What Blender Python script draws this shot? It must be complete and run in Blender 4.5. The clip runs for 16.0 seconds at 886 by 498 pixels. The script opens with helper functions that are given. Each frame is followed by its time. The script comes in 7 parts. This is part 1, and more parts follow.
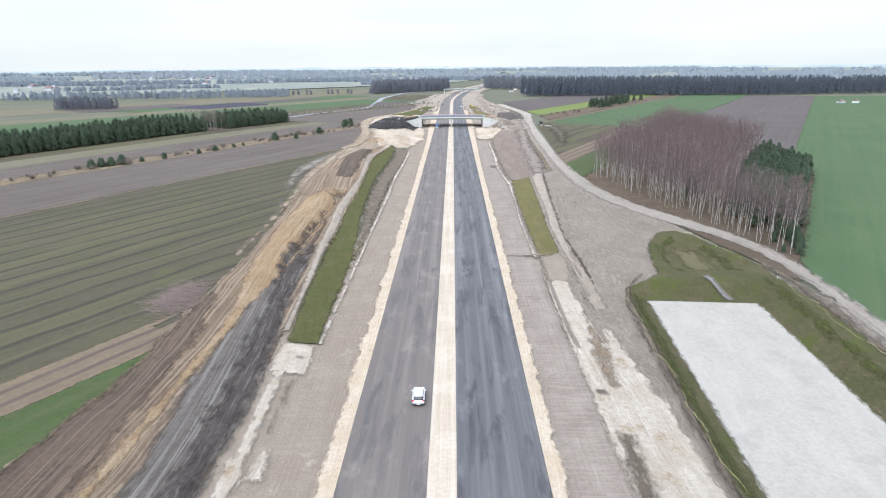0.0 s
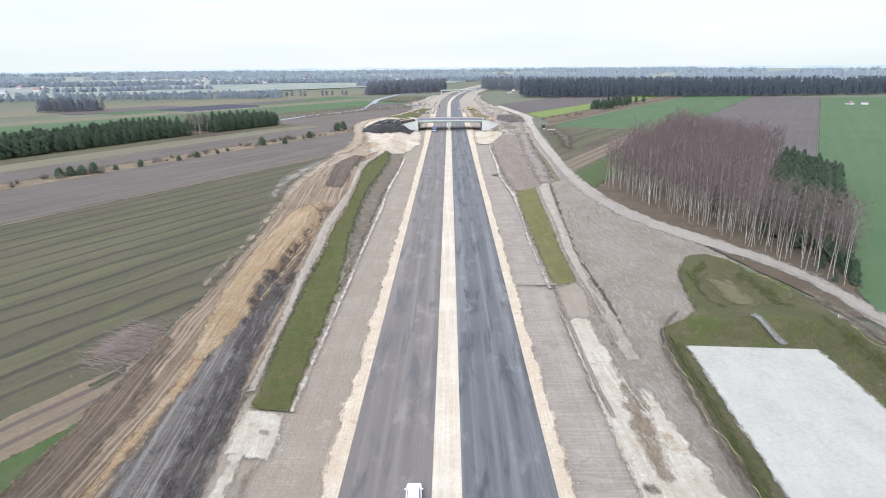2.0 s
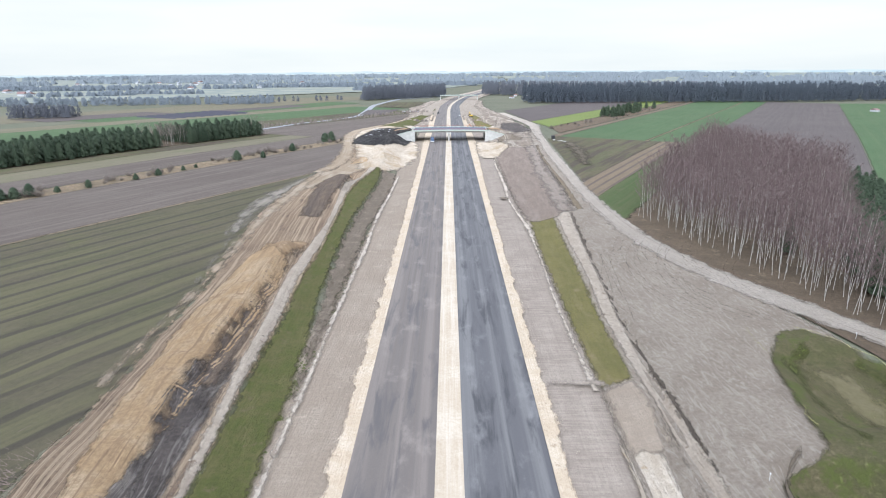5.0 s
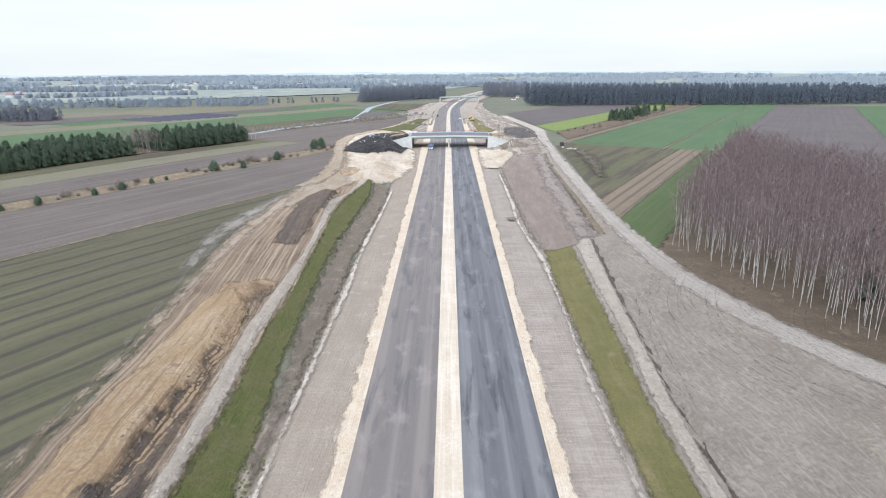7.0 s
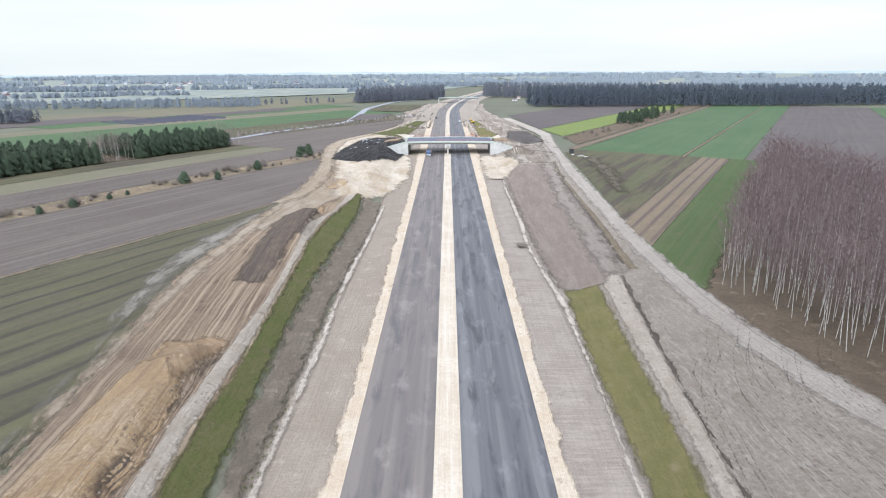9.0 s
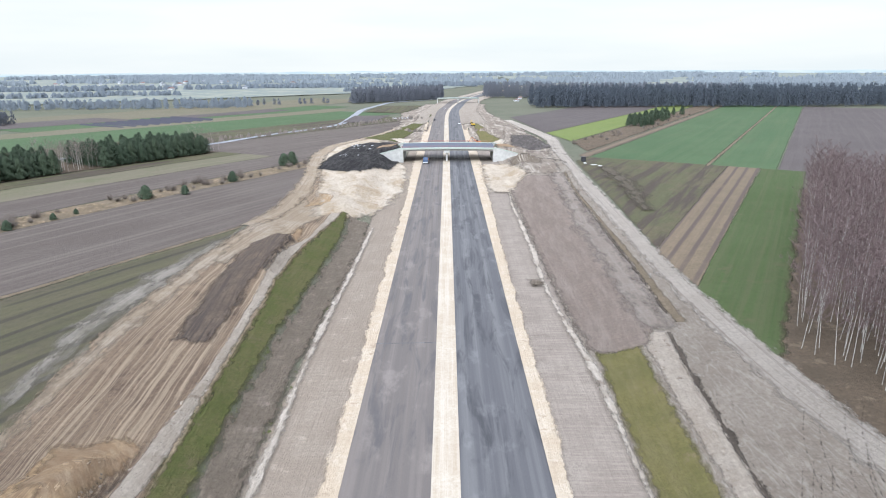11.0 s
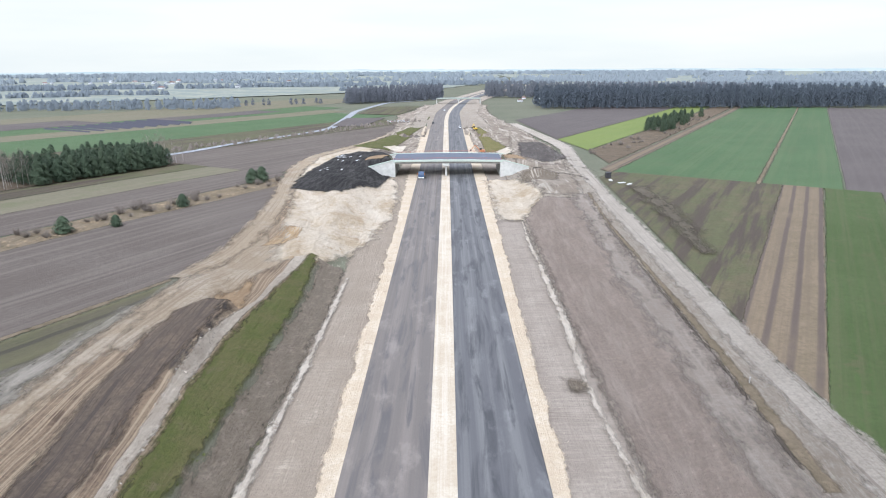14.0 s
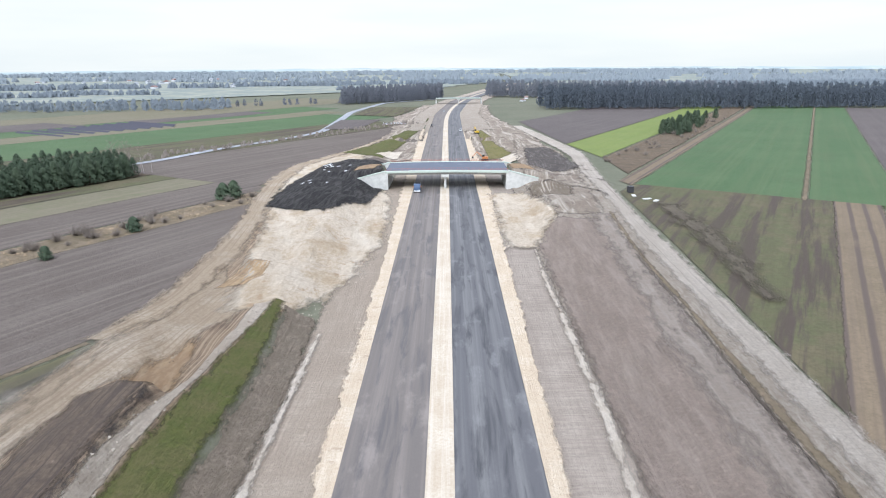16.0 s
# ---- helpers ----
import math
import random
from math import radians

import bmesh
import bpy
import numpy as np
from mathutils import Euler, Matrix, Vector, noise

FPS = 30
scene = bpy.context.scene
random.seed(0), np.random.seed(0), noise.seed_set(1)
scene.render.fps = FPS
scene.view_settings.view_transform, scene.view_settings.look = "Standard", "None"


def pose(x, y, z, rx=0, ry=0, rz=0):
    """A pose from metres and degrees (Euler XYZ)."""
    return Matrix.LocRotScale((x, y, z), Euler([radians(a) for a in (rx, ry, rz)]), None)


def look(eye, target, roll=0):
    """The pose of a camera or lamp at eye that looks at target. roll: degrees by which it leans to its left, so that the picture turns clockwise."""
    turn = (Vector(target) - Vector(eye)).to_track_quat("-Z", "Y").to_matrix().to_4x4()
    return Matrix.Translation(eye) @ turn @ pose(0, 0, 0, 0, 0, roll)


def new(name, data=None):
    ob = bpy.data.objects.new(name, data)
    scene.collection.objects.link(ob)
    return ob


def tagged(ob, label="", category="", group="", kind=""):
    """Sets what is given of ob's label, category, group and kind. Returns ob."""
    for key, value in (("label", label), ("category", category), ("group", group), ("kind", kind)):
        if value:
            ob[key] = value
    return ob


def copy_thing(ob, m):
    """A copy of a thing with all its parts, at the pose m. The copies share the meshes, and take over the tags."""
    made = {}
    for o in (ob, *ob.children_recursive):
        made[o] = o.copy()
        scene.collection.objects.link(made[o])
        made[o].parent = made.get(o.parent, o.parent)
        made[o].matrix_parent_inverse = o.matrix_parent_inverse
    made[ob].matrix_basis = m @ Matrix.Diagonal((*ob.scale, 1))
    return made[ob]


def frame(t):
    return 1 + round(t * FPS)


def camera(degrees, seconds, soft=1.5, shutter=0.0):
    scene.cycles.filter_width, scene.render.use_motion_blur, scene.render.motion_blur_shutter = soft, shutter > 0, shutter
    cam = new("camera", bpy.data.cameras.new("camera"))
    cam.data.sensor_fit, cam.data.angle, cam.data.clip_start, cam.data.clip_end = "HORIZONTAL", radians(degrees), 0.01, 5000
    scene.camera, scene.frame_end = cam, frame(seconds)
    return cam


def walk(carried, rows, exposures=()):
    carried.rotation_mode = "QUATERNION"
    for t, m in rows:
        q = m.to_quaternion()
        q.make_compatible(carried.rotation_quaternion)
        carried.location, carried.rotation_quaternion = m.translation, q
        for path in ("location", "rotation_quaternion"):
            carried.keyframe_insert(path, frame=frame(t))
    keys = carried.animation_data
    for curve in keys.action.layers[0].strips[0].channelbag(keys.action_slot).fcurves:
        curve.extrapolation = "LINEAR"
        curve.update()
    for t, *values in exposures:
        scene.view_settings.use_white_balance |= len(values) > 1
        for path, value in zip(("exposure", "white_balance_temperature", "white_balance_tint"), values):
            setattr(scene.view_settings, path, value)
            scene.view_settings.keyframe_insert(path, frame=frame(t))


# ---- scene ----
cam = camera(71.5, 16.0, soft=1.1)
METRES, EYE, TILT, LEAN, TURN = 240.0, 48.5, 0.6, 0.0, 1.0
ROWS = [
    (0.0, 0.0, 0.0, 0.0, -0.14, -17.51, 0.44),
    (0.5, -0.0007, 0.02, -0.0003, -0.13, -17.5, 0.43),
    (1.0, -0.0013, 0.0426, -0.0008, -0.15, -17.49, 0.43),
    (1.5, -0.0018, 0.0669, -0.0012, -0.29, -17.48, 0.43),
    (2.0, -0.0023, 0.093, -0.0016, -0.45, -17.46, 0.43),
    (2.5, -0.0024, 0.1205, -0.0019, -0.45, -17.41, 0.42),
    (3.0, -0.0026, 0.1491, -0.0022, -0.53, -17.34, 0.4),
    (3.5, -0.0025, 0.1789, -0.0026, -0.52, -17.27, 0.37),
    (4.0, -0.0022, 0.2099, -0.003, -0.53, -17.21, 0.38),
    (6.5, 0.0011, 0.3698, -0.0037, -0.51, -17.06, 0.32),
    (7.0, 0.0016, 0.4025, -0.0041, -0.52, -17.06, 0.31),
    (7.5, 0.0022, 0.4353, -0.0044, -0.52, -17.07, 0.3),
    (8.0, 0.0027, 0.4681, -0.0048, -0.54, -17.07, 0.3),
    (8.5, 0.0031, 0.5011, -0.0053, -0.57, -17.07, 0.26),
    (9.0, 0.0038, 0.5342, -0.0056, -0.6, -17.09, 0.27),
    (11.5, 0.0074, 0.6998, -0.0074, -0.69, -17.18, 0.26),
    (12.0, 0.0081, 0.7329, -0.0076, -0.69, -17.21, 0.25),
    (12.5, 0.009, 0.766, -0.0079, -0.69, -17.24, 0.27),
    (13.0, 0.0099, 0.7992, -0.0082, -0.69, -17.27, 0.27),
    (13.5, 0.0109, 0.8326, -0.0085, -0.68, -17.29, 0.28),
    (14.0, 0.0118, 0.8662, -0.0087, -0.67, -17.31, 0.27),
    (14.5, 0.0127, 0.8997, -0.009, -0.68, -17.34, 0.3),
    (15.0, 0.014, 0.933, -0.0092, -0.66, -17.38, 0.35),
    (15.5, 0.0149, 0.9665, -0.0093, -0.67, -17.43, 0.35),
    (16.0, 0.0158, 0.9997, -0.01, -0.67, -17.44, 0.36),
]
walk(cam, [(t, pose(0, 0, EYE, TILT, LEAN, TURN) @ pose(METRES * x, METRES * y, METRES * z, 90 + pitch, roll, yaw)) for t, x, y, z, yaw, pitch, roll in ROWS])

# ---- light ----
world = bpy.data.worlds.new("overcast")
scene.world = world
world.use_nodes = True
wn, wl = world.node_tree.nodes, world.node_tree.links
wn.clear()
w_out = wn.new("ShaderNodeOutputWorld")
w_bg = wn.new("ShaderNodeBackground")
w_sky = wn.new("ShaderNodeTexSky")
w_sky.sky_type = 'NISHITA'
w_sky.sun_disc = False
w_sky.sun_elevation = radians(38)
w_sky.sun_rotation = radians(200)
w_scale = wn.new("ShaderNodeMix")
w_scale.data_type, w_scale.blend_type = 'RGBA', 'MULTIPLY'
w_scale.inputs[0].default_value = 1.0
w_scale.inputs[7].default_value = (0.10, 0.10, 0.10, 1)
wl.new(w_sky.outputs[0], w_scale.inputs[6])
w_tc = wn.new("ShaderNodeTexCoord")
w_map = wn.new("ShaderNodeMapping")
w_map.inputs[3].default_value = (1.2, 1.2, 9.0)
w_noise = wn.new("ShaderNodeTexNoise")
w_noise.inputs["Scale"].default_value = 1.6
w_noise.inputs["Detail"].default_value = 5
w_ramp = wn.new("ShaderNodeValToRGB")
w_ramp.color_ramp.elements[0].position, w_ramp.color_ramp.elements[0].color = 0.34, (0.64, 0.70, 0.735, 1)
w_ramp.color_ramp.elements[1].position, w_ramp.color_ramp.elements[1].color = 0.60, (0.73, 0.765, 0.775, 1)
wl.new(w_tc.outputs["Generated"], w_map.inputs[0])
wl.new(w_map.outputs[0], w_noise.inputs["Vector"])
wl.new(w_noise.outputs[0], w_ramp.inputs[0])
# an overcast sky is brighter overhead than at the horizon
w_sep = wn.new("ShaderNodeSeparateXYZ")
wl.new(w_tc.outputs["Generated"], w_sep.inputs[0])
w_up = wn.new("ShaderNodeMapRange")
w_up.interpolation_type = 'SMOOTHSTEP'
w_up.inputs[1].default_value, w_up.inputs[2].default_value = 0.08, 0.75
wl.new(w_sep.outputs[2], w_up.inputs[0])
w_zen = wn.new("ShaderNodeMix")
w_zen.data_type = 'RGBA'
wl.new(w_up.outputs[0], w_zen.inputs[0])
wl.new(w_ramp.outputs[0], w_zen.inputs[6])
w_zen.inputs[7].default_value = (1.21, 1.30, 1.57, 1)
w_mix = wn.new("ShaderNodeMix")
w_mix.data_type = 'RGBA'
w_mix.inputs[0].default_value = 0.94
wl.new(w_scale.outputs[2], w_mix.inputs[6])
wl.new(w_zen.outputs[2], w_mix.inputs[7])
wl.new(w_mix.outputs[2], w_bg.inputs[0])
w_bg.inputs[1].default_value = 0.55
wl.new(w_bg.outputs[0], w_out.inputs[0])

sun = new("sun", bpy.data.lights.new("sun", 'SUN'))
sun.data.energy, sun.data.angle, sun.data.color = 1.5, radians(40), (0.93, 0.99, 1.06)
sun.matrix_world = look((-60, -120, 160), (0, 0, 0))
scene.view_settings.exposure = 1.32


# ---- materials ----
def nodes_of(name, rough=0.9):
    m = bpy.data.materials.new(name)
    m.use_nodes = True
    n = m.node_tree.nodes
    b = n["Principled BSDF"]
    b.inputs["Roughness"].default_value = rough
    b.inputs["Specular IOR Level"].default_value = 0.25
    return m, n, m.node_tree.links, b


def mixc(n, l, fac, a, b, kind='MIX'):
    k = n.new("ShaderNodeMix")
    k.data_type, k.blend_type = 'RGBA', kind
    for sock, v in ((k.inputs[0], fac), (k.inputs[6], a), (k.inputs[7], b)):
        if isinstance(v, (int, float)):
            sock.default_value = v
        elif isinstance(v, tuple):
            sock.default_value = (*v[:3], 1)
        else:
            l.new(v, sock)
    return k.outputs[2]


def noise_fac(n, l, vec, scale, lo, hi, detail=5, rough=0.6, stretch=None, distort=0.0):
    if stretch:
        mp = n.new("ShaderNodeMapping")
        mp.inputs[3].default_value = stretch
        l.new(vec, mp.inputs[0])
        vec = mp.outputs[0]
    t = n.new("ShaderNodeTexNoise")
    t.inputs["Scale"].default_value, t.inputs["Detail"].default_value = scale, detail
    t.inputs["Roughness"].default_value, t.inputs["Distortion"].default_value = rough, distort
    l.new(vec, t.inputs["Vector"])
    r = n.new("ShaderNodeMapRange")
    r.interpolation_type = 'SMOOTHSTEP'
    r.inputs[1].default_value, r.inputs[2].default_value = lo, hi
    l.new(t.outputs[0], r.inputs[0])
    return r.outputs[0]


def soil(name, base, alt, fine, streak=None, big=14.0, small=0.8, streaks=(0.9, 0.03), amount=0.6, rows=None, bump=0.25, cover=(0.42, 0.62), warp=0.0, rough=0.95, streak_cut=(0.42, 0.66), feather=0.8, mottle=None, speck=0.35, scrape=None, sharp=(0.3, 0.95), wander=1.0):
    """Ground cover: two tones at a large scale, a fine grain, streaks or rows that run along the strip (uv in metres)."""
    m, n, l, b = nodes_of(name, rough)
    tc = n.new("ShaderNodeTexCoord")
    ob, uv = tc.outputs["Object"], tc.outputs["UV"]
    col = mixc(n, l, noise_fac(n, l, ob, 1 / big, cover[0], cover[1], 7, 0.65), base, alt)
    grain = noise_fac(n, l, ob, 1 / small, 0.35, 0.7, 6, 0.75)
    col = mixc(n, l, grain, col, mixc(n, l, 0.6, col, fine))
    height = grain
    if mottle:
        # patches of another soil, two to four metres across, with crumbled rims
        tone, size, lo, hi = mottle
        col = mixc(n, l, noise_fac(n, l, ob, 1 / size, lo, hi, 8, 0.72), col, tone)
    if scrape:
        # marks of the grader's blade, across the strip
        sc = noise_fac(n, l, uv, 1.0, 0.46, 0.60, 5, 0.65, (0.16, 1.9, 1), 0.3)
        k = n.new("ShaderNodeMath")
        k.operation = 'MULTIPLY'
        l.new(sc, k.inputs[0])
        k.inputs[1].default_value = 0.55
        col = mixc(n, l, k.outputs[0], col, scrape)
    if streak:
        st = noise_fac(n, l, uv, 1.0, *streak_cut, 7, 0.72, (streaks[0], streaks[1], 1), warp)
        st2 = noise_fac(n, l, uv, 1.0, 0.36, 0.68, 6, 0.7, (streaks[0] * 3.1, streaks[1] * 1.4, 1), warp)
        k = n.new("ShaderNodeMath")
        k.operation = 'MULTIPLY'
        l.new(st, k.inputs[0])
        k.inputs[1].default_value = amount
        col = mixc(n, l, k.outputs[0], col, streak)
        k2 = n.new("ShaderNodeMath")
        k2.operation = 'MULTIPLY'
        l.new(st2, k2.inputs[0])
        k2.inputs[1].default_value = amount * 0.6
        col = mixc(n, l, k2.outputs[0], col, mixc(n, l, 0.55, col, fine))
        a = n.new("ShaderNodeMath")
        a.operation = 'ADD'
        l.new(grain, a.inputs[0])
        l.new(st2, a.inputs[1])
        height = a.outputs[0]
    # dark crumbs and damp spots
    sp = noise_fac(n, l, ob, 1 / 0.55, 0.60, 0.68, 4, 0.7)
    k = n.new("ShaderNodeMath")
    k.operation = 'MULTIPLY'
    l.new(sp, k.inputs[0])
    k.inputs[1].default_value = speck
    col = mixc(n, l, k.outputs[0], col, fine)
    if rows:
        width, tone, depth = rows
        sx = n.new("ShaderNodeSeparateXYZ")
        l.new(uv, sx.inputs[0])
        wob = n.new("ShaderNodeTexNoise")
        wob.inputs["Scale"].default_value = 0.05
        l.new(ob, wob.inputs["Vector"])
        s = n.new("ShaderNodeMath")
        s.operation = 'MULTIPLY_ADD'
        l.new(sx.outputs[0], s.inputs[0])
        s.inputs[1].default_value = 2 * math.pi / width
        wide = n.new("ShaderNodeMath")
        wide.operation = 'MULTIPLY'
        l.new(wob.outputs[0], wide.inputs[0])
        wide.inputs[1].default_value = wander
        l.new(wide.outputs[0], s.inputs[2])
        w = n.new("ShaderNodeMath")
        w.operation = 'SINE'
        l.new(s.outputs[0], w.inputs[0])
        r = n.new("ShaderNodeMapRange")
        r.interpolation_type = 'SMOOTHSTEP'
        r.inputs[1].default_value, r.inputs[2].default_value, r.inputs[4].default_value = *sharp, depth
        l.new(w.outputs[0], r.inputs[0])
        gate = noise_fac(n, l, ob, 0.035, 0.22, 0.50, 4)
        g = n.new("ShaderNodeMath")
        g.operation = 'MULTIPLY'
        l.new(r.outputs[0], g.inputs[0])
        l.new(gate, g.inputs[1])
        col = mixc(n, l, g.outputs[0], col, tone)
    l.new(col, b.inputs["Base Color"])
    # the strip frays out towards its rim
    rim = n.new("ShaderNodeAttribute")
    rim.attribute_name = "rim"
    fray = noise_fac(n, l, uv, 1.0, 0.22, 0.78, 6, 0.7, (1.1 / max(feather, 0.3), 0.45 / max(feather, 0.3), 1))
    gap = n.new("ShaderNodeMath")
    gap.operation = 'MULTIPLY_ADD'
    l.new(rim.outputs["Fac"], gap.inputs[0])
    gap.inputs[1].default_value = 1 / feather
    neg = n.new("ShaderNodeMath")
    neg.operation = 'MULTIPLY'
    l.new(fray, neg.inputs[0])
    neg.inputs[1].default_value = -1.0
    l.new(neg.outputs[0], gap.inputs[2])
    al = n.new("ShaderNodeMapRange")
    al.inputs[1].default_value, al.inputs[2].default_value = -0.30, 0.50
    l.new(gap.outputs[0], al.inputs[0])
    l.new(al.outputs[0], b.inputs["Alpha"])
    bp = n.new("ShaderNodeBump")
    bp.inputs["Strength"].default_value, bp.inputs["Distance"].default_value = bump, 0.4
    l.new(height, bp.inputs["Height"])
    l.new(bp.outputs[0], b.inputs["Normal"])
    return m


def plain(name, colour, rough=0.8, metal=0.0, vary=0.15, scale=1.5):
    m, n, l, b = nodes_of(name, rough)
    tc = n.new("ShaderNodeTexCoord")
    f = noise_fac(n, l, tc.outputs["Object"], scale, 0.3, 0.7, 5)
    dark = tuple(c * (1 - vary) for c in colour)
    light = tuple(min(1, c * (1 + vary)) for c in colour)
    l.new(mixc(n, l, f, dark, light), b.inputs["Base Color"])
    b.inputs["Metallic"].default_value = metal
    return m


def leafy(name, dark, light, rough=0.85):
    """Foliage and twigs: tone varies from tree to tree and from clump to clump."""
    m, n, l, b = nodes_of(name, rough)
    oi = n.new("ShaderNodeObjectInfo")
    ge = n.new("ShaderNodeNewGeometry")
    a = n.new("ShaderNodeMath")
    a.operation = 'MULTIPLY_ADD'
    l.new(oi.outputs["Random"], a.inputs[0])
    a.inputs[1].default_value = 0.5
    h = n.new("ShaderNodeMath")
    h.operation = 'MULTIPLY'
    l.new(ge.outputs["Random Per Island"], h.inputs[0])
    h.inputs[1].default_value = 0.5
    l.new(h.outputs[0], a.inputs[2])
    l.new(mixc(n, l, a.outputs[0], dark, light), b.inputs["Base Color"])
    return m


def asphalt(name, base, dusty, dark):
    m, n, l, b = nodes_of(name, 0.8)
    tc = n.new("ShaderNodeTexCoord")
    ob, uv = tc.outputs["Object"], tc.outputs["UV"]
    col = mixc(n, l, noise_fac(n, l, uv, 1.0, 0.42, 0.64, 4, 0.55, (0.55, 0.006, 1)), base, dusty)
    col = mixc(n, l, noise_fac(n, l, uv, 1.0, 0.49, 0.66, 6, 0.62, (0.42, 0.055, 1), 0.6), col, dark)
    k = noise_fac(n, l, uv, 1.0, 0.46, 0.7, 4, 0.6, (1.9, 0.012, 1))
    col = mixc(n, l, k, col, mixc(n, l, 0.4, col, dusty))
    blot = noise_fac(n, l, ob, 0.22, 0.53, 0.70, 7, 0.66, (1.0, 0.45, 1))
    col = mixc(n, l, blot, col, mixc(n, l, 0.45, col, tuple(min(1, c * 1.6) for c in dusty)))
    grain = noise_fac(n, l, ob, 6.0, 0.3, 0.7, 4, 0.8)
    col = mixc(n, l, grain, mixc(n, l, 0.12, col, (0.02, 0.02, 0.02)), col)
    l.new(col, b.inputs["Base Color"])
    rg = n.new("ShaderNodeMapRange")
    rg.inputs[3].default_value, rg.inputs[4].default_value = 0.62, 0.9
    l.new(k, rg.inputs[0])
    l.new(rg.outputs[0], b.inputs["Roughness"])
    bp = n.new("ShaderNodeBump")
    bp.inputs["Strength"].default_value, bp.inputs["Distance"].default_value = 0.15, 0.02
    l.new(grain, bp.inputs["Height"])
    l.new(bp.outputs[0], b.inputs["Normal"])
    return m


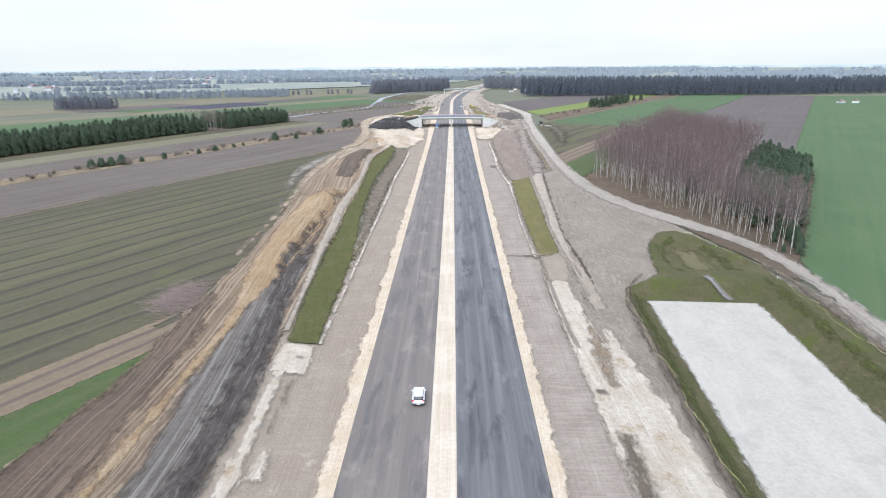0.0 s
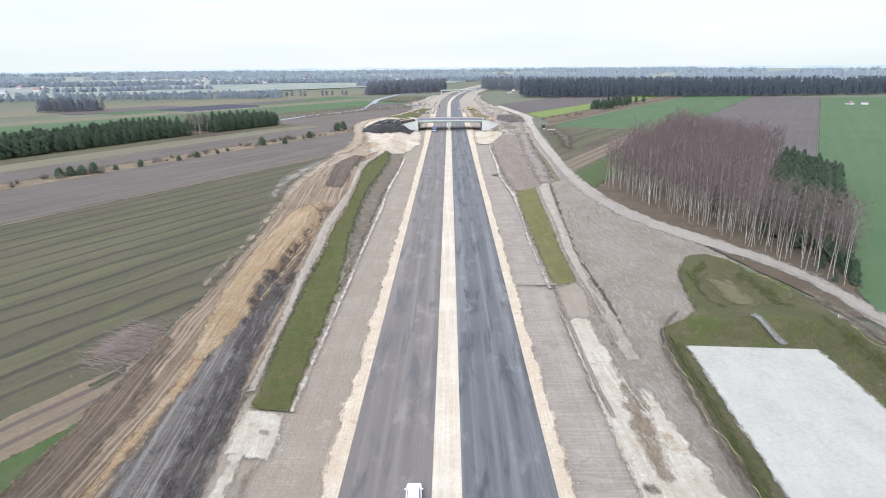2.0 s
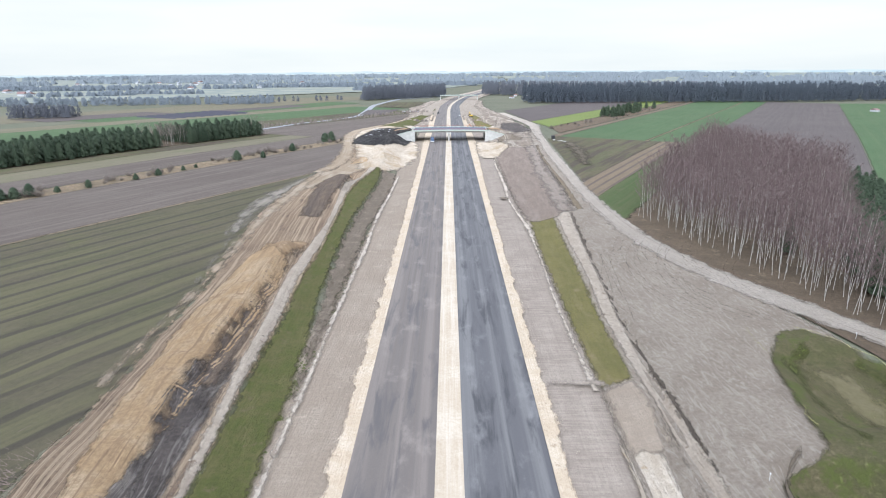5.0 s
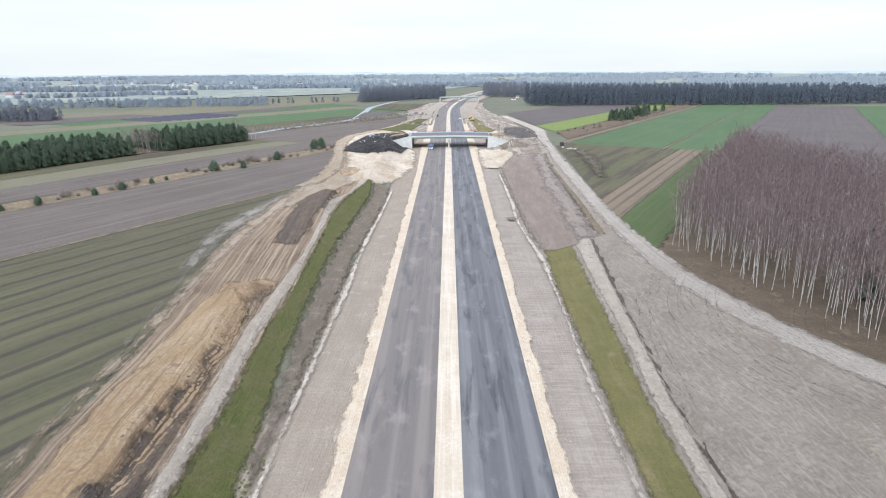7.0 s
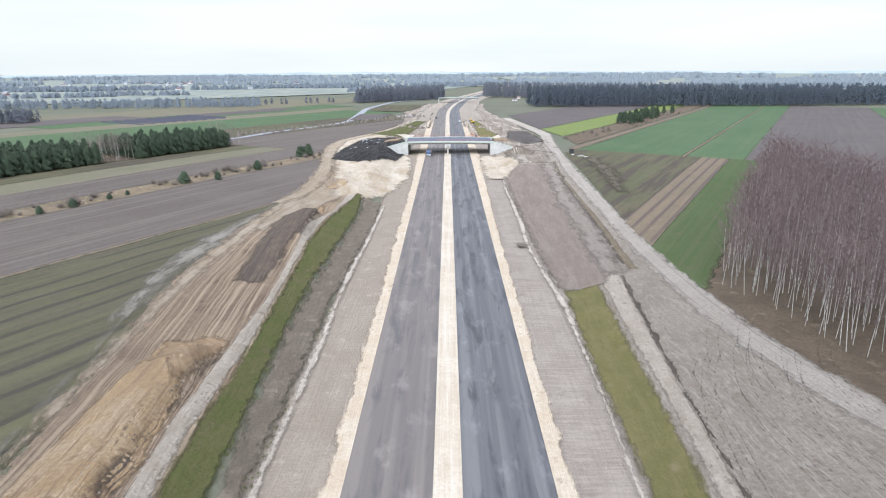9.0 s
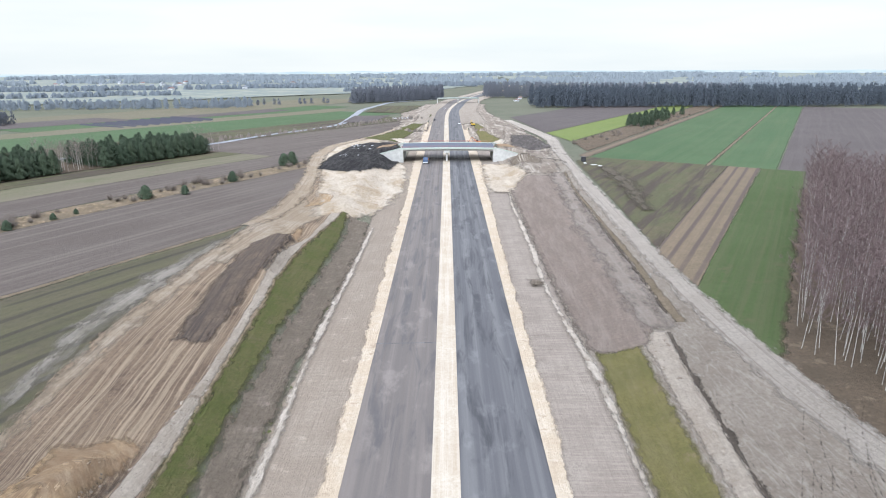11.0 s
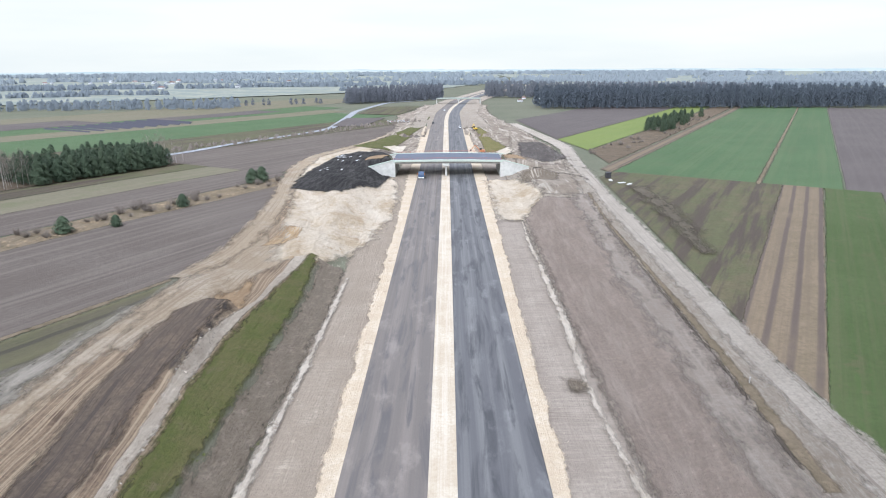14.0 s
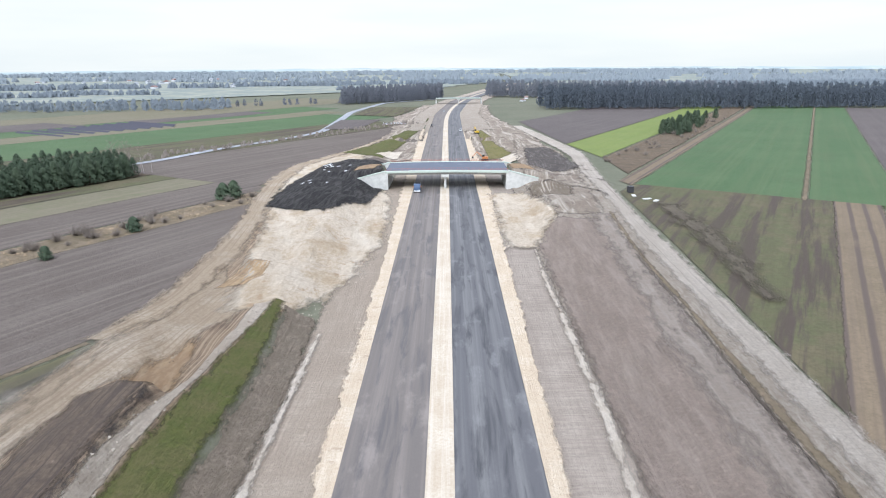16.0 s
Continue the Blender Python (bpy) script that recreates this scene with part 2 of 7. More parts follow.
M = {
    # far plain: aerial haze is painted into the lightened base tones
    "far_plain": soil("haze_painted_meadow", (0.236, 0.248, 0.208), (0.205, 0.216, 0.172), (0.185, 0.198, 0.172), big=170, small=30, bump=0.0, feather=25.0, speck=0.0, mottle=((0.160, 0.186, 0.172), 60.0, 0.46, 0.53)),
    "meadow": soil("dull_meadow", (0.125, 0.128, 0.091), (0.101, 0.110, 0.075), (0.075, 0.077, 0.053), big=60, small=2.0),
    "fallow": soil("dark_fallow_soil", (0.115, 0.096, 0.072), (0.145, 0.125, 0.090), (0.065, 0.055, 0.042), (0.175, 0.15, 0.11), big=6, small=0.8, streaks=(0.5, 0.05), bump=0.8, feather=6.0),
    # dark soil of ruts, also laid down as the berm's painted shadow
    "berm": soil("dark_rut_and_berm_shade", (0.150, 0.122, 0.098), (0.20, 0.165, 0.132), (0.08, 0.066, 0.054), (0.11, 0.09, 0.072), big=4, small=0.5, streaks=(1.0, 0.1), bump=1.0, feather=0.4),
    "asphalt_w": asphalt("dusty_brown_asphalt", (0.122, 0.108, 0.100), (0.162, 0.142, 0.129), (0.088, 0.082, 0.082)),
    "asphalt_e": asphalt("grey_asphalt", (0.085, 0.085, 0.091), (0.135, 0.135, 0.137), (0.050, 0.051, 0.056)),
    "asphalt_pale": asphalt("pale_local_road", (0.23, 0.245, 0.27), (0.28, 0.29, 0.31), (0.19, 0.205, 0.235)),
    "asphalt_new": asphalt("fresh_blue_grey_asphalt", (0.075, 0.090, 0.122), (0.106, 0.122, 0.156), (0.056, 0.069, 0.094)),
    "median": soil("pale_median_sand", (0.414, 0.354, 0.276), (0.478, 0.428, 0.354), (0.322, 0.262, 0.193), (0.515, 0.469, 0.405), big=9, small=0.5, streaks=(1.1, 0.02)),
    "edge_sand": soil("cream_edge_sand", (0.500, 0.415, 0.315), (0.560, 0.490, 0.395), (0.370, 0.292, 0.210), (0.410, 0.330, 0.245), big=5, small=0.6, streaks=(1.2, 0.05), bump=0.5, feather=0.6, amount=0.5, mottle=((0.350, 0.280, 0.210), 2.2, 0.58, 0.65), speck=0.3),
    "gravel_w": soil("brown_grey_gravel_shoulder", (0.282, 0.234, 0.187), (0.330, 0.282, 0.229), (0.172, 0.140, 0.110), (0.228, 0.187, 0.149), big=8, small=0.5, streaks=(0.9, 0.03), bump=0.5, amount=0.5, scrape=(0.238, 0.195, 0.155), feather=1.5, mottle=((0.385, 0.330, 0.265), 5.0, 0.58, 0.68)),
    "gravel_e": soil("grey_gravel_shoulder", (0.250, 0.212, 0.180), (0.300, 0.262, 0.222), (0.155, 0.129, 0.109), (0.195, 0.163, 0.138), big=8, small=0.5, streaks=(0.7, 0.03), bump=0.4, amount=0.4, scrape=(0.320, 0.278, 0.236), feather=1.5, mottle=((0.190, 0.156, 0.132), 6.0, 0.54, 0.66)),
    "ditch": soil("whitish_ditch_bed", (0.650, 0.590, 0.510), (0.545, 0.485, 0.405), (0.420, 0.355, 0.290), (0.400, 0.342, 0.284), big=5, small=0.6, streaks=(0.9, 0.10), bump=0.8, amount=0.5, feather=0.8, mottle=((0.285, 0.237, 0.194), 4.0, 0.55, 0.62)),
    "grass_w": soil("fresh_bank_grass", (0.096, 0.108, 0.030), (0.128, 0.120, 0.048), (0.050, 0.062, 0.016), (0.150, 0.128, 0.060), big=5, small=0.6, streaks=(0.35, 0.08), amount=0.4, bump=0.8, feather=1.2, mottle=((0.140, 0.118, 0.066), 3.0, 0.56, 0.68)),
    "grass_e": soil("yellowish_bank_grass", (0.178, 0.158, 0.060), (0.140, 0.133, 0.048), (0.09, 0.084, 0.03), (0.225, 0.185, 0.10), big=6, small=0.5, streaks=(0.35, 0.05), amount=0.4, bump=0.7, feather=1.2, mottle=((0.205, 0.165, 0.090), 4.0, 0.56, 0.68)),
    "dark_slope": soil("dark_slope_soil", (0.228, 0.185, 0.142), (0.265, 0.220, 0.172), (0.110, 0.088, 0.066), (0.165, 0.136, 0.100), big=5, small=0.6, streaks=(0.5, 0.10), bump=0.9, feather=2.0, mottle=((0.310, 0.260, 0.210), 2.5, 0.56, 0.66), speck=0.6),
    "earth": soil("tracked_brown_earth", (0.420, 0.305, 0.208), (0.320, 0.226, 0.158), (0.120, 0.086, 0.068), (0.640, 0.500, 0.355), big=10, small=0.6, streaks=(1.9, 0.016), bump=1.0, amount=0.9, feather=1.5, streak_cut=(0.46, 0.58), warp=0.55, mottle=((0.190, 0.132, 0.095), 5.0, 0.57, 0.64)),
    "ochre": soil("ochre_sand", (0.610, 0.432, 0.255), (0.720, 0.560, 0.375), (0.300, 0.195, 0.114), (0.340, 0.232, 0.146), big=7, small=0.6, streaks=(1.0, 0.03), bump=1.0, amount=0.9, feather=1.1, streak_cut=(0.51, 0.62), warp=0.7, mottle=((0.400, 0.270, 0.165), 3.5, 0.56, 0.64)),
    "mud": soil("grey_mud", (0.280, 0.250, 0.224), (0.215, 0.187, 0.167), (0.098, 0.083, 0.075), (0.460, 0.422, 0.388), big=8, small=0.6, streaks=(1.6, 0.022), bump=1.0, amount=0.85, feather=2.2, streak_cut=(0.47, 0.58), warp=0.5, mottle=((0.120, 0.100, 0.090), 4.0, 0.57, 0.65)),
    "dark_earth": soil("dark_spoil", (0.232, 0.176, 0.134), (0.300, 0.226, 0.166), (0.088, 0.070, 0.060), (0.122, 0.098, 0.084), big=5, small=0.6, streaks=(1.4, 0.04), bump=1.0, amount=0.85, feather=2.2, streak_cut=(0.48, 0.59), warp=0.7),
    "cut": soil("fresh_cut_sand", (0.345, 0.230, 0.138), (0.460, 0.316, 0.184), (0.207, 0.138, 0.086), (0.517, 0.402, 0.276), big=4, small=0.5, streaks=(0.8, 0.2), bump=0.9, feather=2.0),
    "white_soil": soil("whitish_loam", (0.690, 0.615, 0.520), (0.560, 0.480, 0.392), (0.360, 0.290, 0.225), (0.480, 0.405, 0.328), big=4, small=0.6, streaks=(0.9, 0.12), bump=1.0, amount=0.6, feather=0.7, mottle=((0.290, 0.230, 0.180), 1.8, 0.58, 0.65), speck=0.5),
    "white_sand": soil("bright_white_sand", (0.680, 0.625, 0.545), (0.580, 0.515, 0.428), (0.430, 0.358, 0.278), (0.475, 0.395, 0.300), big=9, small=0.8, streaks=(0.6, 0.05), bump=0.8, amount=0.5, feather=1.0, mottle=((0.410, 0.320, 0.220), 5.0, 0.55, 0.66), warp=0.5),
    "cream_sand": soil("cream_hummock_sand", (0.640, 0.560, 0.455), (0.500, 0.400, 0.285), (0.320, 0.240, 0.162), (0.730, 0.665, 0.565), big=13, small=0.9, streaks=(0.14, 0.05), bump=1.0, amount=0.6, warp=0.4, feather=4.0, mottle=((0.400, 0.290, 0.190), 5.0, 0.57, 0.66)),
    "tan_track": soil("tan_rutted_sand", (0.520, 0.418, 0.305), (0.620, 0.530, 0.420), (0.270, 0.203, 0.142), (0.330, 0.250, 0.182), big=9, small=0.6, streaks=(1.6, 0.012), bump=0.9, amount=0.75, feather=3.0, streak_cut=(0.48, 0.60), warp=0.2),
    "pond_sand": soil("wet_white_basin_floor", (0.352, 0.336, 0.296), (0.318, 0.305, 0.270), (0.245, 0.236, 0.210), (0.384, 0.368, 0.330), big=11, small=0.7, streaks=(0.12, 0.05), bump=0.25, cover=(0.48, 0.66), feather=0.9, mottle=((0.282, 0.274, 0.246), 6.0, 0.55, 0.62), speck=0.3),
    "plain_sand": soil("rutted_grey_sand", (0.435, 0.378, 0.314), (0.375, 0.320, 0.262), (0.220, 0.180, 0.146), (0.525, 0.470, 0.405), big=12, small=0.6, streaks=(0.75, 0.16), bump=0.9, warp=2.2, amount=0.6, feather=1.5, streak_cut=(0.50, 0.60), mottle=((0.320, 0.268, 0.218), 7.0, 0.56, 0.66)),
    "track": soil("haul_track", (0.550, 0.492, 0.424), (0.630, 0.572, 0.500), (0.290, 0.245, 0.203), (0.310, 0.262, 0.222), big=9, small=0.5, streaks=(1.3, 0.008), bump=0.9, amount=0.8, feather=2.0, streak_cut=(0.52, 0.62), warp=0.15),
    "bare_slope": soil("bare_pinkish_slope", (0.272, 0.218, 0.182), (0.236, 0.188, 0.157), (0.142, 0.112, 0.094), (0.330, 0.278, 0.238), big=9, small=0.7, streaks=(0.35, 0.05), bump=0.8, amount=0.6, feather=2.2, scrape=(0.214, 0.169, 0.141), mottle=((0.205, 0.163, 0.137), 6.0, 0.56, 0.66)),
    "pale_grey": soil("pale_grey_gravel", (0.262, 0.234, 0.200), (0.200, 0.180, 0.144), (0.115, 0.102, 0.078), (0.365, 0.335, 0.298), big=8, small=0.7, streaks=(1.1, 0.03), bump=0.6, feather=5.0, warp=0.8),
    "black": soil("black_peat", (0.022, 0.021, 0.022), (0.040, 0.037, 0.036), (0.011, 0.011, 0.012), (0.130, 0.122, 0.118), big=5, small=0.7, streaks=(0.6, 0.08), bump=1.0, amount=0.7, warp=1.5, feather=1.6),
    "basin_grass": soil("basin_grass", (0.100, 0.098, 0.044), (0.138, 0.118, 0.066), (0.055, 0.058, 0.024), big=7, small=0.6, bump=0.8, feather=1.2, mottle=((0.088, 0.104, 0.030), 6.0, 0.50, 0.62)),
    "basin_green": soil("green_basin_bank", (0.102, 0.116, 0.032), (0.086, 0.094, 0.032), (0.05, 0.062, 0.017), big=4, small=0.5, bump=0.8, feather=2.4, mottle=((0.115, 0.105, 0.050), 2.5, 0.54, 0.64)),
    "basin_floor": soil("dry_grass_basin_floor", (0.150, 0.132, 0.074), (0.125, 0.118, 0.056), (0.085, 0.078, 0.036), (0.175, 0.150, 0.095), big=8, small=0.6, streaks=(0.2, 0.2), bump=0.6, feather=5.0),
    "crop_dark": soil("sparse_winter_crop", (0.080, 0.070, 0.046), (0.068, 0.068, 0.036), (0.046, 0.042, 0.028), (0.098, 0.092, 0.050), big=30, small=1.2, streaks=(0.2, 0.006), rows=(7.4, (0.036, 0.032, 0.026), 0.75), amount=0.85, sharp=(0.62, 0.95), wander=3.0, mottle=((0.076, 0.076, 0.036), 16.0, 0.56, 0.68)),
    "plough": soil("brown_ploughed_field", (0.118, 0.097, 0.084), (0.138, 0.116, 0.101), (0.076, 0.063, 0.055), (0.165, 0.140, 0.122), big=40, small=0.9, streaks=(0.45, 0.006), amount=0.7, streak_cut=(0.46, 0.60), bump=0.6, speck=0.5),
    "plough_dark": soil("dark_ploughed_field", (0.086, 0.073, 0.070), (0.102, 0.087, 0.082), (0.062, 0.052, 0.050), (0.116, 0.100, 0.094), big=45, small=1.2, streaks=(0.35, 0.005), amount=0.5),
    "stubble": soil("olive_stubble", (0.140, 0.126, 0.088), (0.125, 0.118, 0.074), (0.095, 0.088, 0.056), (0.172, 0.150, 0.110), big=30, small=1.5, streaks=(0.25, 0.005), amount=0.6, mottle=((0.108, 0.108, 0.063), 14.0, 0.52, 0.66)),
    "green": soil("green_winter_wheat", (0.054, 0.100, 0.044), (0.066, 0.114, 0.052), (0.042, 0.070, 0.032), (0.085, 0.114, 0.056), big=35, small=1.2, streaks=(0.22, 0.003), amount=0.5, mottle=((0.060, 0.092, 0.044), 22.0, 0.50, 0.66)),
    "green_bright": soil("bright_green_strip", (0.050, 0.080, 0.025), (0.060, 0.090, 0.032), (0.033, 0.048, 0.017), (0.080, 0.085, 0.042), big=18, small=0.9, streaks=(0.5, 0.006), amount=0.6, mottle=((0.070, 0.076, 0.036), 6.0, 0.54, 0.66)),
    "lime": soil("lime_green_field", (0.140, 0.178, 0.050), (0.125, 0.165, 0.048), (0.09, 0.115, 0.032), (0.155, 0.18, 0.065), big=35, small=1.5, streaks=(0.25, 0.004), amount=0.4),
    "weeds": soil("weedy_fallow", (0.088, 0.092, 0.046), (0.112, 0.096, 0.058), (0.050, 0.046, 0.026), (0.060, 0.046, 0.038), big=9, small=1.0, streaks=(0.2, 0.012), amount=1.0, streak_cut=(0.48, 0.58), feather=1.5),
    "strip_rows": soil("straw_strip_with_furrows", (0.184, 0.141, 0.097), (0.156, 0.123, 0.082), (0.094, 0.074, 0.049), (0.127, 0.098, 0.072), big=8, small=0.8, streaks=(0.6, 0.01), rows=(4.1, (0.085, 0.066, 0.056), 0.95)),
    "dry_grass": soil("dry_grass", (0.250, 0.196, 0.140), (0.20, 0.158, 0.108), (0.12, 0.098, 0.064), (0.15, 0.122, 0.08), big=7, small=0.8, streaks=(0.3, 0.04), bump=0.8, feather=0.7, mottle=((0.135, 0.112, 0.070), 3.5, 0.52, 0.64), speck=0.6),
    "litter": soil("leaf_litter", (0.150, 0.112, 0.078), (0.120, 0.092, 0.064), (0.075, 0.060, 0.042), big=6, small=0.7, bump=0.8, feather=3.5, mottle=((0.195, 0.150, 0.105), 4.0, 0.55, 0.65)),
    "trunk_white": plain("white_birch_bark", (0.44, 0.42, 0.39), 0.85, vary=0.4, scale=1.2),
    "twigs": leafy("bare_reddish_twigs", (0.112, 0.080, 0.078), (0.190, 0.143, 0.140)),
    "twigs_grey": leafy("bare_grey_twigs", (0.16, 0.135, 0.115), (0.25, 0.22, 0.195)),
    "black_mud": soil("black_churned_mud", (0.132, 0.114, 0.106), (0.178, 0.152, 0.138), (0.060, 0.051, 0.048), (0.350, 0.318, 0.292), big=5, small=0.6, streaks=(1.1, 0.06), bump=1.0, amount=0.75, feather=2.6, streak_cut=(0.53, 0.61), warp=1.4, mottle=((0.080, 0.068, 0.064), 3.0, 0.52, 0.60), speck=0.5),
    "slope_pale": soil("pale_graded_slope", (0.335, 0.288, 0.248), (0.290, 0.245, 0.208), (0.185, 0.150, 0.125), (0.385, 0.342, 0.300), big=10, small=0.6, streaks=(0.5, 0.04), bump=0.8, amount=0.5, feather=4.5, scrape=(0.260, 0.215, 0.182)),
    "tan_dirt": soil("tan_dug_sand", (0.400, 0.300, 0.195), (0.480, 0.385, 0.275), (0.235, 0.172, 0.115), (0.560, 0.490, 0.400), big=4, small=0.5, streaks=(0.7, 0.2), bump=1.0, amount=0.5, feather=2.6),
    "works": soil("patchy_site_ground", (0.360, 0.310, 0.255), (0.270, 0.220, 0.175), (0.150, 0.120, 0.098), (0.520, 0.465, 0.395), big=16, small=0.9, streaks=(0.25, 0.03), bump=0.9, amount=0.8, feather=3.0, streak_cut=(0.50, 0.60), warp=1.0, mottle=((0.165, 0.132, 0.108), 9.0, 0.53, 0.60)),
    "weathered": plain("weathered_concrete", (0.165, 0.160, 0.148), 0.9, vary=0.25),
    "brown_ruts": soil("brown_rutted_earth", (0.275, 0.206, 0.150), (0.220, 0.164, 0.122), (0.100, 0.076, 0.062), (0.430, 0.330, 0.240), big=9, small=0.6, streaks=(1.7, 0.015), bump=1.0, amount=0.85, feather=2.2, streak_cut=(0.49, 0.60), warp=0.3, mottle=((0.155, 0.114, 0.088), 4.0, 0.56, 0.64)),
    "twigs_pile": leafy("cut_reddish_brushwood", (0.120, 0.088, 0.080), (0.215, 0.165, 0.150)),
    "bark": plain("pine_bark", (0.14, 0.095, 0.07), 0.9, vary=0.3),
    "needles": leafy("pine_needles", (0.036, 0.058, 0.036), (0.074, 0.102, 0.062)),
    # woods by distance: blue haze is painted into each base colour
    "needles_far": leafy("haze_tinted_pine_crowns", (0.056, 0.070, 0.090), (0.078, 0.094, 0.114)),
    "wood_far": leafy("haze_tinted_bare_wood", (0.108, 0.118, 0.142), (0.140, 0.150, 0.172)),
    "wood_mid": leafy("haze_tinted_mid_wood", (0.180, 0.213, 0.248), (0.200, 0.233, 0.266)),
    "wood_hazed": leafy("haze_tinted_far_wood", (0.245, 0.284, 0.318), (0.260, 0.298, 0.330)),
    "concrete": plain("pale_concrete", (0.50, 0.50, 0.48), 0.85, vary=0.12, scale=0.6),
    "concrete_green": plain("greenish_edge_beam", (0.44, 0.50, 0.45), 0.8, vary=0.08),
    "concrete_dark": plain("girder_concrete", (0.36, 0.34, 0.32), 0.85, vary=0.15),
    "rail": plain("rust_red_primer_steel", (0.36, 0.13, 0.10), 0.6),
    "steel": plain("galvanised_steel", (0.42, 0.44, 0.46), 0.45, 0.8),
    "white_paint": plain("white_car_paint", (0.62, 0.63, 0.65), 0.25, vary=0.02),
    "glass": plain("tinted_car_glass", (0.025, 0.03, 0.035), 0.08, vary=0.05),
    "rubber": plain("black_rubber", (0.025, 0.025, 0.025), 0.8),
    "red_lamp": plain("red_tail_lamp", (0.55, 0.03, 0.05), 0.3),
    "dark_plastic": plain("dark_plastic", (0.05, 0.05, 0.055), 0.6),
    "blue_paint": plain("blue_lorry_paint", (0.07, 0.11, 0.19), 0.35, vary=0.05),
    "orange_paint": plain("orange_paint", (0.42, 0.17, 0.07), 0.45),
    "yellow_paint": plain("yellow_machine_paint", (0.62, 0.42, 0.06), 0.45),
    "foil": plain("white_plastic_foil", (0.72, 0.74, 0.75), 0.4),
    "tape": plain("yellow_barrier_tape", (0.36, 0.34, 0.15), 0.6),
    "stone": plain("pale_clods", (0.30, 0.26, 0.215), 0.95, vary=0.3, scale=0.7),
    "clod": plain("dark_clods", (0.13, 0.105, 0.082), 0.95, vary=0.35, scale=0.7),
    "tuft_w": plain("green_tufts", (0.070, 0.084, 0.024), 0.9, vary=0.4, scale=0.5),
    "tuft_e": plain("yellow_tufts", (0.145, 0.125, 0.045), 0.9, vary=0.35, scale=0.5),
    "tuft_dry": plain("dry_tufts", (0.25, 0.19, 0.125), 0.9, vary=0.35, scale=0.5),
    "wall_white": plain("white_render", (0.55, 0.57, 0.60), 0.85),
    "roof_red": plain("dull_red_roof", (0.22, 0.15, 0.14), 0.8),
    "roof_grey": plain("grey_roof", (0.25, 0.27, 0.30), 0.7),
    "solar": plain("dark_blue_panels", (0.045, 0.045, 0.06), 0.75),
}


# ---- terrain ----
DIR, SIDE = np.array([0.5, 0.866]), np.array([0.866, -0.5])   # the farmland's own axes: along the strips, across them


def lattice(ix, iy, seed):
    h = np.sin(ix * 127.1 + iy * 311.7 + seed * 74.7) * 43758.5453
    return h - np.floor(h)


def vnoise(x, y, seed=0):
    """Smooth value noise, -1 to 1, one cell a metre."""
    x, y = np.asarray(x, float), np.asarray(y, float)
    ix, iy = np.floor(x), np.floor(y)
    fx, fy = x - ix, y - iy
    fx, fy = fx * fx * (3 - 2 * fx), fy * fy * (3 - 2 * fy)
    a = lattice(ix, iy, seed) * (1 - fx) + lattice(ix + 1, iy, seed) * fx
    b = lattice(ix, iy + 1, seed) * (1 - fx) + lattice(ix + 1, iy + 1, seed) * fx
    return 2 * (a * (1 - fy) + b * fy) - 1


def fract(x, y, size, seed=0, octaves=3):
    s, amp, tot = 0.0, 1.0, 0.0
    for k in range(octaves):
        s = s + amp * vnoise(np.asarray(x) / size * 2 ** k + 31.7 * k, np.asarray(y) / size * 2 ** k + 17.3 * k, seed + k)
        tot += amp
        amp *= 0.5
    return s / tot


def step(v, a, b):
    t = np.clip((np.asarray(v, float) - a) / (b - a), 0, 1)
    return t * t * (3 - 2 * t)


def centre(y):
    """The road's middle line bends to the east far ahead."""
    y = np.asarray(y, float)
    d = np.maximum(y - 760, 0)
    return np.where(d < 480, 0.00022 * d * d, 0.00022 * 480 * 480 + (d - 480) * 0.211)


def natural(y):
    return np.interp(y, [-400, 60, 390, 450, 620, 850, 9000], [0, 0, 4.4, 4.5, 2.6, 0, 0])


def box_in(x, y, cx, cy, hx, hy, turn):
    c, s = math.cos(radians(turn)), math.sin(radians(turn))
    u, v = (x - cx) * c + (y - cy) * s, -(x - cx) * s + (y - cy) * c
    qx, qy = np.abs(u) - hx, np.abs(v) - hy
    return np.hypot(np.maximum(qx, 0), np.maximum(qy, 0)) + np.minimum(np.maximum(qx, qy), 0)


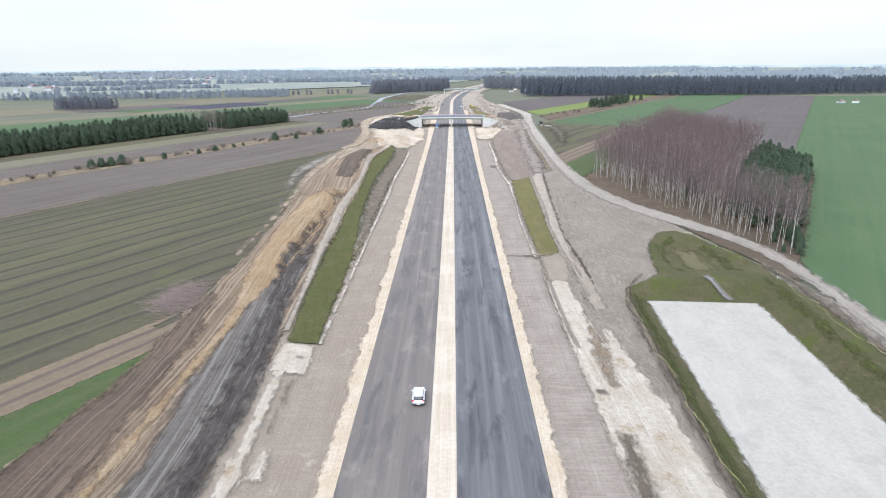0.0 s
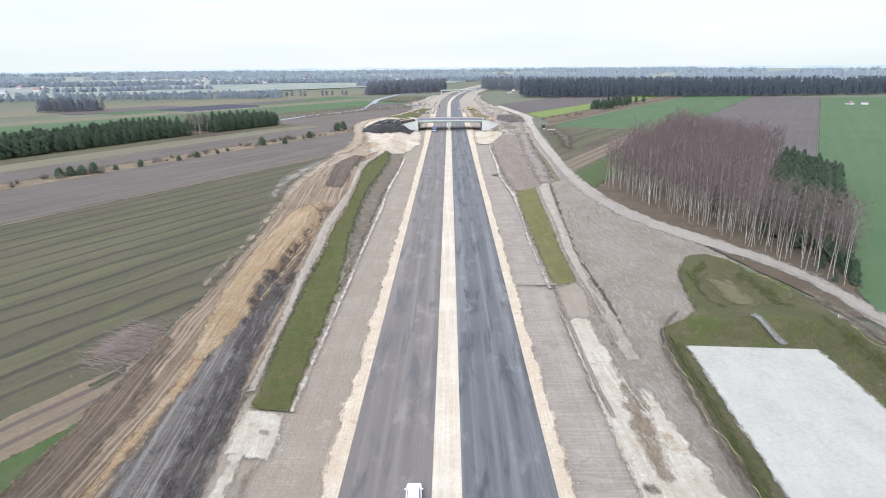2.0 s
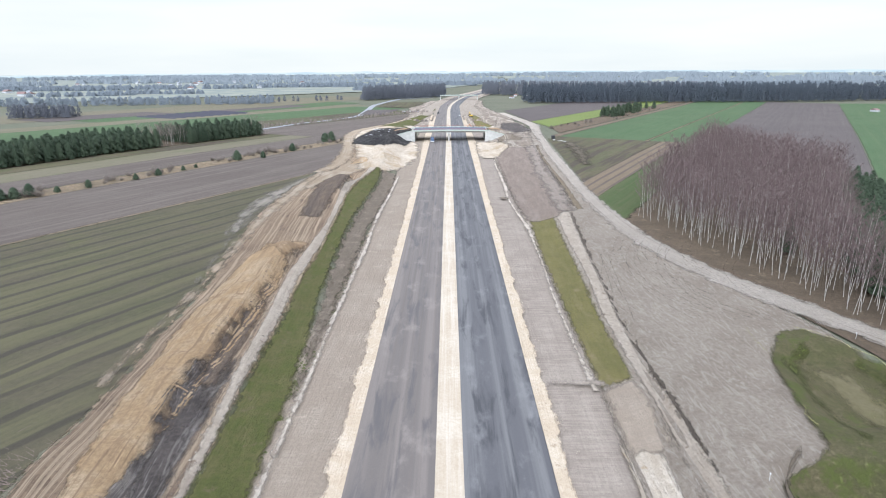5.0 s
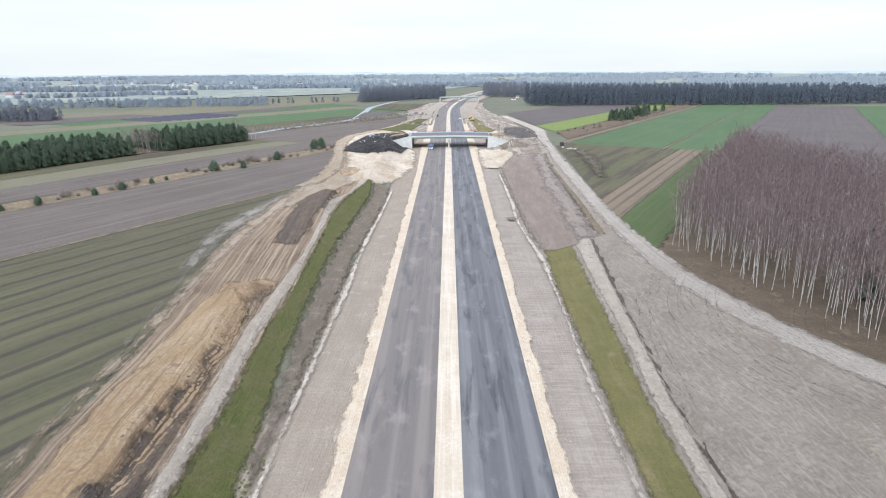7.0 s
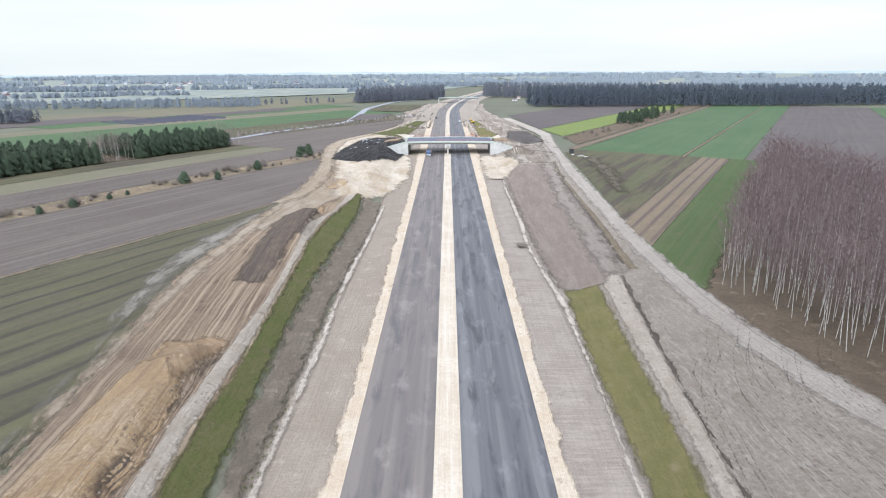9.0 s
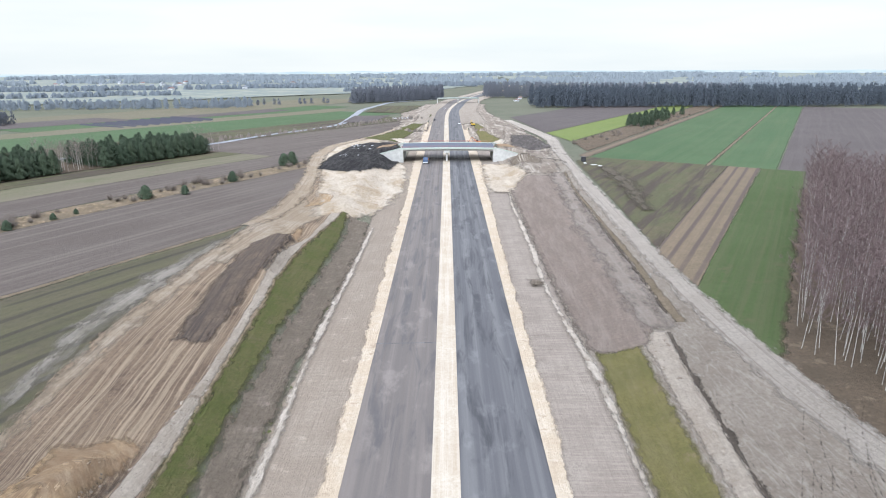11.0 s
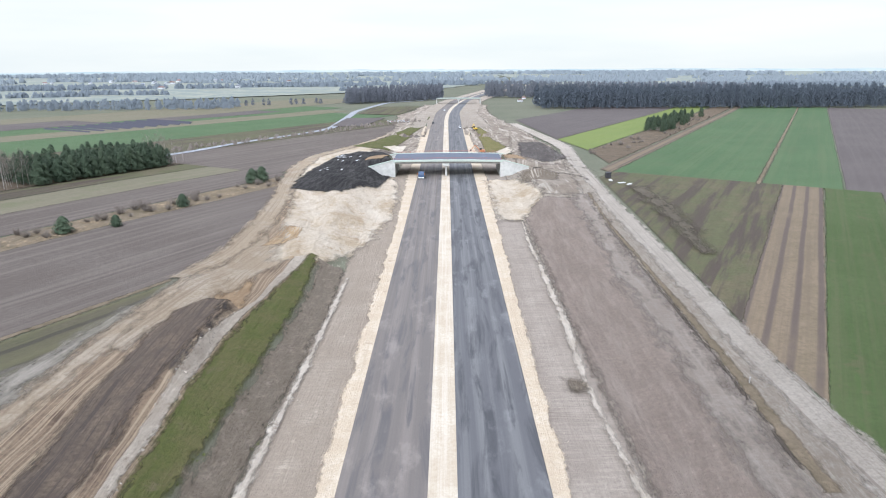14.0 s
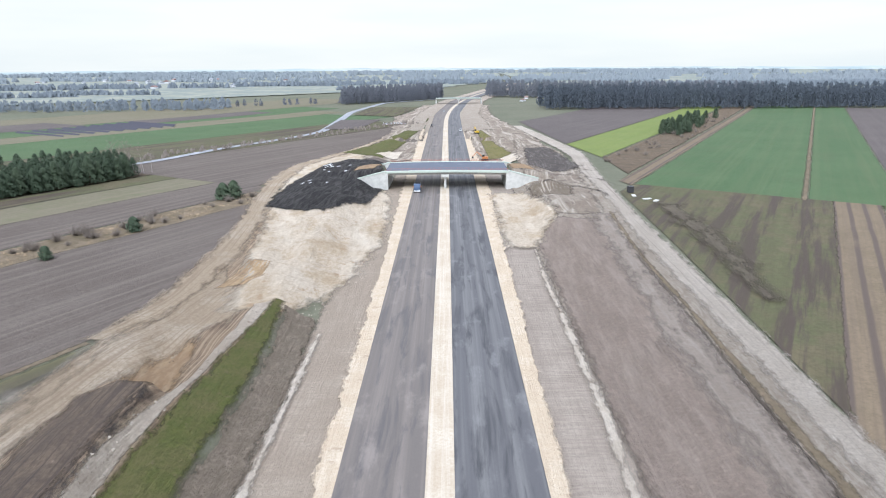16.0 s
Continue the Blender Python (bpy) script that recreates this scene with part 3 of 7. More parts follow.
def height(x, y):
    x, y = np.asarray(x, float), np.asarray(y, float)
    n = natural(y)
    a = np.abs(x - centre(y) + 1.3)
    z = np.where(a < 15.8, 0.0, np.where(a < 24.3, -0.95 * step(a, 15.8, 24.3),
        -0.95 + (0.72 * n + 0.95) * step(a, 24.3, 37) + 0.28 * n * step(a, 37, 60)))
    z = np.where(y > 640, np.where(a < 15.8, 0, np.minimum(n, 3) - 0.8 * np.exp(-((a - 22) / 4) ** 2)), z)
    # spoil ridge and working platforms west of the road
    west = step(-x, 35, 40) * (1 - step(-x, 53, 58))
    ridge = step(x, -56, -43.6) ** 1.4 * (1 - step(x, -43.4, -39.8)) * step(y, 110, 175) * (1 - step(y, 221, 226 + 0.5 * (x + 45)))
    z = z + 3.0 * ridge * (1 + 0.16 * fract(x, y, 6, 31))
    mound = step(x, -55, -45) * (1 - step(x, -42.6, -40.2)) * step(y, 255, 308) * (1 - step(y, 317, 320))
    z = z + 3.2 * mound * (1 + 0.16 * fract(x, y, 5, 33))
    z = z - 1.9 * np.exp(-((x + 45) / 5) ** 4) * step(y, 319, 324) * (1 - step(y, 334, 342))
    z = z + 1.3 * np.exp(-((x + 45.5) / 4) ** 2 - ((y - 376) / 6) ** 2)
    # windrow between platform and bank
    z = z + 0.9 * np.exp(-((x + np.interp(y, [106, 150, 192, 216, 246, 300, 352], [31.8, 34.8, 37.4, 38.0, 38.0, 41.0, 36.6])) / 1.2) ** 2) * step(y, 140, 160) * (1 - step(y, 330, 350))
    # hummocks of white sand before the bridge, west
    z = z + 1.7 * np.exp(-((x + 34) / 11) ** 4 - ((y - 405) / 42) ** 4) * (0.5 + 0.9 * fract(x, y, 11, 5)) + 1.0 * np.exp(-((x + 36) / 13) ** 4 - ((y - 405) / 46) ** 4) * (0.5 - np.abs(fract(x, y * 0.6, 8, 21)))
    # black heap and the heaps at the east abutment
    z = z + 2.6 * np.exp(-((x + 44) / 12.5) ** 4 - ((y - 480) / 46) ** 6) * (0.8 + 0.4 * fract(x, y, 12, 9))
    z = z + 3.4 * np.exp(-((x - 37) / 5) ** 2 - ((y - 466) / 7) ** 2) + 1.0 * np.exp(-((x - 34) / 9) ** 2 - ((y - 446) / 8) ** 2)
    # embankments of the road over the bridge
    z = np.maximum(z, 6.6 * np.exp(-((y - 495.5) / 11.8) ** 10) * step(np.abs(x + 0.7), 25, 26) * (1 - step(np.abs(x + 0.7), 30, 60)))
    # bank edge of the open sand field, east
    z = z - 0.8 * np.exp(-((x - 31.3 - 0.066 * (y - 160)) / 1.0) ** 2) * step(y, 110, 125) * (1 - step(y, 245, 262))
    z = z - 1.1 * step(x, 20.6, 22.2) * (1 - step(x, 27.0, 28.4)) * step(y, 96, 108) * (1 - step(y, 136, 146))
    # two basins
    d1 = box_in(x, y, 50.4, 87, 12.0, 39.0, -4.5)
    z = z + (-2.3 - z) * (1 - step(d1, 0.0, 5.5))
    d2 = box_in(x, y, 60.3, 150, 5.0, 8.0, -3)
    z = z - 1.9 * (1 - step(d2, 0, 6.5))
    # unevenness of worked ground
    rough = step(a, 17, 26) * (1 - step(a, 62, 75)) * (1 - 0.85 * (d1 < 1)) * (1 - step(y, 640, 700))
    wild = west * (1 - step(y, 430, 450)) + 0.7 * np.exp(-((x + 34) / 16) ** 4 - ((y - 405) / 50) ** 4)
    z = z + rough * (0.10 * fract(x, y, 7, 3) + 0.24 * fract(x, y * 0.05, 2.8, 12, 2) * wild + 0.55 * wild * fract(x, y * 0.7, 6.5, 14, 2) - 0.5 * wild * np.abs(fract(x, y * 0.35, 6.0, 25, 2)))
    far = step(np.hypot(x, y), 700, 2500)
    return z + far * 2.0 * fract(x, y, 420, 8)


def grid_mesh(name, xs, ys, lift=0.0, uv=True):
    """A sheet over crossed coordinates xs[i, j], ys[i, j], laid on the terrain."""
    xs, ys = np.asarray(xs, float), np.asarray(ys, float)
    r, c = xs.shape
    zs = height(xs, ys) + lift
    me = bpy.data.meshes.new(name)
    k = np.arange(r * c).reshape(r, c)
    f = np.stack([k[:-1, :-1], k[:-1, 1:], k[1:, 1:], k[1:, :-1]], -1).reshape(-1, 4)
    p0, p1, p2 = (np.array([xs.flat[i], ys.flat[i]]) for i in f[0][:3])
    if np.cross(p1 - p0, p2 - p1) < 0:
        f = f[:, ::-1]
    co = np.stack([xs, ys, zs], -1).reshape(-1, 3)
    me.vertices.add(len(co))
    me.vertices.foreach_set("co", co.ravel())
    me.loops.add(f.size)
    me.loops.foreach_set("vertex_index", f.ravel().astype(np.int32))
    me.polygons.add(len(f))
    me.polygons.foreach_set("loop_start", np.arange(0, f.size, 4, dtype=np.int32))
    if uv:
        du = np.concatenate([np.zeros((r, 1)), np.cumsum(np.hypot(np.diff(xs, axis=1), np.diff(ys, axis=1)), 1)], 1)
        du = du - du[:, c // 2:c // 2 + 1]
        mid = c // 2
        dv = np.concatenate([[0], np.cumsum(np.hypot(np.diff(xs[:, mid]), np.diff(ys[:, mid])))])[:, None] + 0 * xs
        lay = me.uv_layers.new(name="UVMap")
        lay.data.foreach_set("uv", np.stack([du, dv], -1).reshape(-1, 2)[f.ravel()].ravel())
    me.update()
    me.validate()
    me.polygons.foreach_set("use_smooth", np.ones(len(me.polygons), bool))
    return me


def along(pts, s):
    """Points at the shares s of a polyline's length, with its corners eased."""
    p = np.asarray(pts, float)
    t = np.concatenate([[0], np.cumsum(np.hypot(*np.diff(p, axis=0).T))])
    t /= t[-1]
    q = np.stack([np.interp(s, t, p[:, i]) for i in (0, 1)], -1)
    if len(p) > 2 and len(q) > 8:
        w = max(1, len(q) // 40)
        k = np.ones(2 * w + 1) / (2 * w + 1)
        for i in (0, 1):
            e = np.concatenate([2 * q[0, i] - q[w:0:-1, i], q[:, i], 2 * q[-1, i] - q[-2:-w - 2:-1, i]])
            q[:, i] = np.convolve(e, k, "valid")
    return q


LAYER = [0]


def ribbon(name, left, right, mat, label="", category="ground", res=1.5, cols=8, rag=(0.0, 0.0), grain=3.0, lift=None, seed=1, ends=0.0, kind="structure", farm=False):
    """A strip of ground between two lines, with ragged edges, lying on the terrain."""
    left, right = np.asarray(left, float), np.asarray(right, float)
    if not farm and mat is not M["pond_sand"] and 20 <= left[0, 1] <= 36 and 20 <= right[0, 1] <= 36:
        left, right = (np.vstack(([[q[0, 0], -100.0]], q)) for q in (left, right))
    size = max(np.hypot(*np.diff(left, axis=0).T).sum(), np.hypot(*np.diff(right, axis=0).T).sum())
    n = int(min(1500, max(6, size / res)))
    s = np.linspace(0, 1, n)
    a, b = along(left, s), along(right, s)
    w = b - a
    w = w / np.maximum(np.hypot(*w.T)[:, None], 0.01)
    ja = -w * (rag[0] * fract(a[:, 0], a[:, 1], grain, seed, 4))[:, None]
    jb = w * (rag[1] * fract(b[:, 0], b[:, 1], grain, seed + 7, 4))[:, None]
    u = np.linspace(0, 1, cols + 1)[None, :, None]
    p = a[:, None] * (1 - u) + b[:, None] * u + ja[:, None] * (1 - u) ** 6 + jb[:, None] * u ** 6
    if ends:
        d = np.gradient(p[:, cols // 2], axis=0)
        d = d / np.hypot(*d.T)[:, None]
        k = (np.exp(-np.arange(n) / 3.0) + 0)[:, None] * (ends * fract(p[:1, :, 0], p[:1, :, 1], grain, seed + 3, 4))
        k2 = np.exp(-np.arange(n)[::-1] / 3.0)[:, None] * (ends * fract(p[-1:, :, 0], p[-1:, :, 1], grain, seed + 5, 4))
        p = p + (k + k2)[:, :, None] * d[:, None]
    if lift is None:
        LAYER[0] += 1
        lift = 0.05 + 0.008 * min(LAYER[0], 36) + 0.006 * max(0, LAYER[0] - 36)
    me = grid_mesh(name, p[:, :, 0], p[:, :, 1], lift)
    wide = np.hypot(*(p[:, -1] - p[:, 0]).T)[:, None]
    cross = np.minimum(u[0, :, 0], 1 - u[0, :, 0])[None] * wide
    step_len = size / (n - 1)
    tip = np.minimum(np.arange(n), np.arange(n)[::-1])[:, None] * step_len + (0 if ends else 1000)
    if rag[0] == 0:
        cross = np.maximum(cross, (1 - u[0, :, 0])[None] * wide)
    if rag[1] == 0:
        cross = np.maximum(cross, u[0, :, 0][None] * wide)
    me.attributes.new("rim", 'FLOAT', 'POINT').data.foreach_set("value", np.minimum(cross, tip).ravel())
    if farm:
        idx = np.empty(len(me.loops), np.int32)
        me.loops.foreach_get("vertex_index", idx)
        q = p.reshape(-1, 2)[idx]
        me.uv_layers[0].data.foreach_set("uv", np.stack([q @ SIDE, q @ DIR], -1).ravel())
    ob = new(name, me)
    me.materials.append(mat)
    return tagged(ob, label, category, kind=kind)


def uvpt(u, v):
    return tuple(u * DIR + v * SIDE)


def field(name, u0, u1, v0, v1, mat, label, res=6.0, cols=8, rag=0.5, category="field", lift=None):
    """A field between two lines v0, v1 of the farmland; u0 and u1 are its ends, on each line if they differ."""
    (a0, b0), (a1, b1) = (u if isinstance(u, tuple) else (u, u) for u in (u0, u1))
    return ribbon(name, [uvpt(a0, v0), uvpt(a1, v0)], [uvpt(b0, v1), uvpt(b1, v1)], mat, label, category, res, cols, (rag, rag), 6.0, lift, 4, farm=True)


def axis(a, b, fine, reach):
    far = []
    s, p = fine, b
    while p < reach:
        s *= 1.16
        p += s
        far.append(p)
    near = []
    s, p = fine, a
    while p > -reach:
        s *= 1.16
        p -= s
        near.append(p)
    return np.array(near[::-1] + list(np.arange(a, b + fine, fine)) + far)


gx, gy = axis(-78, 96, 1.1, 4900), axis(-60, 560, 1.1, 4900)
GX, GY = np.meshgrid(gx, gy)
ground = new("ground", grid_mesh("ground", GX, GY, -0.03, uv=False))
ground.data.attributes.new("rim", 'FLOAT', 'POINT').data.foreach_set("value", np.full(GX.size, 1000.0))
ground.data.materials.append(M["meadow"])
tagged(ground, "flat farmland of dull meadow and bare soil", "ground", kind="structure")

# farmland, west
W_EDGE = [(-60, 30), (-57, 64), (-53.5, 92), (-54, 145), (-56, 196), (-61, 235), (-64, 255), (-64, 298), (-60, 335), (-58, 349), (-60, 400), (-64, 440)]
ribbon("field_1", [uvpt(-40, -219.5), uvpt(259, -219.5)], [uvpt(-40, -104), uvpt(60, -104), (-53.4, 105), (-53.2, 145), (-55.2, 196), (-60, 235), (-63, 255), (-63, 298), (-59.5, 333)], M["crop_dark"], "sparse dark green winter crop with dark furrows", "field", 2.5, 50, (0.3, 0.3), farm=True)
ribbon("field_2", [uvpt(-60, -95), uvpt(62, -95)], [(-40, 0), (-52, 55), (-50, 92)], M["green_bright"], "bright green crop field", "field", 2.5, 20, (0.3, 0.3), farm=True)
field("field_3", -60, (78, 62), -105, -94, M["strip_rows"], "brown straw strip with two dark furrows", cols=10, res=2)
field("field_4", -100, (364, 268), -276, -220.5, M["plough"], "brown ploughed field", cols=30, res=3)
field("field_path_1", -100, 259, -221.4, -219.0, M["dry_grass"], "pale dry grass balk between two fields", cols=3, res=1.5, rag=0.5)
field("field_5", -100, 362, -290, -275, M["dry_grass"], "dry grass strip with shrubs", cols=10, res=2, rag=1.2)
field("field_6", -100, (382, 368), -318, -290, M["plough"], "brown ploughed strip", cols=14, res=4)
field("field_7", -100, 378, -340, -317, M["stubble"], "olive brown stubble strip", cols=14, res=4)
field("field_8", -100, 372, -358, -339.5, M["weeds"], "olive green grass strip", cols=10, res=4)
field("field_9", -100, 372, -394, -356, M["litter"], "brown leaf litter under the pine belt", cols=10, res=4)
field("field_10", 368, (640, 500), -395, -297, M["plough"], "brown ploughed field", cols=30, res=4)
field("field_11", 40, 640, -470, -394, M["weeds"], "olive green meadow strip", cols=14, res=6)
field("field_12", 40, 690, -540, -458, M["green"], "green crop field", cols=20, res=6)
field("field_13", 40, 720, -580, -539, M["stubble"], "pale stubble strip", cols=10, res=6)
field("field_14", 380, 760, -640, -579, M["green"], "green crop field", cols=16, res=8)
field("field_15", 360, 500, -690, -625, M["plough_dark"], "dark purple brown ploughed field", cols=10, res=8, lift=0.3)
field("field_16", 540, 680, -640, -600, M["plough_dark"], "dark purple brown ploughed field", cols=10, res=8, lift=0.3)
field("field_17", 40, 900, -760, -640, M["stubble"], "pale dry meadow", cols=10, res=10)
# farmland, east
field("field_25", (441, 300), 1000, -90, -8, M["plough_dark"], "dark ploughed field", cols=14, res=6)
field("field_20", (424, 294), 441, -175, -109, M["weeds"], "weedy fallow with brown streaks", cols=50, res=2)
field("field_21", (294, 272), 441, -110.5, -96.5, M["strip_rows"], "straw coloured strip with dark furrows", cols=14, res=2)
field("field_22", (272, 238), 441, -97, -79, M["green_bright"], "bright green crop strip", cols=14, res=3)
field("field_23", 441, 1005, -174, -118.6, M["green"], "green winter wheat field", cols=24, res=5)
field("field_24", 441, 1005, -117.4, -90, M["green"], "green winter wheat field", cols=14, res=5)
field("field_path_2", 438, 1005, -119.2, -117.0, M["dry_grass"], "thin pale balk across the wheat", cols=3, res=2, rag=0.5)
field("field_path_3", (446, 438), 1000, -181, -174, M["strip_rows"], "farm track with grass verges", cols=8, res=2, rag=0.8)
ribbon("field_26", [(76, 20), (79, 90), (80, 113), (80.5, 125), (82, 140), (86, 155), uvpt(240, -2), uvpt(300, 3), uvpt(330, -8), uvpt(1000, -8)], [(400, -100), (450, 20), (520, 140), (560, 250), (600, 350), (900, 800)], M["green"], "wide green winter wheat field", "field", 3.0, 60, (0.5, 0.5), farm=True)
field("field_27", (508, 462), 960, -206, -181, M["litter"], "rough reddish brown scrub strip", cols=12, res=3, rag=1.5)
field("field_28", (553, 508), 975, -240, -206, M["lime"], "lime green crop field", cols=16, res=4)
field("field_29", (690, 553), 940, -330, -240, M["plough_dark"], "dark brown ploughed field", cols=16, res=5)
field("grove_floor", (240, 150), (404, 306), -81, 3.0, M["litter"], "brown leaf litter under the birches", cols=40, res=3, rag=1.0, category="ground")

# earthworks, west
ribbon("roadside", [(-33, 20), (-33, 110), (-27, 200), (-27, 400), (-24, 560)], [(-14, 20), (-14, 110), (-14, 200), (-14, 400), (-14, 560)], M["gravel_w"], "bare gravelly ground beside the road", "earthworks", cols=20, res=1.1, rag=(0.5, 0.0), lift=0.09)
ribbon("earthworks_1", W_EDGE, [(-29, 30), (-30, 77), (-31, 103), (-33, 157), (-34, 225), (-37, 275), (-38, 315), (-32, 358), (-24, 372), (-22, 440)], M["earth"], "tracked brown bare earth beside the new road", "earthworks", cols=50, res=0.9, rag=(1.0, 0.6))
ribbon("earthworks_2", [(-56.2, 150), (-58.5, 190), (-64, 225), (-72, 262), (-71, 290), (-65, 320), (-60, 340)], [(-54.5, 150), (-56.5, 190), (-60, 225), (-62, 262), (-60, 290), (-58, 320), (-58, 340)], M["pale_grey"], "pale grey gravel fan at the field's edge", "earthworks", cols=12, res=1.0, rag=(2.5, 1.5), grain=7)
ribbon("haul_track_west", [(-57.5, 150), (-58.5, 196), (-62, 235), (-64, 262), (-63.5, 300), (-60.5, 335), (-59.5, 360)], [(-54, 150), (-54.5, 196), (-56.5, 235), (-57, 262), (-55.5, 300), (-52, 335), (-50, 360)], M["tan_track"], "tan rutted haul track along the field", "track", cols=10, res=1.0, rag=(1.0, 1.5))
ribbon("earthworks_3", [(-40, 30), (-40.5, 67), (-41.8, 77), (-43.2, 93), (-43.8, 109), (-44.6, 125), (-45, 145), (-41, 160)], [(-29.3, 30), (-29, 68), (-28.7, 77), (-30, 92), (-31.6, 105), (-33.3, 117), (-34.4, 132), (-36, 160)], M["mud"], "grey churned mud with tyre marks", "earthworks", cols=24, res=0.8, rag=(1.4, 0.6), ends=2.0)
ribbon("earthworks_4", [(-44.8, 30), (-44.5, 76), (-44.8, 112), (-51, 150), (-53, 190), (-52, 227)], [(-41.8, 30), (-41.8, 76), (-41.5, 112), (-40, 140), (-38, 165), (-39.5, 200), (-43, 226)], M["ochre"], "ridge of ochre sand with streaks", "earthworks", cols=22, res=0.9, rag=(1.4, 1.4))
ribbon("earthworks_11", [(-35.5, 30), (-35.5, 62), (-36.5, 80), (-38, 98), (-39, 115), (-42, 135), (-44.5, 146), (-44, 158)], [(-29.8, 30), (-29.5, 68), (-29.3, 77), (-30.4, 92), (-32, 105), (-33.6, 117), (-34.8, 132), (-36.4, 158)], M["black_mud"], "black wet churned mud", "earthworks", cols=20, res=0.8, rag=(2.0, 0.6), ends=2.0)
# ridge flank; the dark tone also paints the shade of the trough
ribbon("earthworks_12", [(-42.5, 150), (-42.8, 165), (-42.6, 182), (-42, 200), (-41.6, 214), (-41, 224)], [(-36.4, 150), (-37, 165), (-38, 182), (-39.6, 200), (-39.4, 214), (-38.8, 224)], M["dark_earth"], "crumbling flank of the sand ridge, its trough's shade painted dark", "earthworks", cols=12, res=0.7, rag=(1.3, 0.5), ends=2.0)
ribbon("earthworks_16", [(-60, 30), (-57, 64), (-54, 92), (-53.6, 125)], [(-45, 30), (-45, 76), (-45.6, 100), (-50, 125)], M["brown_ruts"], "dark brown rutted earth along the field", "earthworks", cols=24, res=0.8, rag=(0.6, 1.2), ends=3.0)
ribbon("earthworks_5", [(-52, 218), (-46, 216), (-42, 208)], [(-52, 228), (-44, 231), (-38.8, 228)], M["cut"], "fresh cut face of brown sand", "earthworks", cols=14, res=0.6, rag=(0.8, 1.2), ends=1.2)
ribbon("earthworks_14", [(-60, 300), (-58, 335), (-54, 350), (-52, 375)], [(-53, 300), (-50, 320), (-44, 338), (-38, 352)], M["tan_track"], "tan rutted sand beside the pit", "earthworks", cols=16, res=0.9, rag=(2.0, 2.0), ends=3.0)
ribbon("earthworks_6", [(-51, 258), (-53.5, 285), (-54.5, 305), (-54, 318.6)], [(-42, 258), (-42, 285), (-41, 303), (-41.5, 318.6)], M["dark_earth"], "dark mound of churned soil", "spoil heap", cols=18, res=0.7, rag=(1.0, 0.8), ends=1.0)
# the mound's steep east side is coloured black
ribbon("earthworks_15", [(-43.8, 290), (-43.2, 303), (-43.5, 317)], [(-40.6, 290), (-40.4, 303), (-40.6, 317)], M["black_mud"], "black east face of the spoil heap", "spoil heap", cols=8, res=0.6, rag=(0.8, 0.4), ends=1.0)
ribbon("earthworks_7", [(-51, 320), (-50, 333), (-46, 340)], [(-41.5, 316), (-42.6, 329), (-43.5, 338)], M["cut"], "dug pit of brown sand", "earthworks", cols=14, res=0.7, rag=(1.0, 1.0), ends=1.5)
ribbon("earthworks_8", [(-46, 347), (-47, 362), (-51, 385), (-55, 410), (-60, 432), (-66, 470), (-70, 520), (-52, 575), (-40, 640)], [(-37, 350), (-27, 356), (-21.5, 372), (-17, 400), (-17, 430), (-20, 472), (-40, 520), (-40, 575), (-34, 640)], M["cream_sand"], "hummocky whitish sand before the bridge", "earthworks", cols=36, res=1.0, rag=(1.5, 1.2), ends=2.0)
ribbon("earthworks_9", [(-49.6, 360), (-48.5, 368), (-47, 376)], [(-43, 362), (-41, 371), (-41.5, 379)], M["ochre"], "small ochre sand heap", "spoil heap", cols=8, res=0.7, rag=(0.8, 0.8), ends=1.0)
ribbon("earthworks_10", [(-64, 335), (-59, 352), (-60, 385), (-63, 415), (-68, 445), (-73, 480), (-73, 520), (-56, 575), (-44, 640)], [(-57, 335), (-50, 352), (-50, 385), (-53, 415), (-58, 445), (-62, 480), (-63, 520), (-48, 575), (-38, 640)], M["tan_track"], "sandy haul track", "track", cols=10, res=1.2, rag=(0.6, 0.6))
ribbon("windrow", [(-32.5, 106), (-34, 128), (-35.9, 150), (-37.6, 180), (-38.9, 192), (-39.8, 204), (-39.6, 216), (-38.9, 228), (-38.8, 246), (-41.2, 276), (-42, 300), (-40.8, 318), (-39.4, 336), (-38.8, 352)], [(-30.6, 106), (-32.2, 128), (-33.6, 150), (-34.4, 180), (-35.6, 192), (-36, 204), (-36.1, 216), (-36, 228), (-36.9, 246), (-38.6, 276), (-40, 300), (-38.6, 318), (-36.6, 336), (-35.4, 356)], M["white_soil"], "windrow of whitish loam beside the grass bank", "earthworks", cols=8, res=0.6, rag=(0.6, 0.3))
ribbon("white_patch", [(-30.6, 89.5), (-31, 101.5)], [(-23.3, 88), (-24, 99.5)], M["white_sand"], "whitish bare patch at the bank's end", "earthworks", cols=14, res=0.6, rag=(0.6, 0.5), ends=0.8)
ribbon("patch_stain", [(-28.2, 94.6), (-28, 96.4)], [(-25.4, 93.8), (-25.2, 95.6)], M["dark_earth"], "dark trampled stain in the white patch", "earthworks", cols=8, res=0.3, rag=(0.4, 0.4), ends=0.5)
ribbon("white_edge", [(-29.4, 30), (-29.2, 61), (-28.9, 70), (-29.2, 77), (-30, 90)], [(-25.2, 30), (-25.4, 60), (-25.8, 70), (-26.6, 77), (-26.8, 90)], M["white_sand"], "patchy whitish soil beside the mud", "earthworks", cols=12, res=0.6, rag=(1.4, 1.2))
ribbon("white_spot", [(-26, 62), (-25.6, 69)], [(-22.4, 62), (-23.4, 69)], M["white_sand"], "small white sand spot beside the shoulder", "earthworks", cols=8, res=0.5, rag=(0.7, 0.6), ends=0.8)
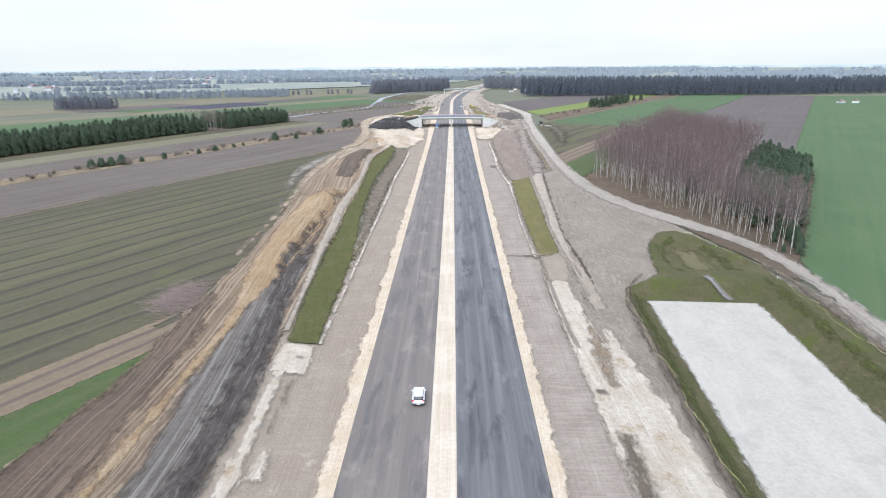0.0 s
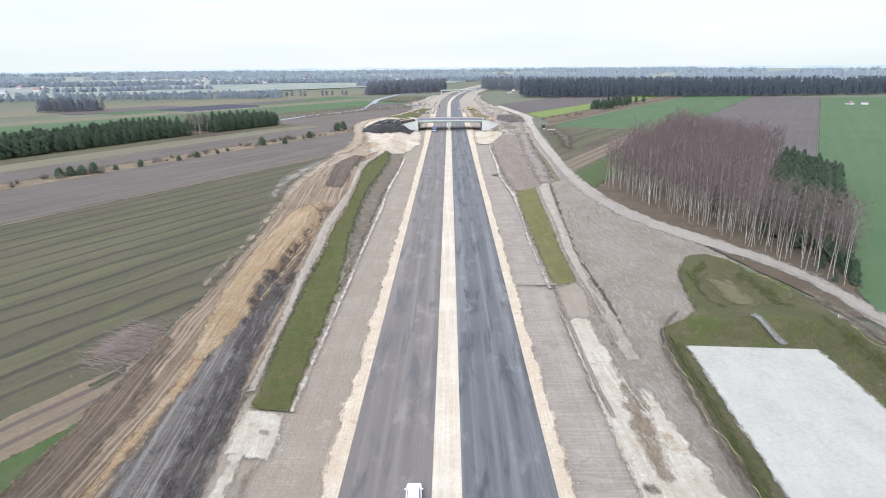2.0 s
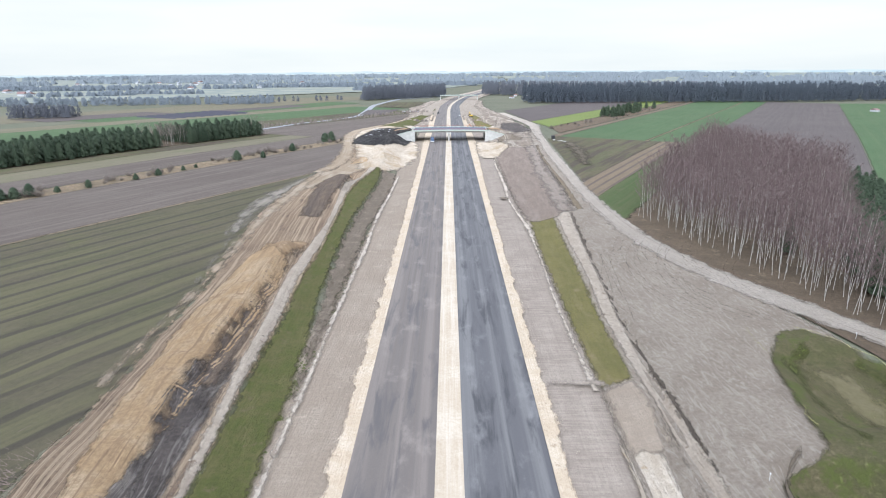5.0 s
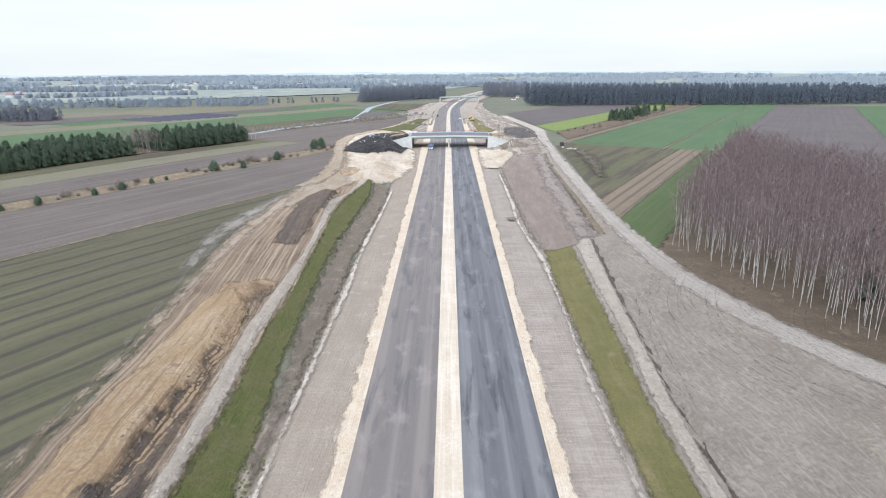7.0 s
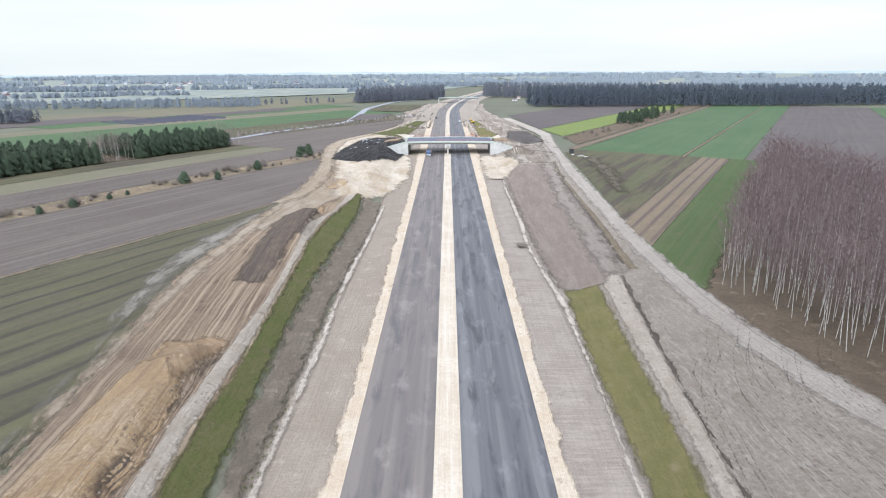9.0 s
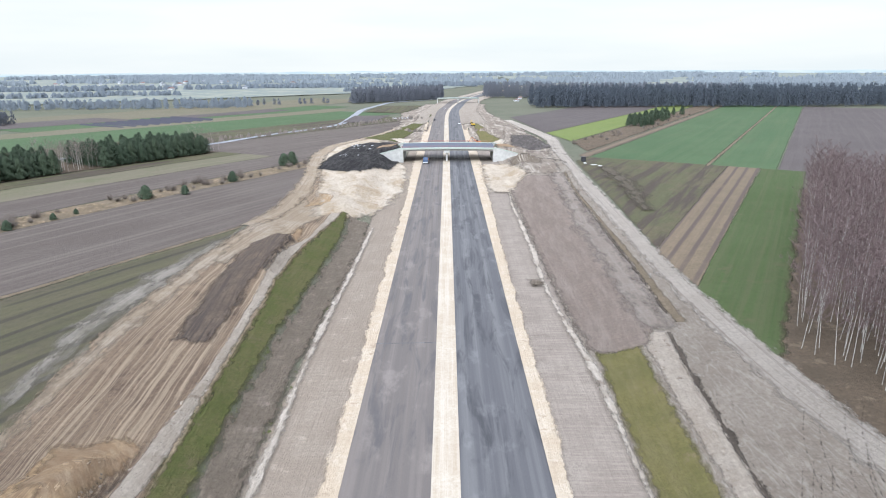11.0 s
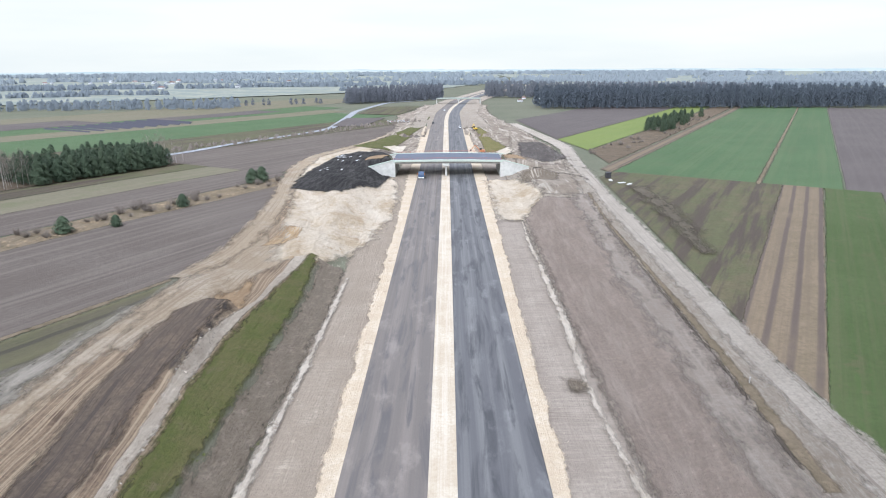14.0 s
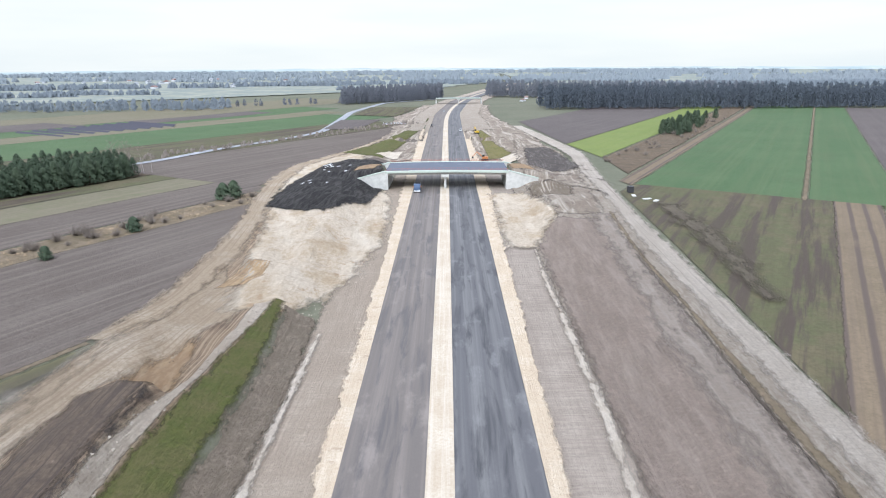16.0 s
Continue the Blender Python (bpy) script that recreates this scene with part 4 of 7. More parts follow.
ribbon("brown_spot", [(-26.2, 72), (-26.6, 88)], [(-24.4, 72), (-24.6, 88)], M["dark_slope"], "bare brown strip beside the white soil", "earthworks", cols=8, res=0.6, rag=(0.6, 0.5), ends=1.2)
ribbon("grass_bank_west", [(-30.7, 101), (-31.8, 113), (-33.2, 132), (-34.4, 160), (-34.8, 180), (-35.9, 192), (-36.3, 204), (-36.4, 225), (-37.2, 245), (-38.8, 275), (-39.8, 288), (-40.4, 299), (-39.6, 308), (-38.5, 320), (-37.2, 336), (-36.2, 357)], [(-23.4, 100), (-24.2, 119), (-25.2, 145), (-28.0, 181), (-29.6, 194), (-30.4, 207), (-31.6, 226), (-32.2, 253), (-32, 280), (-31.4, 313), (-31.4, 335), (-33.2, 357)], M["grass_w"], "green grass bank beside the new road", "grass bank", cols=16, res=0.7, rag=(0.4, 1.0), grain=5.0)
ribbon("slope_west", [(-25.2, 130), (-26.0, 150), (-28.8, 181), (-31.4, 207), (-32.6, 226), (-33.2, 253), (-33, 280), (-32.4, 313), (-32.4, 335), (-34, 356)], [(-24.0, 130), (-24.0, 150), (-24.2, 181), (-24.6, 207), (-24.8, 226), (-25.6, 250), (-24.9, 280), (-23.9, 326), (-25.4, 352)], M["dark_slope"], "dark bare soil slope below the grass", "slope", cols=18, res=0.7, rag=(1.2, 0.5), grain=4.0)
ribbon("ditch_west", [(-24.6, 100), (-24.8, 150), (-25.2, 181), (-25.3, 216), (-25.6, 232), (-25.6, 249), (-26.3, 262), (-26, 280), (-25.4, 296), (-25.4, 326), (-25.2, 345)], [(-23.2, 100), (-23.4, 150), (-23.6, 181), (-23.5, 216), (-23.4, 232), (-24.4, 249), (-24.2, 262), (-24, 280), (-23.6, 296), (-23.4, 326), (-23.6, 345)], M["ditch"], "shallow ditch with patchy whitish bed", "ditch", cols=6, res=0.5, rag=(1.0, 0.5))

ribbon("sand_edge_west", [(-16.5, 30), (-16.6, 250), (-17.3, 400), (-19, 480), (-19, 700)], [(-14.0, 30), (-14.0, 250), (-14.0, 400), (-14.0, 480), (-14.0, 700)], M["edge_sand"], "cream sand edge of the carriageway", "shoulder", cols=8, res=0.35, rag=(1.5, 0.0), grain=3.2)

# earthworks, east
ribbon("roadside_east", [(11.4, 20), (11.4, 560)], [(30, 20), (30, 560)], M["gravel_e"], "bare gravelly ground beside the road", "earthworks", cols=18, res=1.1, rag=(0.0, 0.5), lift=0.09)
T_N = [(78, 60), (80, 90), (81.8, 109), (83, 119), (84.2, 137), (83.6, 154), (78.6, 171), (69.8, 187), (61, 206), (54.6, 235), (52.6, 285), (53.2, 310), (54.8, 343), (56, 383), (57.5, 420), (64, 500), (71, 560), (65, 640), (58, 720)]
T_S = [(70, 60), (74, 97), (76.2, 111), (77.4, 130), (77.2, 147), (75, 160), (69, 170), (60, 184), (52, 205), (46, 235), (45.2, 285), (46, 300), (46.8, 325), (47.4, 352), (49, 402), (51.5, 430), (55, 500), (60, 555), (54, 640), (48, 720)]
ribbon("earthworks_20", [(20.4, 30), (20.4, 110), (21.2, 150), (22.2, 250), (22.5, 420), (26, 520)], [(80, 60), (80, 112), (62, 195), (50, 255), (54, 420), (64, 520)], M["plain_sand"], "open field of rutted pale grey sand", "earthworks", cols=50, res=0.9, rag=(0.3, 1.0))
ribbon("haul_track_east", T_S, T_N, M["track"], "pale rutted haul track", "track", cols=16, res=1.2, rag=(1.0, 0.9))
ribbon("white_sand_east", [(20.3, 30), (20.3, 62), (20.3, 94), (20.6, 137)], [(32.4, 30), (32, 60), (31.5, 78), (30.6, 92), (29.4, 105), (27.2, 116), (27, 141)], M["white_sand"], "bright white sand flat", "earthworks", cols=24, res=0.7, rag=(0.4, 1.3), ends=1.5)
ribbon("tan_patch", [(23.2, 84), (22.8, 96), (25, 110), (26.6, 122)], [(26.2, 84), (27.4, 92), (28.2, 102), (27.8, 122)], M["tan_dirt"], "tan dug sand across the white flat", "earthworks", cols=12, res=0.6, rag=(1.0, 0.8), ends=2.0)
ribbon("brown_patch", [(20.4, 56), (20.6, 66), (22, 74)], [(24, 56), (24.6, 66), (24.4, 73)], M["dark_slope"], "dark damp dirt on the white flat", "earthworks", cols=10, res=0.6, rag=(0.9, 0.9), ends=1.5)
# the terrain is not dug here: a flat dark patch stands for the hole
ribbon("drain_hole", [(20.5, 82), (20.8, 84.6)], [(24.0, 82), (23.8, 84.8)], M["dark_earth"], "flat dark patch painted as a shallow dug hole", "pit", cols=10, res=0.3, rag=(0.4, 0.4), ends=0.4)
ribbon("drain_bed", [(21.6, 82.9), (21.8, 84.0)], [(23.2, 82.9), (23.1, 84.1)], M["gravel_e"], "gravel floor of the dug hole", "pit", cols=8, res=0.3, rag=(0.2, 0.2), ends=0.2)
# cut face in dark soil, which also paints in its shade
ribbon("dark_face_east", [(27.2, 114), (27.3, 124), (28, 135), (29, 147)], [(28.2, 114), (28.8, 124), (29.4, 135), (29.9, 147)], M["dark_slope"], "cut face at the edge of the sand, shade painted into its dark soil", "slope", cols=6, res=0.5, rag=(0.4, 0.4), ends=1.0)
ribbon("bank_foot_east", [(21.6, 134), (21.4, 150)], [(28.8, 136), (28.8, 155)], M["gravel_w"], "brown bare foot of the grass bank", "slope", cols=10, res=0.7, rag=(0.6, 0.5), ends=1.5)
ribbon("pale_strip_east", [(33, 262), (31.6, 234), (31, 215), (30.4, 199), (29, 181), (28.6, 160), (28.8, 146), (28.6, 130), (28.2, 116)], [(38.4, 262), (37, 244), (35.4, 224), (34, 206), (33.2, 191), (32.2, 180), (31.8, 160), (31.8, 140), (31.4, 116)], M["white_soil"], "pale levelled strip above the grass", "earthworks", cols=8, res=0.8, rag=(0.4, 0.4))
# the berm's shadow, put down as a narrow dark ribbon
ribbon("berm_edge_east", [(38, 262), (36.6, 244), (35, 224), (33.7, 206), (32.9, 191), (31.9, 180), (31.4, 160), (31.2, 146), (31, 130)], [(39, 262), (37.6, 244), (36, 224), (34.6, 206), (33.8, 191), (32.8, 180), (32.3, 160), (32.2, 146), (31.8, 130)], M["berm"], "dark strip painted as shade along a low berm's broken edge", "berm", cols=4, res=0.5, rag=(0.8, 0.8))
ribbon("bare_slope_east", [(23, 256), (22.2, 272), (22, 300), (22.4, 350), (23.6, 404), (29, 425)], [(34, 256), (41, 272), (43.5, 300), (44.8, 340), (48, 385), (46, 418)], M["bare_slope"], "bare pinkish brown slope", "slope", cols=30, res=0.9, rag=(0.6, 0.9), ends=1.5)
ribbon("bare_slope_top", [(32, 262), (33, 290), (34.4, 311), (35, 340), (39, 392), (40, 425)], [(42, 262), (44, 290), (45.4, 311), (45.6, 340), (49, 392), (52, 425)], M["slope_pale"], "pale graded upper half of the slope", "slope", cols=16, res=0.9, rag=(1.6, 0.8), grain=7.0, ends=2.0)
ribbon("dry_verge_east", [(40.8, 266), (41, 276), (42.8, 299), (44.2, 338), (45.4, 383), (49, 425)], [(43.6, 266), (44, 276), (45, 299), (46, 338), (46.8, 383), (50.4, 425)], M["dry_grass"], "strip of dry grass and rubble beside the track", "verge", cols=6, res=0.6, rag=(1.0, 0.6))
ribbon("verge_rut", [(40.6, 270), (42.2, 299), (43.6, 338), (44.8, 383)], [(41.4, 270), (43, 299), (44.4, 338), (45.4, 383)], M["berm"], "dark rut along the verge", "verge", cols=4, res=0.5, rag=(0.7, 0.5))
ribbon("grass_bank_east", [(21.6, 150), (21.8, 181), (22.2, 200), (22.6, 225), (24, 258)], [(28.4, 154), (29, 181), (30.2, 199), (31, 215), (31.5, 234), (32.8, 258)], M["grass_e"], "yellowish green grass bank", "grass bank", cols=14, res=0.6, rag=(0.5, 0.3), ends=0.8)
ribbon("ditch_east", [(20.2, 150), (20.4, 186), (20.7, 196), (21.6, 212), (21.8, 228), (22, 248), (20.8, 271), (20.1, 294), (20.2, 305), (21.1, 317), (20.8, 331), (21.3, 352), (21.2, 374), (22.6, 398)], [(21.8, 150), (21.8, 186), (22, 196), (22.8, 212), (23.2, 228), (24.2, 248), (23.4, 262), (22, 280), (21.9, 294), (22.2, 305), (23.3, 317), (23, 331), (23.4, 352), (23, 374), (23.8, 398)], M["ditch"], "shallow ditch with whitish bed", "ditch", cols=6, res=0.5, rag=(0.6, 0.6))

ribbon("sand_edge_east", [(11.4, 30), (11.4, 300), (11.4, 480), (11.4, 700)], [(13.5, 30), (13.8, 150), (14.1, 300), (15.4, 400), (17, 480), (15, 700)], M["edge_sand"], "cream sand edge of the carriageway", "shoulder", cols=8, res=0.35, rag=(0.0, 1.2), grain=3.2)
ribbon("white_sand_bridge", [(13.5, 398), (13.5, 430), (14, 474)], [(25, 398), (37, 432), (29, 474)], M["cream_sand"], "white sand before the east abutment", "earthworks", cols=12, res=0.8, rag=(0.8, 2.0), ends=2.0)
ribbon("site_yard_east", [(33, 424), (31, 452), (28, 480), (30, 505)], [(49, 422), (51.5, 445), (54, 480), (57, 505)], M["works"], "churned patchy ground of the site yard", "earthworks", cols=20, res=0.9, rag=(1.5, 1.0), ends=3.0)
ribbon("spoil_heap_east", [(30, 452), (29, 466), (31, 479)], [(44, 450), (47, 466), (44, 479)], M["dark_slope"], "grey brown heap of soil at the abutment", "spoil heap", cols=14, res=0.7, rag=(1, 1), ends=1.5)
ribbon("earthworks_21", [(30, 500), (34, 560), (40, 620)], [(56, 500), (60, 560), (52, 640)], M["works"], "grey brown churned soil beyond the bridge", "earthworks", cols=16, res=1.2, rag=(2, 1.5), ends=2)
ribbon("black_heap", [(-59.5, 430), (-61, 465), (-58, 505), (-50, 545)], [(-38, 427), (-28.5, 450), (-25.5, 478), (-31, 545)], M["black"], "heap of black peat beside the bridge", "spoil heap", cols=26, res=0.8, rag=(1.4, 1.2), ends=2.5)

# basins
ribbon("basin_rim", [(31.5, 40), (34, 85), (36.2, 122), (37.5, 129), (46, 132.5), (48.4, 146), (51, 159), (58, 169)], [(70.5, 40), (74, 95), (74, 122), (73, 140), (71.5, 152), (69, 161), (63.5, 169.5)], M["basin_grass"], "dull grass round two basins", "grass", cols=44, res=0.9, rag=(0.7, 0.8), lift=0.85, ends=1.5)
ribbon("basin_meadow", [(53.5, 137), (54.5, 160)], [(66, 137), (67, 159)], M["basin_floor"], "sandy dry grass floor of the upper basin", "grass", cols=14, res=1.0, rag=(1.5, 1.5), ends=2.0, lift=0.9)
# green banks that also paint the shading of the upper basin's slopes
ribbon("basin_bank_upper", [(51.5, 134), (51.5, 146), (54, 160), (60, 165)], [(54, 136), (54.6, 148), (57, 158), (61, 161)], M["basin_green"], "green grass bank of the upper basin, slope shade painted in", "grass bank", cols=8, res=0.8, rag=(0.6, 0.8), lift=0.95, ends=1.0)
ribbon("basin_bank_east", [(64, 136), (65.5, 148), (64.5, 160)], [(67.5, 134), (69, 148), (68, 161)], M["basin_green"], "green grass bank of the upper basin, slope shade painted in", "grass bank", cols=8, res=0.8, rag=(0.8, 0.6), lift=0.95, ends=1.5)
ribbon("basin_bank_right", [(63.4, 60), (66, 95), (68.2, 122), (68, 131)], [(67, 60), (69.6, 95), (71.6, 122), (70.4, 132)], M["basin_green"], "green grass bank of the basin", "grass bank", cols=8, res=0.8, rag=(0.6, 0.8), lift=0.95, ends=1.5)
ribbon("dark_verge", [(70.5, 60), (71, 95), (72.6, 112), (73, 128), (72, 140)], [(73, 60), (74.4, 95), (76.4, 112), (77, 128), (76.4, 142)], M["dark_slope"], "dark bare soil between basin and track", "verge", cols=8, res=0.7, rag=(1.0, 1.0), lift=0.92)
ribbon("dirt_by_basin", [(31.2, 40), (32.4, 85), (34.6, 118), (38, 128), (42, 131)], [(33.4, 40), (35.6, 85), (37.4, 118), (40, 131), (44, 135)], M["dark_slope"], "dark churned soil beside the basin", "verge", cols=8, res=0.7, rag=(1.0, 0.8), lift=0.95)
ribbon("basin_bank_west", [(32.4, 40), (34.8, 85), (37.5, 122), (38.5, 128)], [(35.5, 40), (38.2, 85), (41.2, 121), (42.5, 125.5)], M["basin_green"], "bright green grass bank of the basin", "grass bank", cols=8, res=0.8, rag=(0.4, 0.2), lift=1.0)
ribbon("basin_floor", [(34.8, 36), (41.6, 124.8)], [(59.0, 36), (65.4, 123)], M["pond_sand"], "floor of a dry basin in wet white sand", "basin", cols=24, res=1.0, rag=(0.25, 0.25), lift=1.05)

# carriageways
ribbon("carriageway_west", [(-14.3 + centre(y), y) for y in np.arange(-100, 1900, 20)], [(-3.2 + centre(y), y) for y in np.arange(-100, 1900, 20)], M["asphalt_w"], "dusty brownish grey unmarked asphalt carriageway", "road", cols=4, res=2.0, lift=0.44)
ribbon("carriageway_east", [(0.35 + centre(y), y) for y in np.arange(-100, 1900, 20)], [(11.6 + centre(y), y) for y in np.arange(-100, 1900, 20)], M["asphalt_e"], "grey unmarked asphalt carriageway with dark patches", "road", cols=4, res=2.0, lift=0.44)
ribbon("median", [(-3.25 + centre(y), y) for y in np.arange(-100, 1900, 20)], [(0.40 + centre(y), y) for y in np.arange(-100, 1900, 20)], M["median"], "pale sand median between the carriageways", "road", cols=4, res=1.0, lift=0.40)
ribbon("far_verge_west", [(-30, 690), (-30, 860), (-10, 1060), (60, 1400), (160, 1800)], [(-14, 690), (-12, 860), (4, 1060), (76, 1400), (180, 1800)], M["plain_sand"], "pale bare verge of the far road", "shoulder", cols=6, res=5, rag=(4, 0))
ribbon("far_verge_east", [(11, 690), (12, 860), (28, 1060), (100, 1400), (205, 1800)], [(34, 690), (32, 860), (48, 1060), (120, 1400), (225, 1800)], M["plain_sand"], "pale bare verge of the far road", "shoulder", cols=6, res=5, rag=(0, 4))
ribbon("local_road", [(-330, 310), (-146, 531), (-129, 592), (-108, 632), (-92, 679), (-97, 780), (-103, 885), (-83, 1039), (-12, 1122)], [(-326, 306), (-141, 529), (-124, 589), (-103, 630), (-86, 678), (-90, 780), (-96, 885), (-76, 1036), (-10, 1112)], M["asphalt_pale"], "narrow blue grey asphalt local road", "road", cols=4, res=3, lift=0.4)

# works beyond the bridge
ribbon("far_works_west", [(-58, 545), (-48, 600), (-42, 685), (-46, 745), (-52, 816), (-40, 900), (-30, 990)], [(-17, 560), (-16, 640), (-15, 720), (-14, 800), (-8, 900), (4, 990)], M["works"], "bare sandy works beside the far road", "earthworks", cols=16, res=2.0, rag=(6, 0), grain=14, lift=0.30)
ribbon("far_works_east", [(11.6, 560), (11.6, 640), (12, 720), (13, 800), (17, 900), (26, 990)], [(52, 560), (58, 640), (52, 720), (46, 800), (44, 900), (52, 990)], M["works"], "bare sandy works beside the far road", "earthworks", cols=16, res=2.0, rag=(0, 4), grain=14, lift=0.30)
ribbon("far_bank_1", [(-56, 566), (-46, 600), (-34, 660), (-30, 690)], [(-33, 556), (-30, 596), (-23, 655), (-20, 690)], M["grass_w"], "green grass bank of the far cutting", "grass bank", cols=8, res=1.5, rag=(1.5, 0.6), lift=0.5)
ribbon("far_bank_2", [(-29, 712), (-24, 760), (-19, 805)], [(-21, 708), (-18, 756), (-14.5, 805)], M["grass_w"], "green grass bank of the far cutting", "grass bank", cols=6, res=1.5, rag=(1.0, 0.4), lift=0.5)
ribbon("far_bank_3", [(21, 560), (20.5, 620), (19.5, 700)], [(34, 566), (30, 620), (24, 700)], M["grass_e"], "yellowish grass bank of the far cutting", "grass bank", cols=8, res=1.5, rag=(0.5, 1.5), lift=0.5)
ribbon("far_bank_4", [(18.5, 740), (18.5, 800)], [(23, 740), (22, 800)], M["grass_e"], "yellowish grass bank of the far cutting", "grass bank", cols=6, res=1.5, rag=(0.5, 1.0), lift=0.5)
ribbon("far_white_1", [(-39, 566), (-33, 585)], [(-26, 560), (-25, 590)], M["white_sand"], "white sand patch at the far bank", "earthworks", cols=8, res=1.5, rag=(2, 1.5), ends=2, lift=0.56)
ribbon("far_white_2", [(25, 540), (27, 562)], [(42, 540), (40, 566)], M["white_sand"], "white sand heap beyond the bridge", "earthworks", cols=8, res=1.5, rag=(2, 2), ends=2, lift=0.56)
ribbon("far_field_1", [(-92, 700), (-94, 790)], [(-66, 700), (-58, 790)], M["plough_dark"], "dark ploughed plot beside the local road", "field", cols=8, res=3, rag=(1, 1), lift=0.5)
ribbon("far_field_2", [(-92, 850), (-88, 960)], [(-48, 830), (-30, 960)], M["weeds"], "olive green plot beside the local road", "field", cols=8, res=3, rag=(1, 1), lift=0.5)

# far sheets of the plain, with haze in their colour
ribbon("far_plain_west", [(-4200, 900), (-4400, 4700)], [(-700, 900), (-40, 1400), (130, 1860), (420, 4700)], M["far_plain"], "far plain of meadows with haze painted into its tone", "plain", cols=30, res=60, rag=(20, 20), lift=1.2)
ribbon("far_plain_east", [(90, 1300), (190, 1800), (260, 4700)], [(1400, 1000), (4300, 1800), (4400, 4700)], M["far_plain"], "far plain of meadows with haze painted into its tone", "plain", cols=30, res=60, rag=(20, 20), lift=1.2)
ribbon("asphalt_joint", [(-14.2, 261.6), (-14.2, 261.85)], [(-3.3, 262.0), (-3.3, 262.25)], M["asphalt_e"], "dark cross joint in the asphalt", "road", cols=8, res=0.2, lift=0.455)
ribbon("gravel_spill", [(13.5, 151.5), (13.5, 153.5)], [(24, 151), (24, 154)], M["gravel_e"], "gravel spill across the shoulder", "shoulder", cols=14, res=0.4, rag=(0.6, 0.6), ends=1.0)
ribbon("ditch_mound", [(16.4, 291), (16.8, 297)], [(22, 291.5), (21.5, 297)], M["dark_slope"], "small brown mound beside the ditch", "spoil heap", cols=8, res=0.5, rag=(0.6, 0.6), ends=1.0)
ribbon("ditch_tongue", [(18.2, 293.6), (18.4, 294.8)], [(21.6, 293.0), (21.4, 294.8)], M["tan_dirt"], "tan sand washed through the mound", "spoil heap", cols=8, res=0.4, rag=(0.4, 0.4), ends=0.6)
ribbon("fallow_edge", [(58, 345), (61, 390), (64, 440)], [(66, 352), (74, 390), (76, 436)], M["fallow"], "dark bare soil along the haul track", "earthworks", cols=10, res=1.0, rag=(1.5, 3), grain=6, ends=3.0)
ribbon("site_track_1", [(36, 496), (50, 489), (58, 478), (61, 466)], [(36, 498.6), (51, 491.5), (60, 480), (63.5, 466)], M["black_mud"], "muddy site track beside the bridge", "track", cols=4, res=0.8, rag=(0.8, 0.8))
ribbon("site_track_2", [(38, 512), (52, 508), (60, 498)], [(38, 515), (53, 511), (62, 500)], M["black_mud"], "muddy site track beside the bridge", "track", cols=4, res=0.8, rag=(0.8, 0.8))
ribbon("peat_heap_east", [(33.5, 501), (36, 530), (41, 585)], [(51, 499), (60, 512), (56, 585)], M["black_mud"], "dark heap of wet peat and soil beyond the bridge", "spoil heap", cols=18, res=0.9, rag=(1.5, 2.0), ends=3.0)
ribbon("site_track_3", [(35, 463), (47, 465), (53, 452), (53.5, 437)], [(35, 466), (48.5, 468), (55.5, 454), (55.5, 437)], M["black_mud"], "muddy site track beside the bridge", "track", cols=4, res=0.8, rag=(0.8, 0.8))
ribbon("abutment_soil_west", [(-40, 493), (-31, 489)], [(-40, 511), (-26, 508)], M["cut"], "brown eroded soil behind the wing wall", "slope", cols=10, res=0.8, rag=(1.0, 1.0), ends=1.5)
ribbon("abutment_soil_east", [(25, 508), (32, 508)], [(25, 489), (38, 489)], M["cut"], "brown eroded soil behind the wing wall", "slope", cols=10, res=0.8, rag=(1.0, 1.0), ends=1.5)


def wheel_ruts(pts, mat, label, gauge=1.9, width=0.32, lift=0.47):
    """The two ruts that a lorry leaves along a line."""
    q = along(pts, np.linspace(0, 1, 40))
    d = np.gradient(q, axis=0)
    side = np.stack([-d[:, 1], d[:, 0]], -1) / np.hypot(*d.T)[:, None]
    for k in (-0.5, 0.5):
        a, b = q + side * (k * gauge - width / 2), q + side * (k * gauge + width / 2)
        ribbon("tyre_rut", a, b, mat, label, "tyre track", res=0.8, cols=2, rag=(0.12, 0.12), lift=lift, grain=2.0)


RUTS = random.Random(8)
for k in range(15):
    r, turn = RUTS.uniform(18, 44), RUTS.uniform(-8, 8)
    cx, cy = 77 + RUTS.uniform(-5, 5), 196 + RUTS.uniform(-10, 14)
    arc = [(cx + r * math.cos(radians(e + turn)), cy + r * 1.3 * math.sin(radians(e + turn))) for e in range(138, 232, 9)]
    wheel_ruts([p for p in arc if p[0] > 34 + 0.066 * (p[1] - 190) and p[1] > 174] or arc[:4], M["berm"] if k % 3 else M["white_soil"], "curved tyre ruts in pale sand")
for k in range(16):
    y0, x0 = RUTS.uniform(180, 300), RUTS.uniform(-55, -44)
    bend = RUTS.uniform(-5, 5)
    wheel_ruts([(x0 + bend * math.sin(j / 6 * 3.1), y0 + 9 * j) for j in range(6)], M["dark_earth"] if k % 2 else M["tan_track"], "curved tyre ruts in brown earth", lift=0.44)
for k in range(12):
    y0, x0 = RUTS.uniform(40, 105), RUTS.uniform(-43, -35)
    wheel_ruts([(x0 - 0.02 * j * j + RUTS.uniform(-0.4, 0.4), y0 + 7 * j) for j in range(6)], M["white_soil"] if k % 2 else M["black_mud"], "tyre ruts in grey mud", lift=0.44)


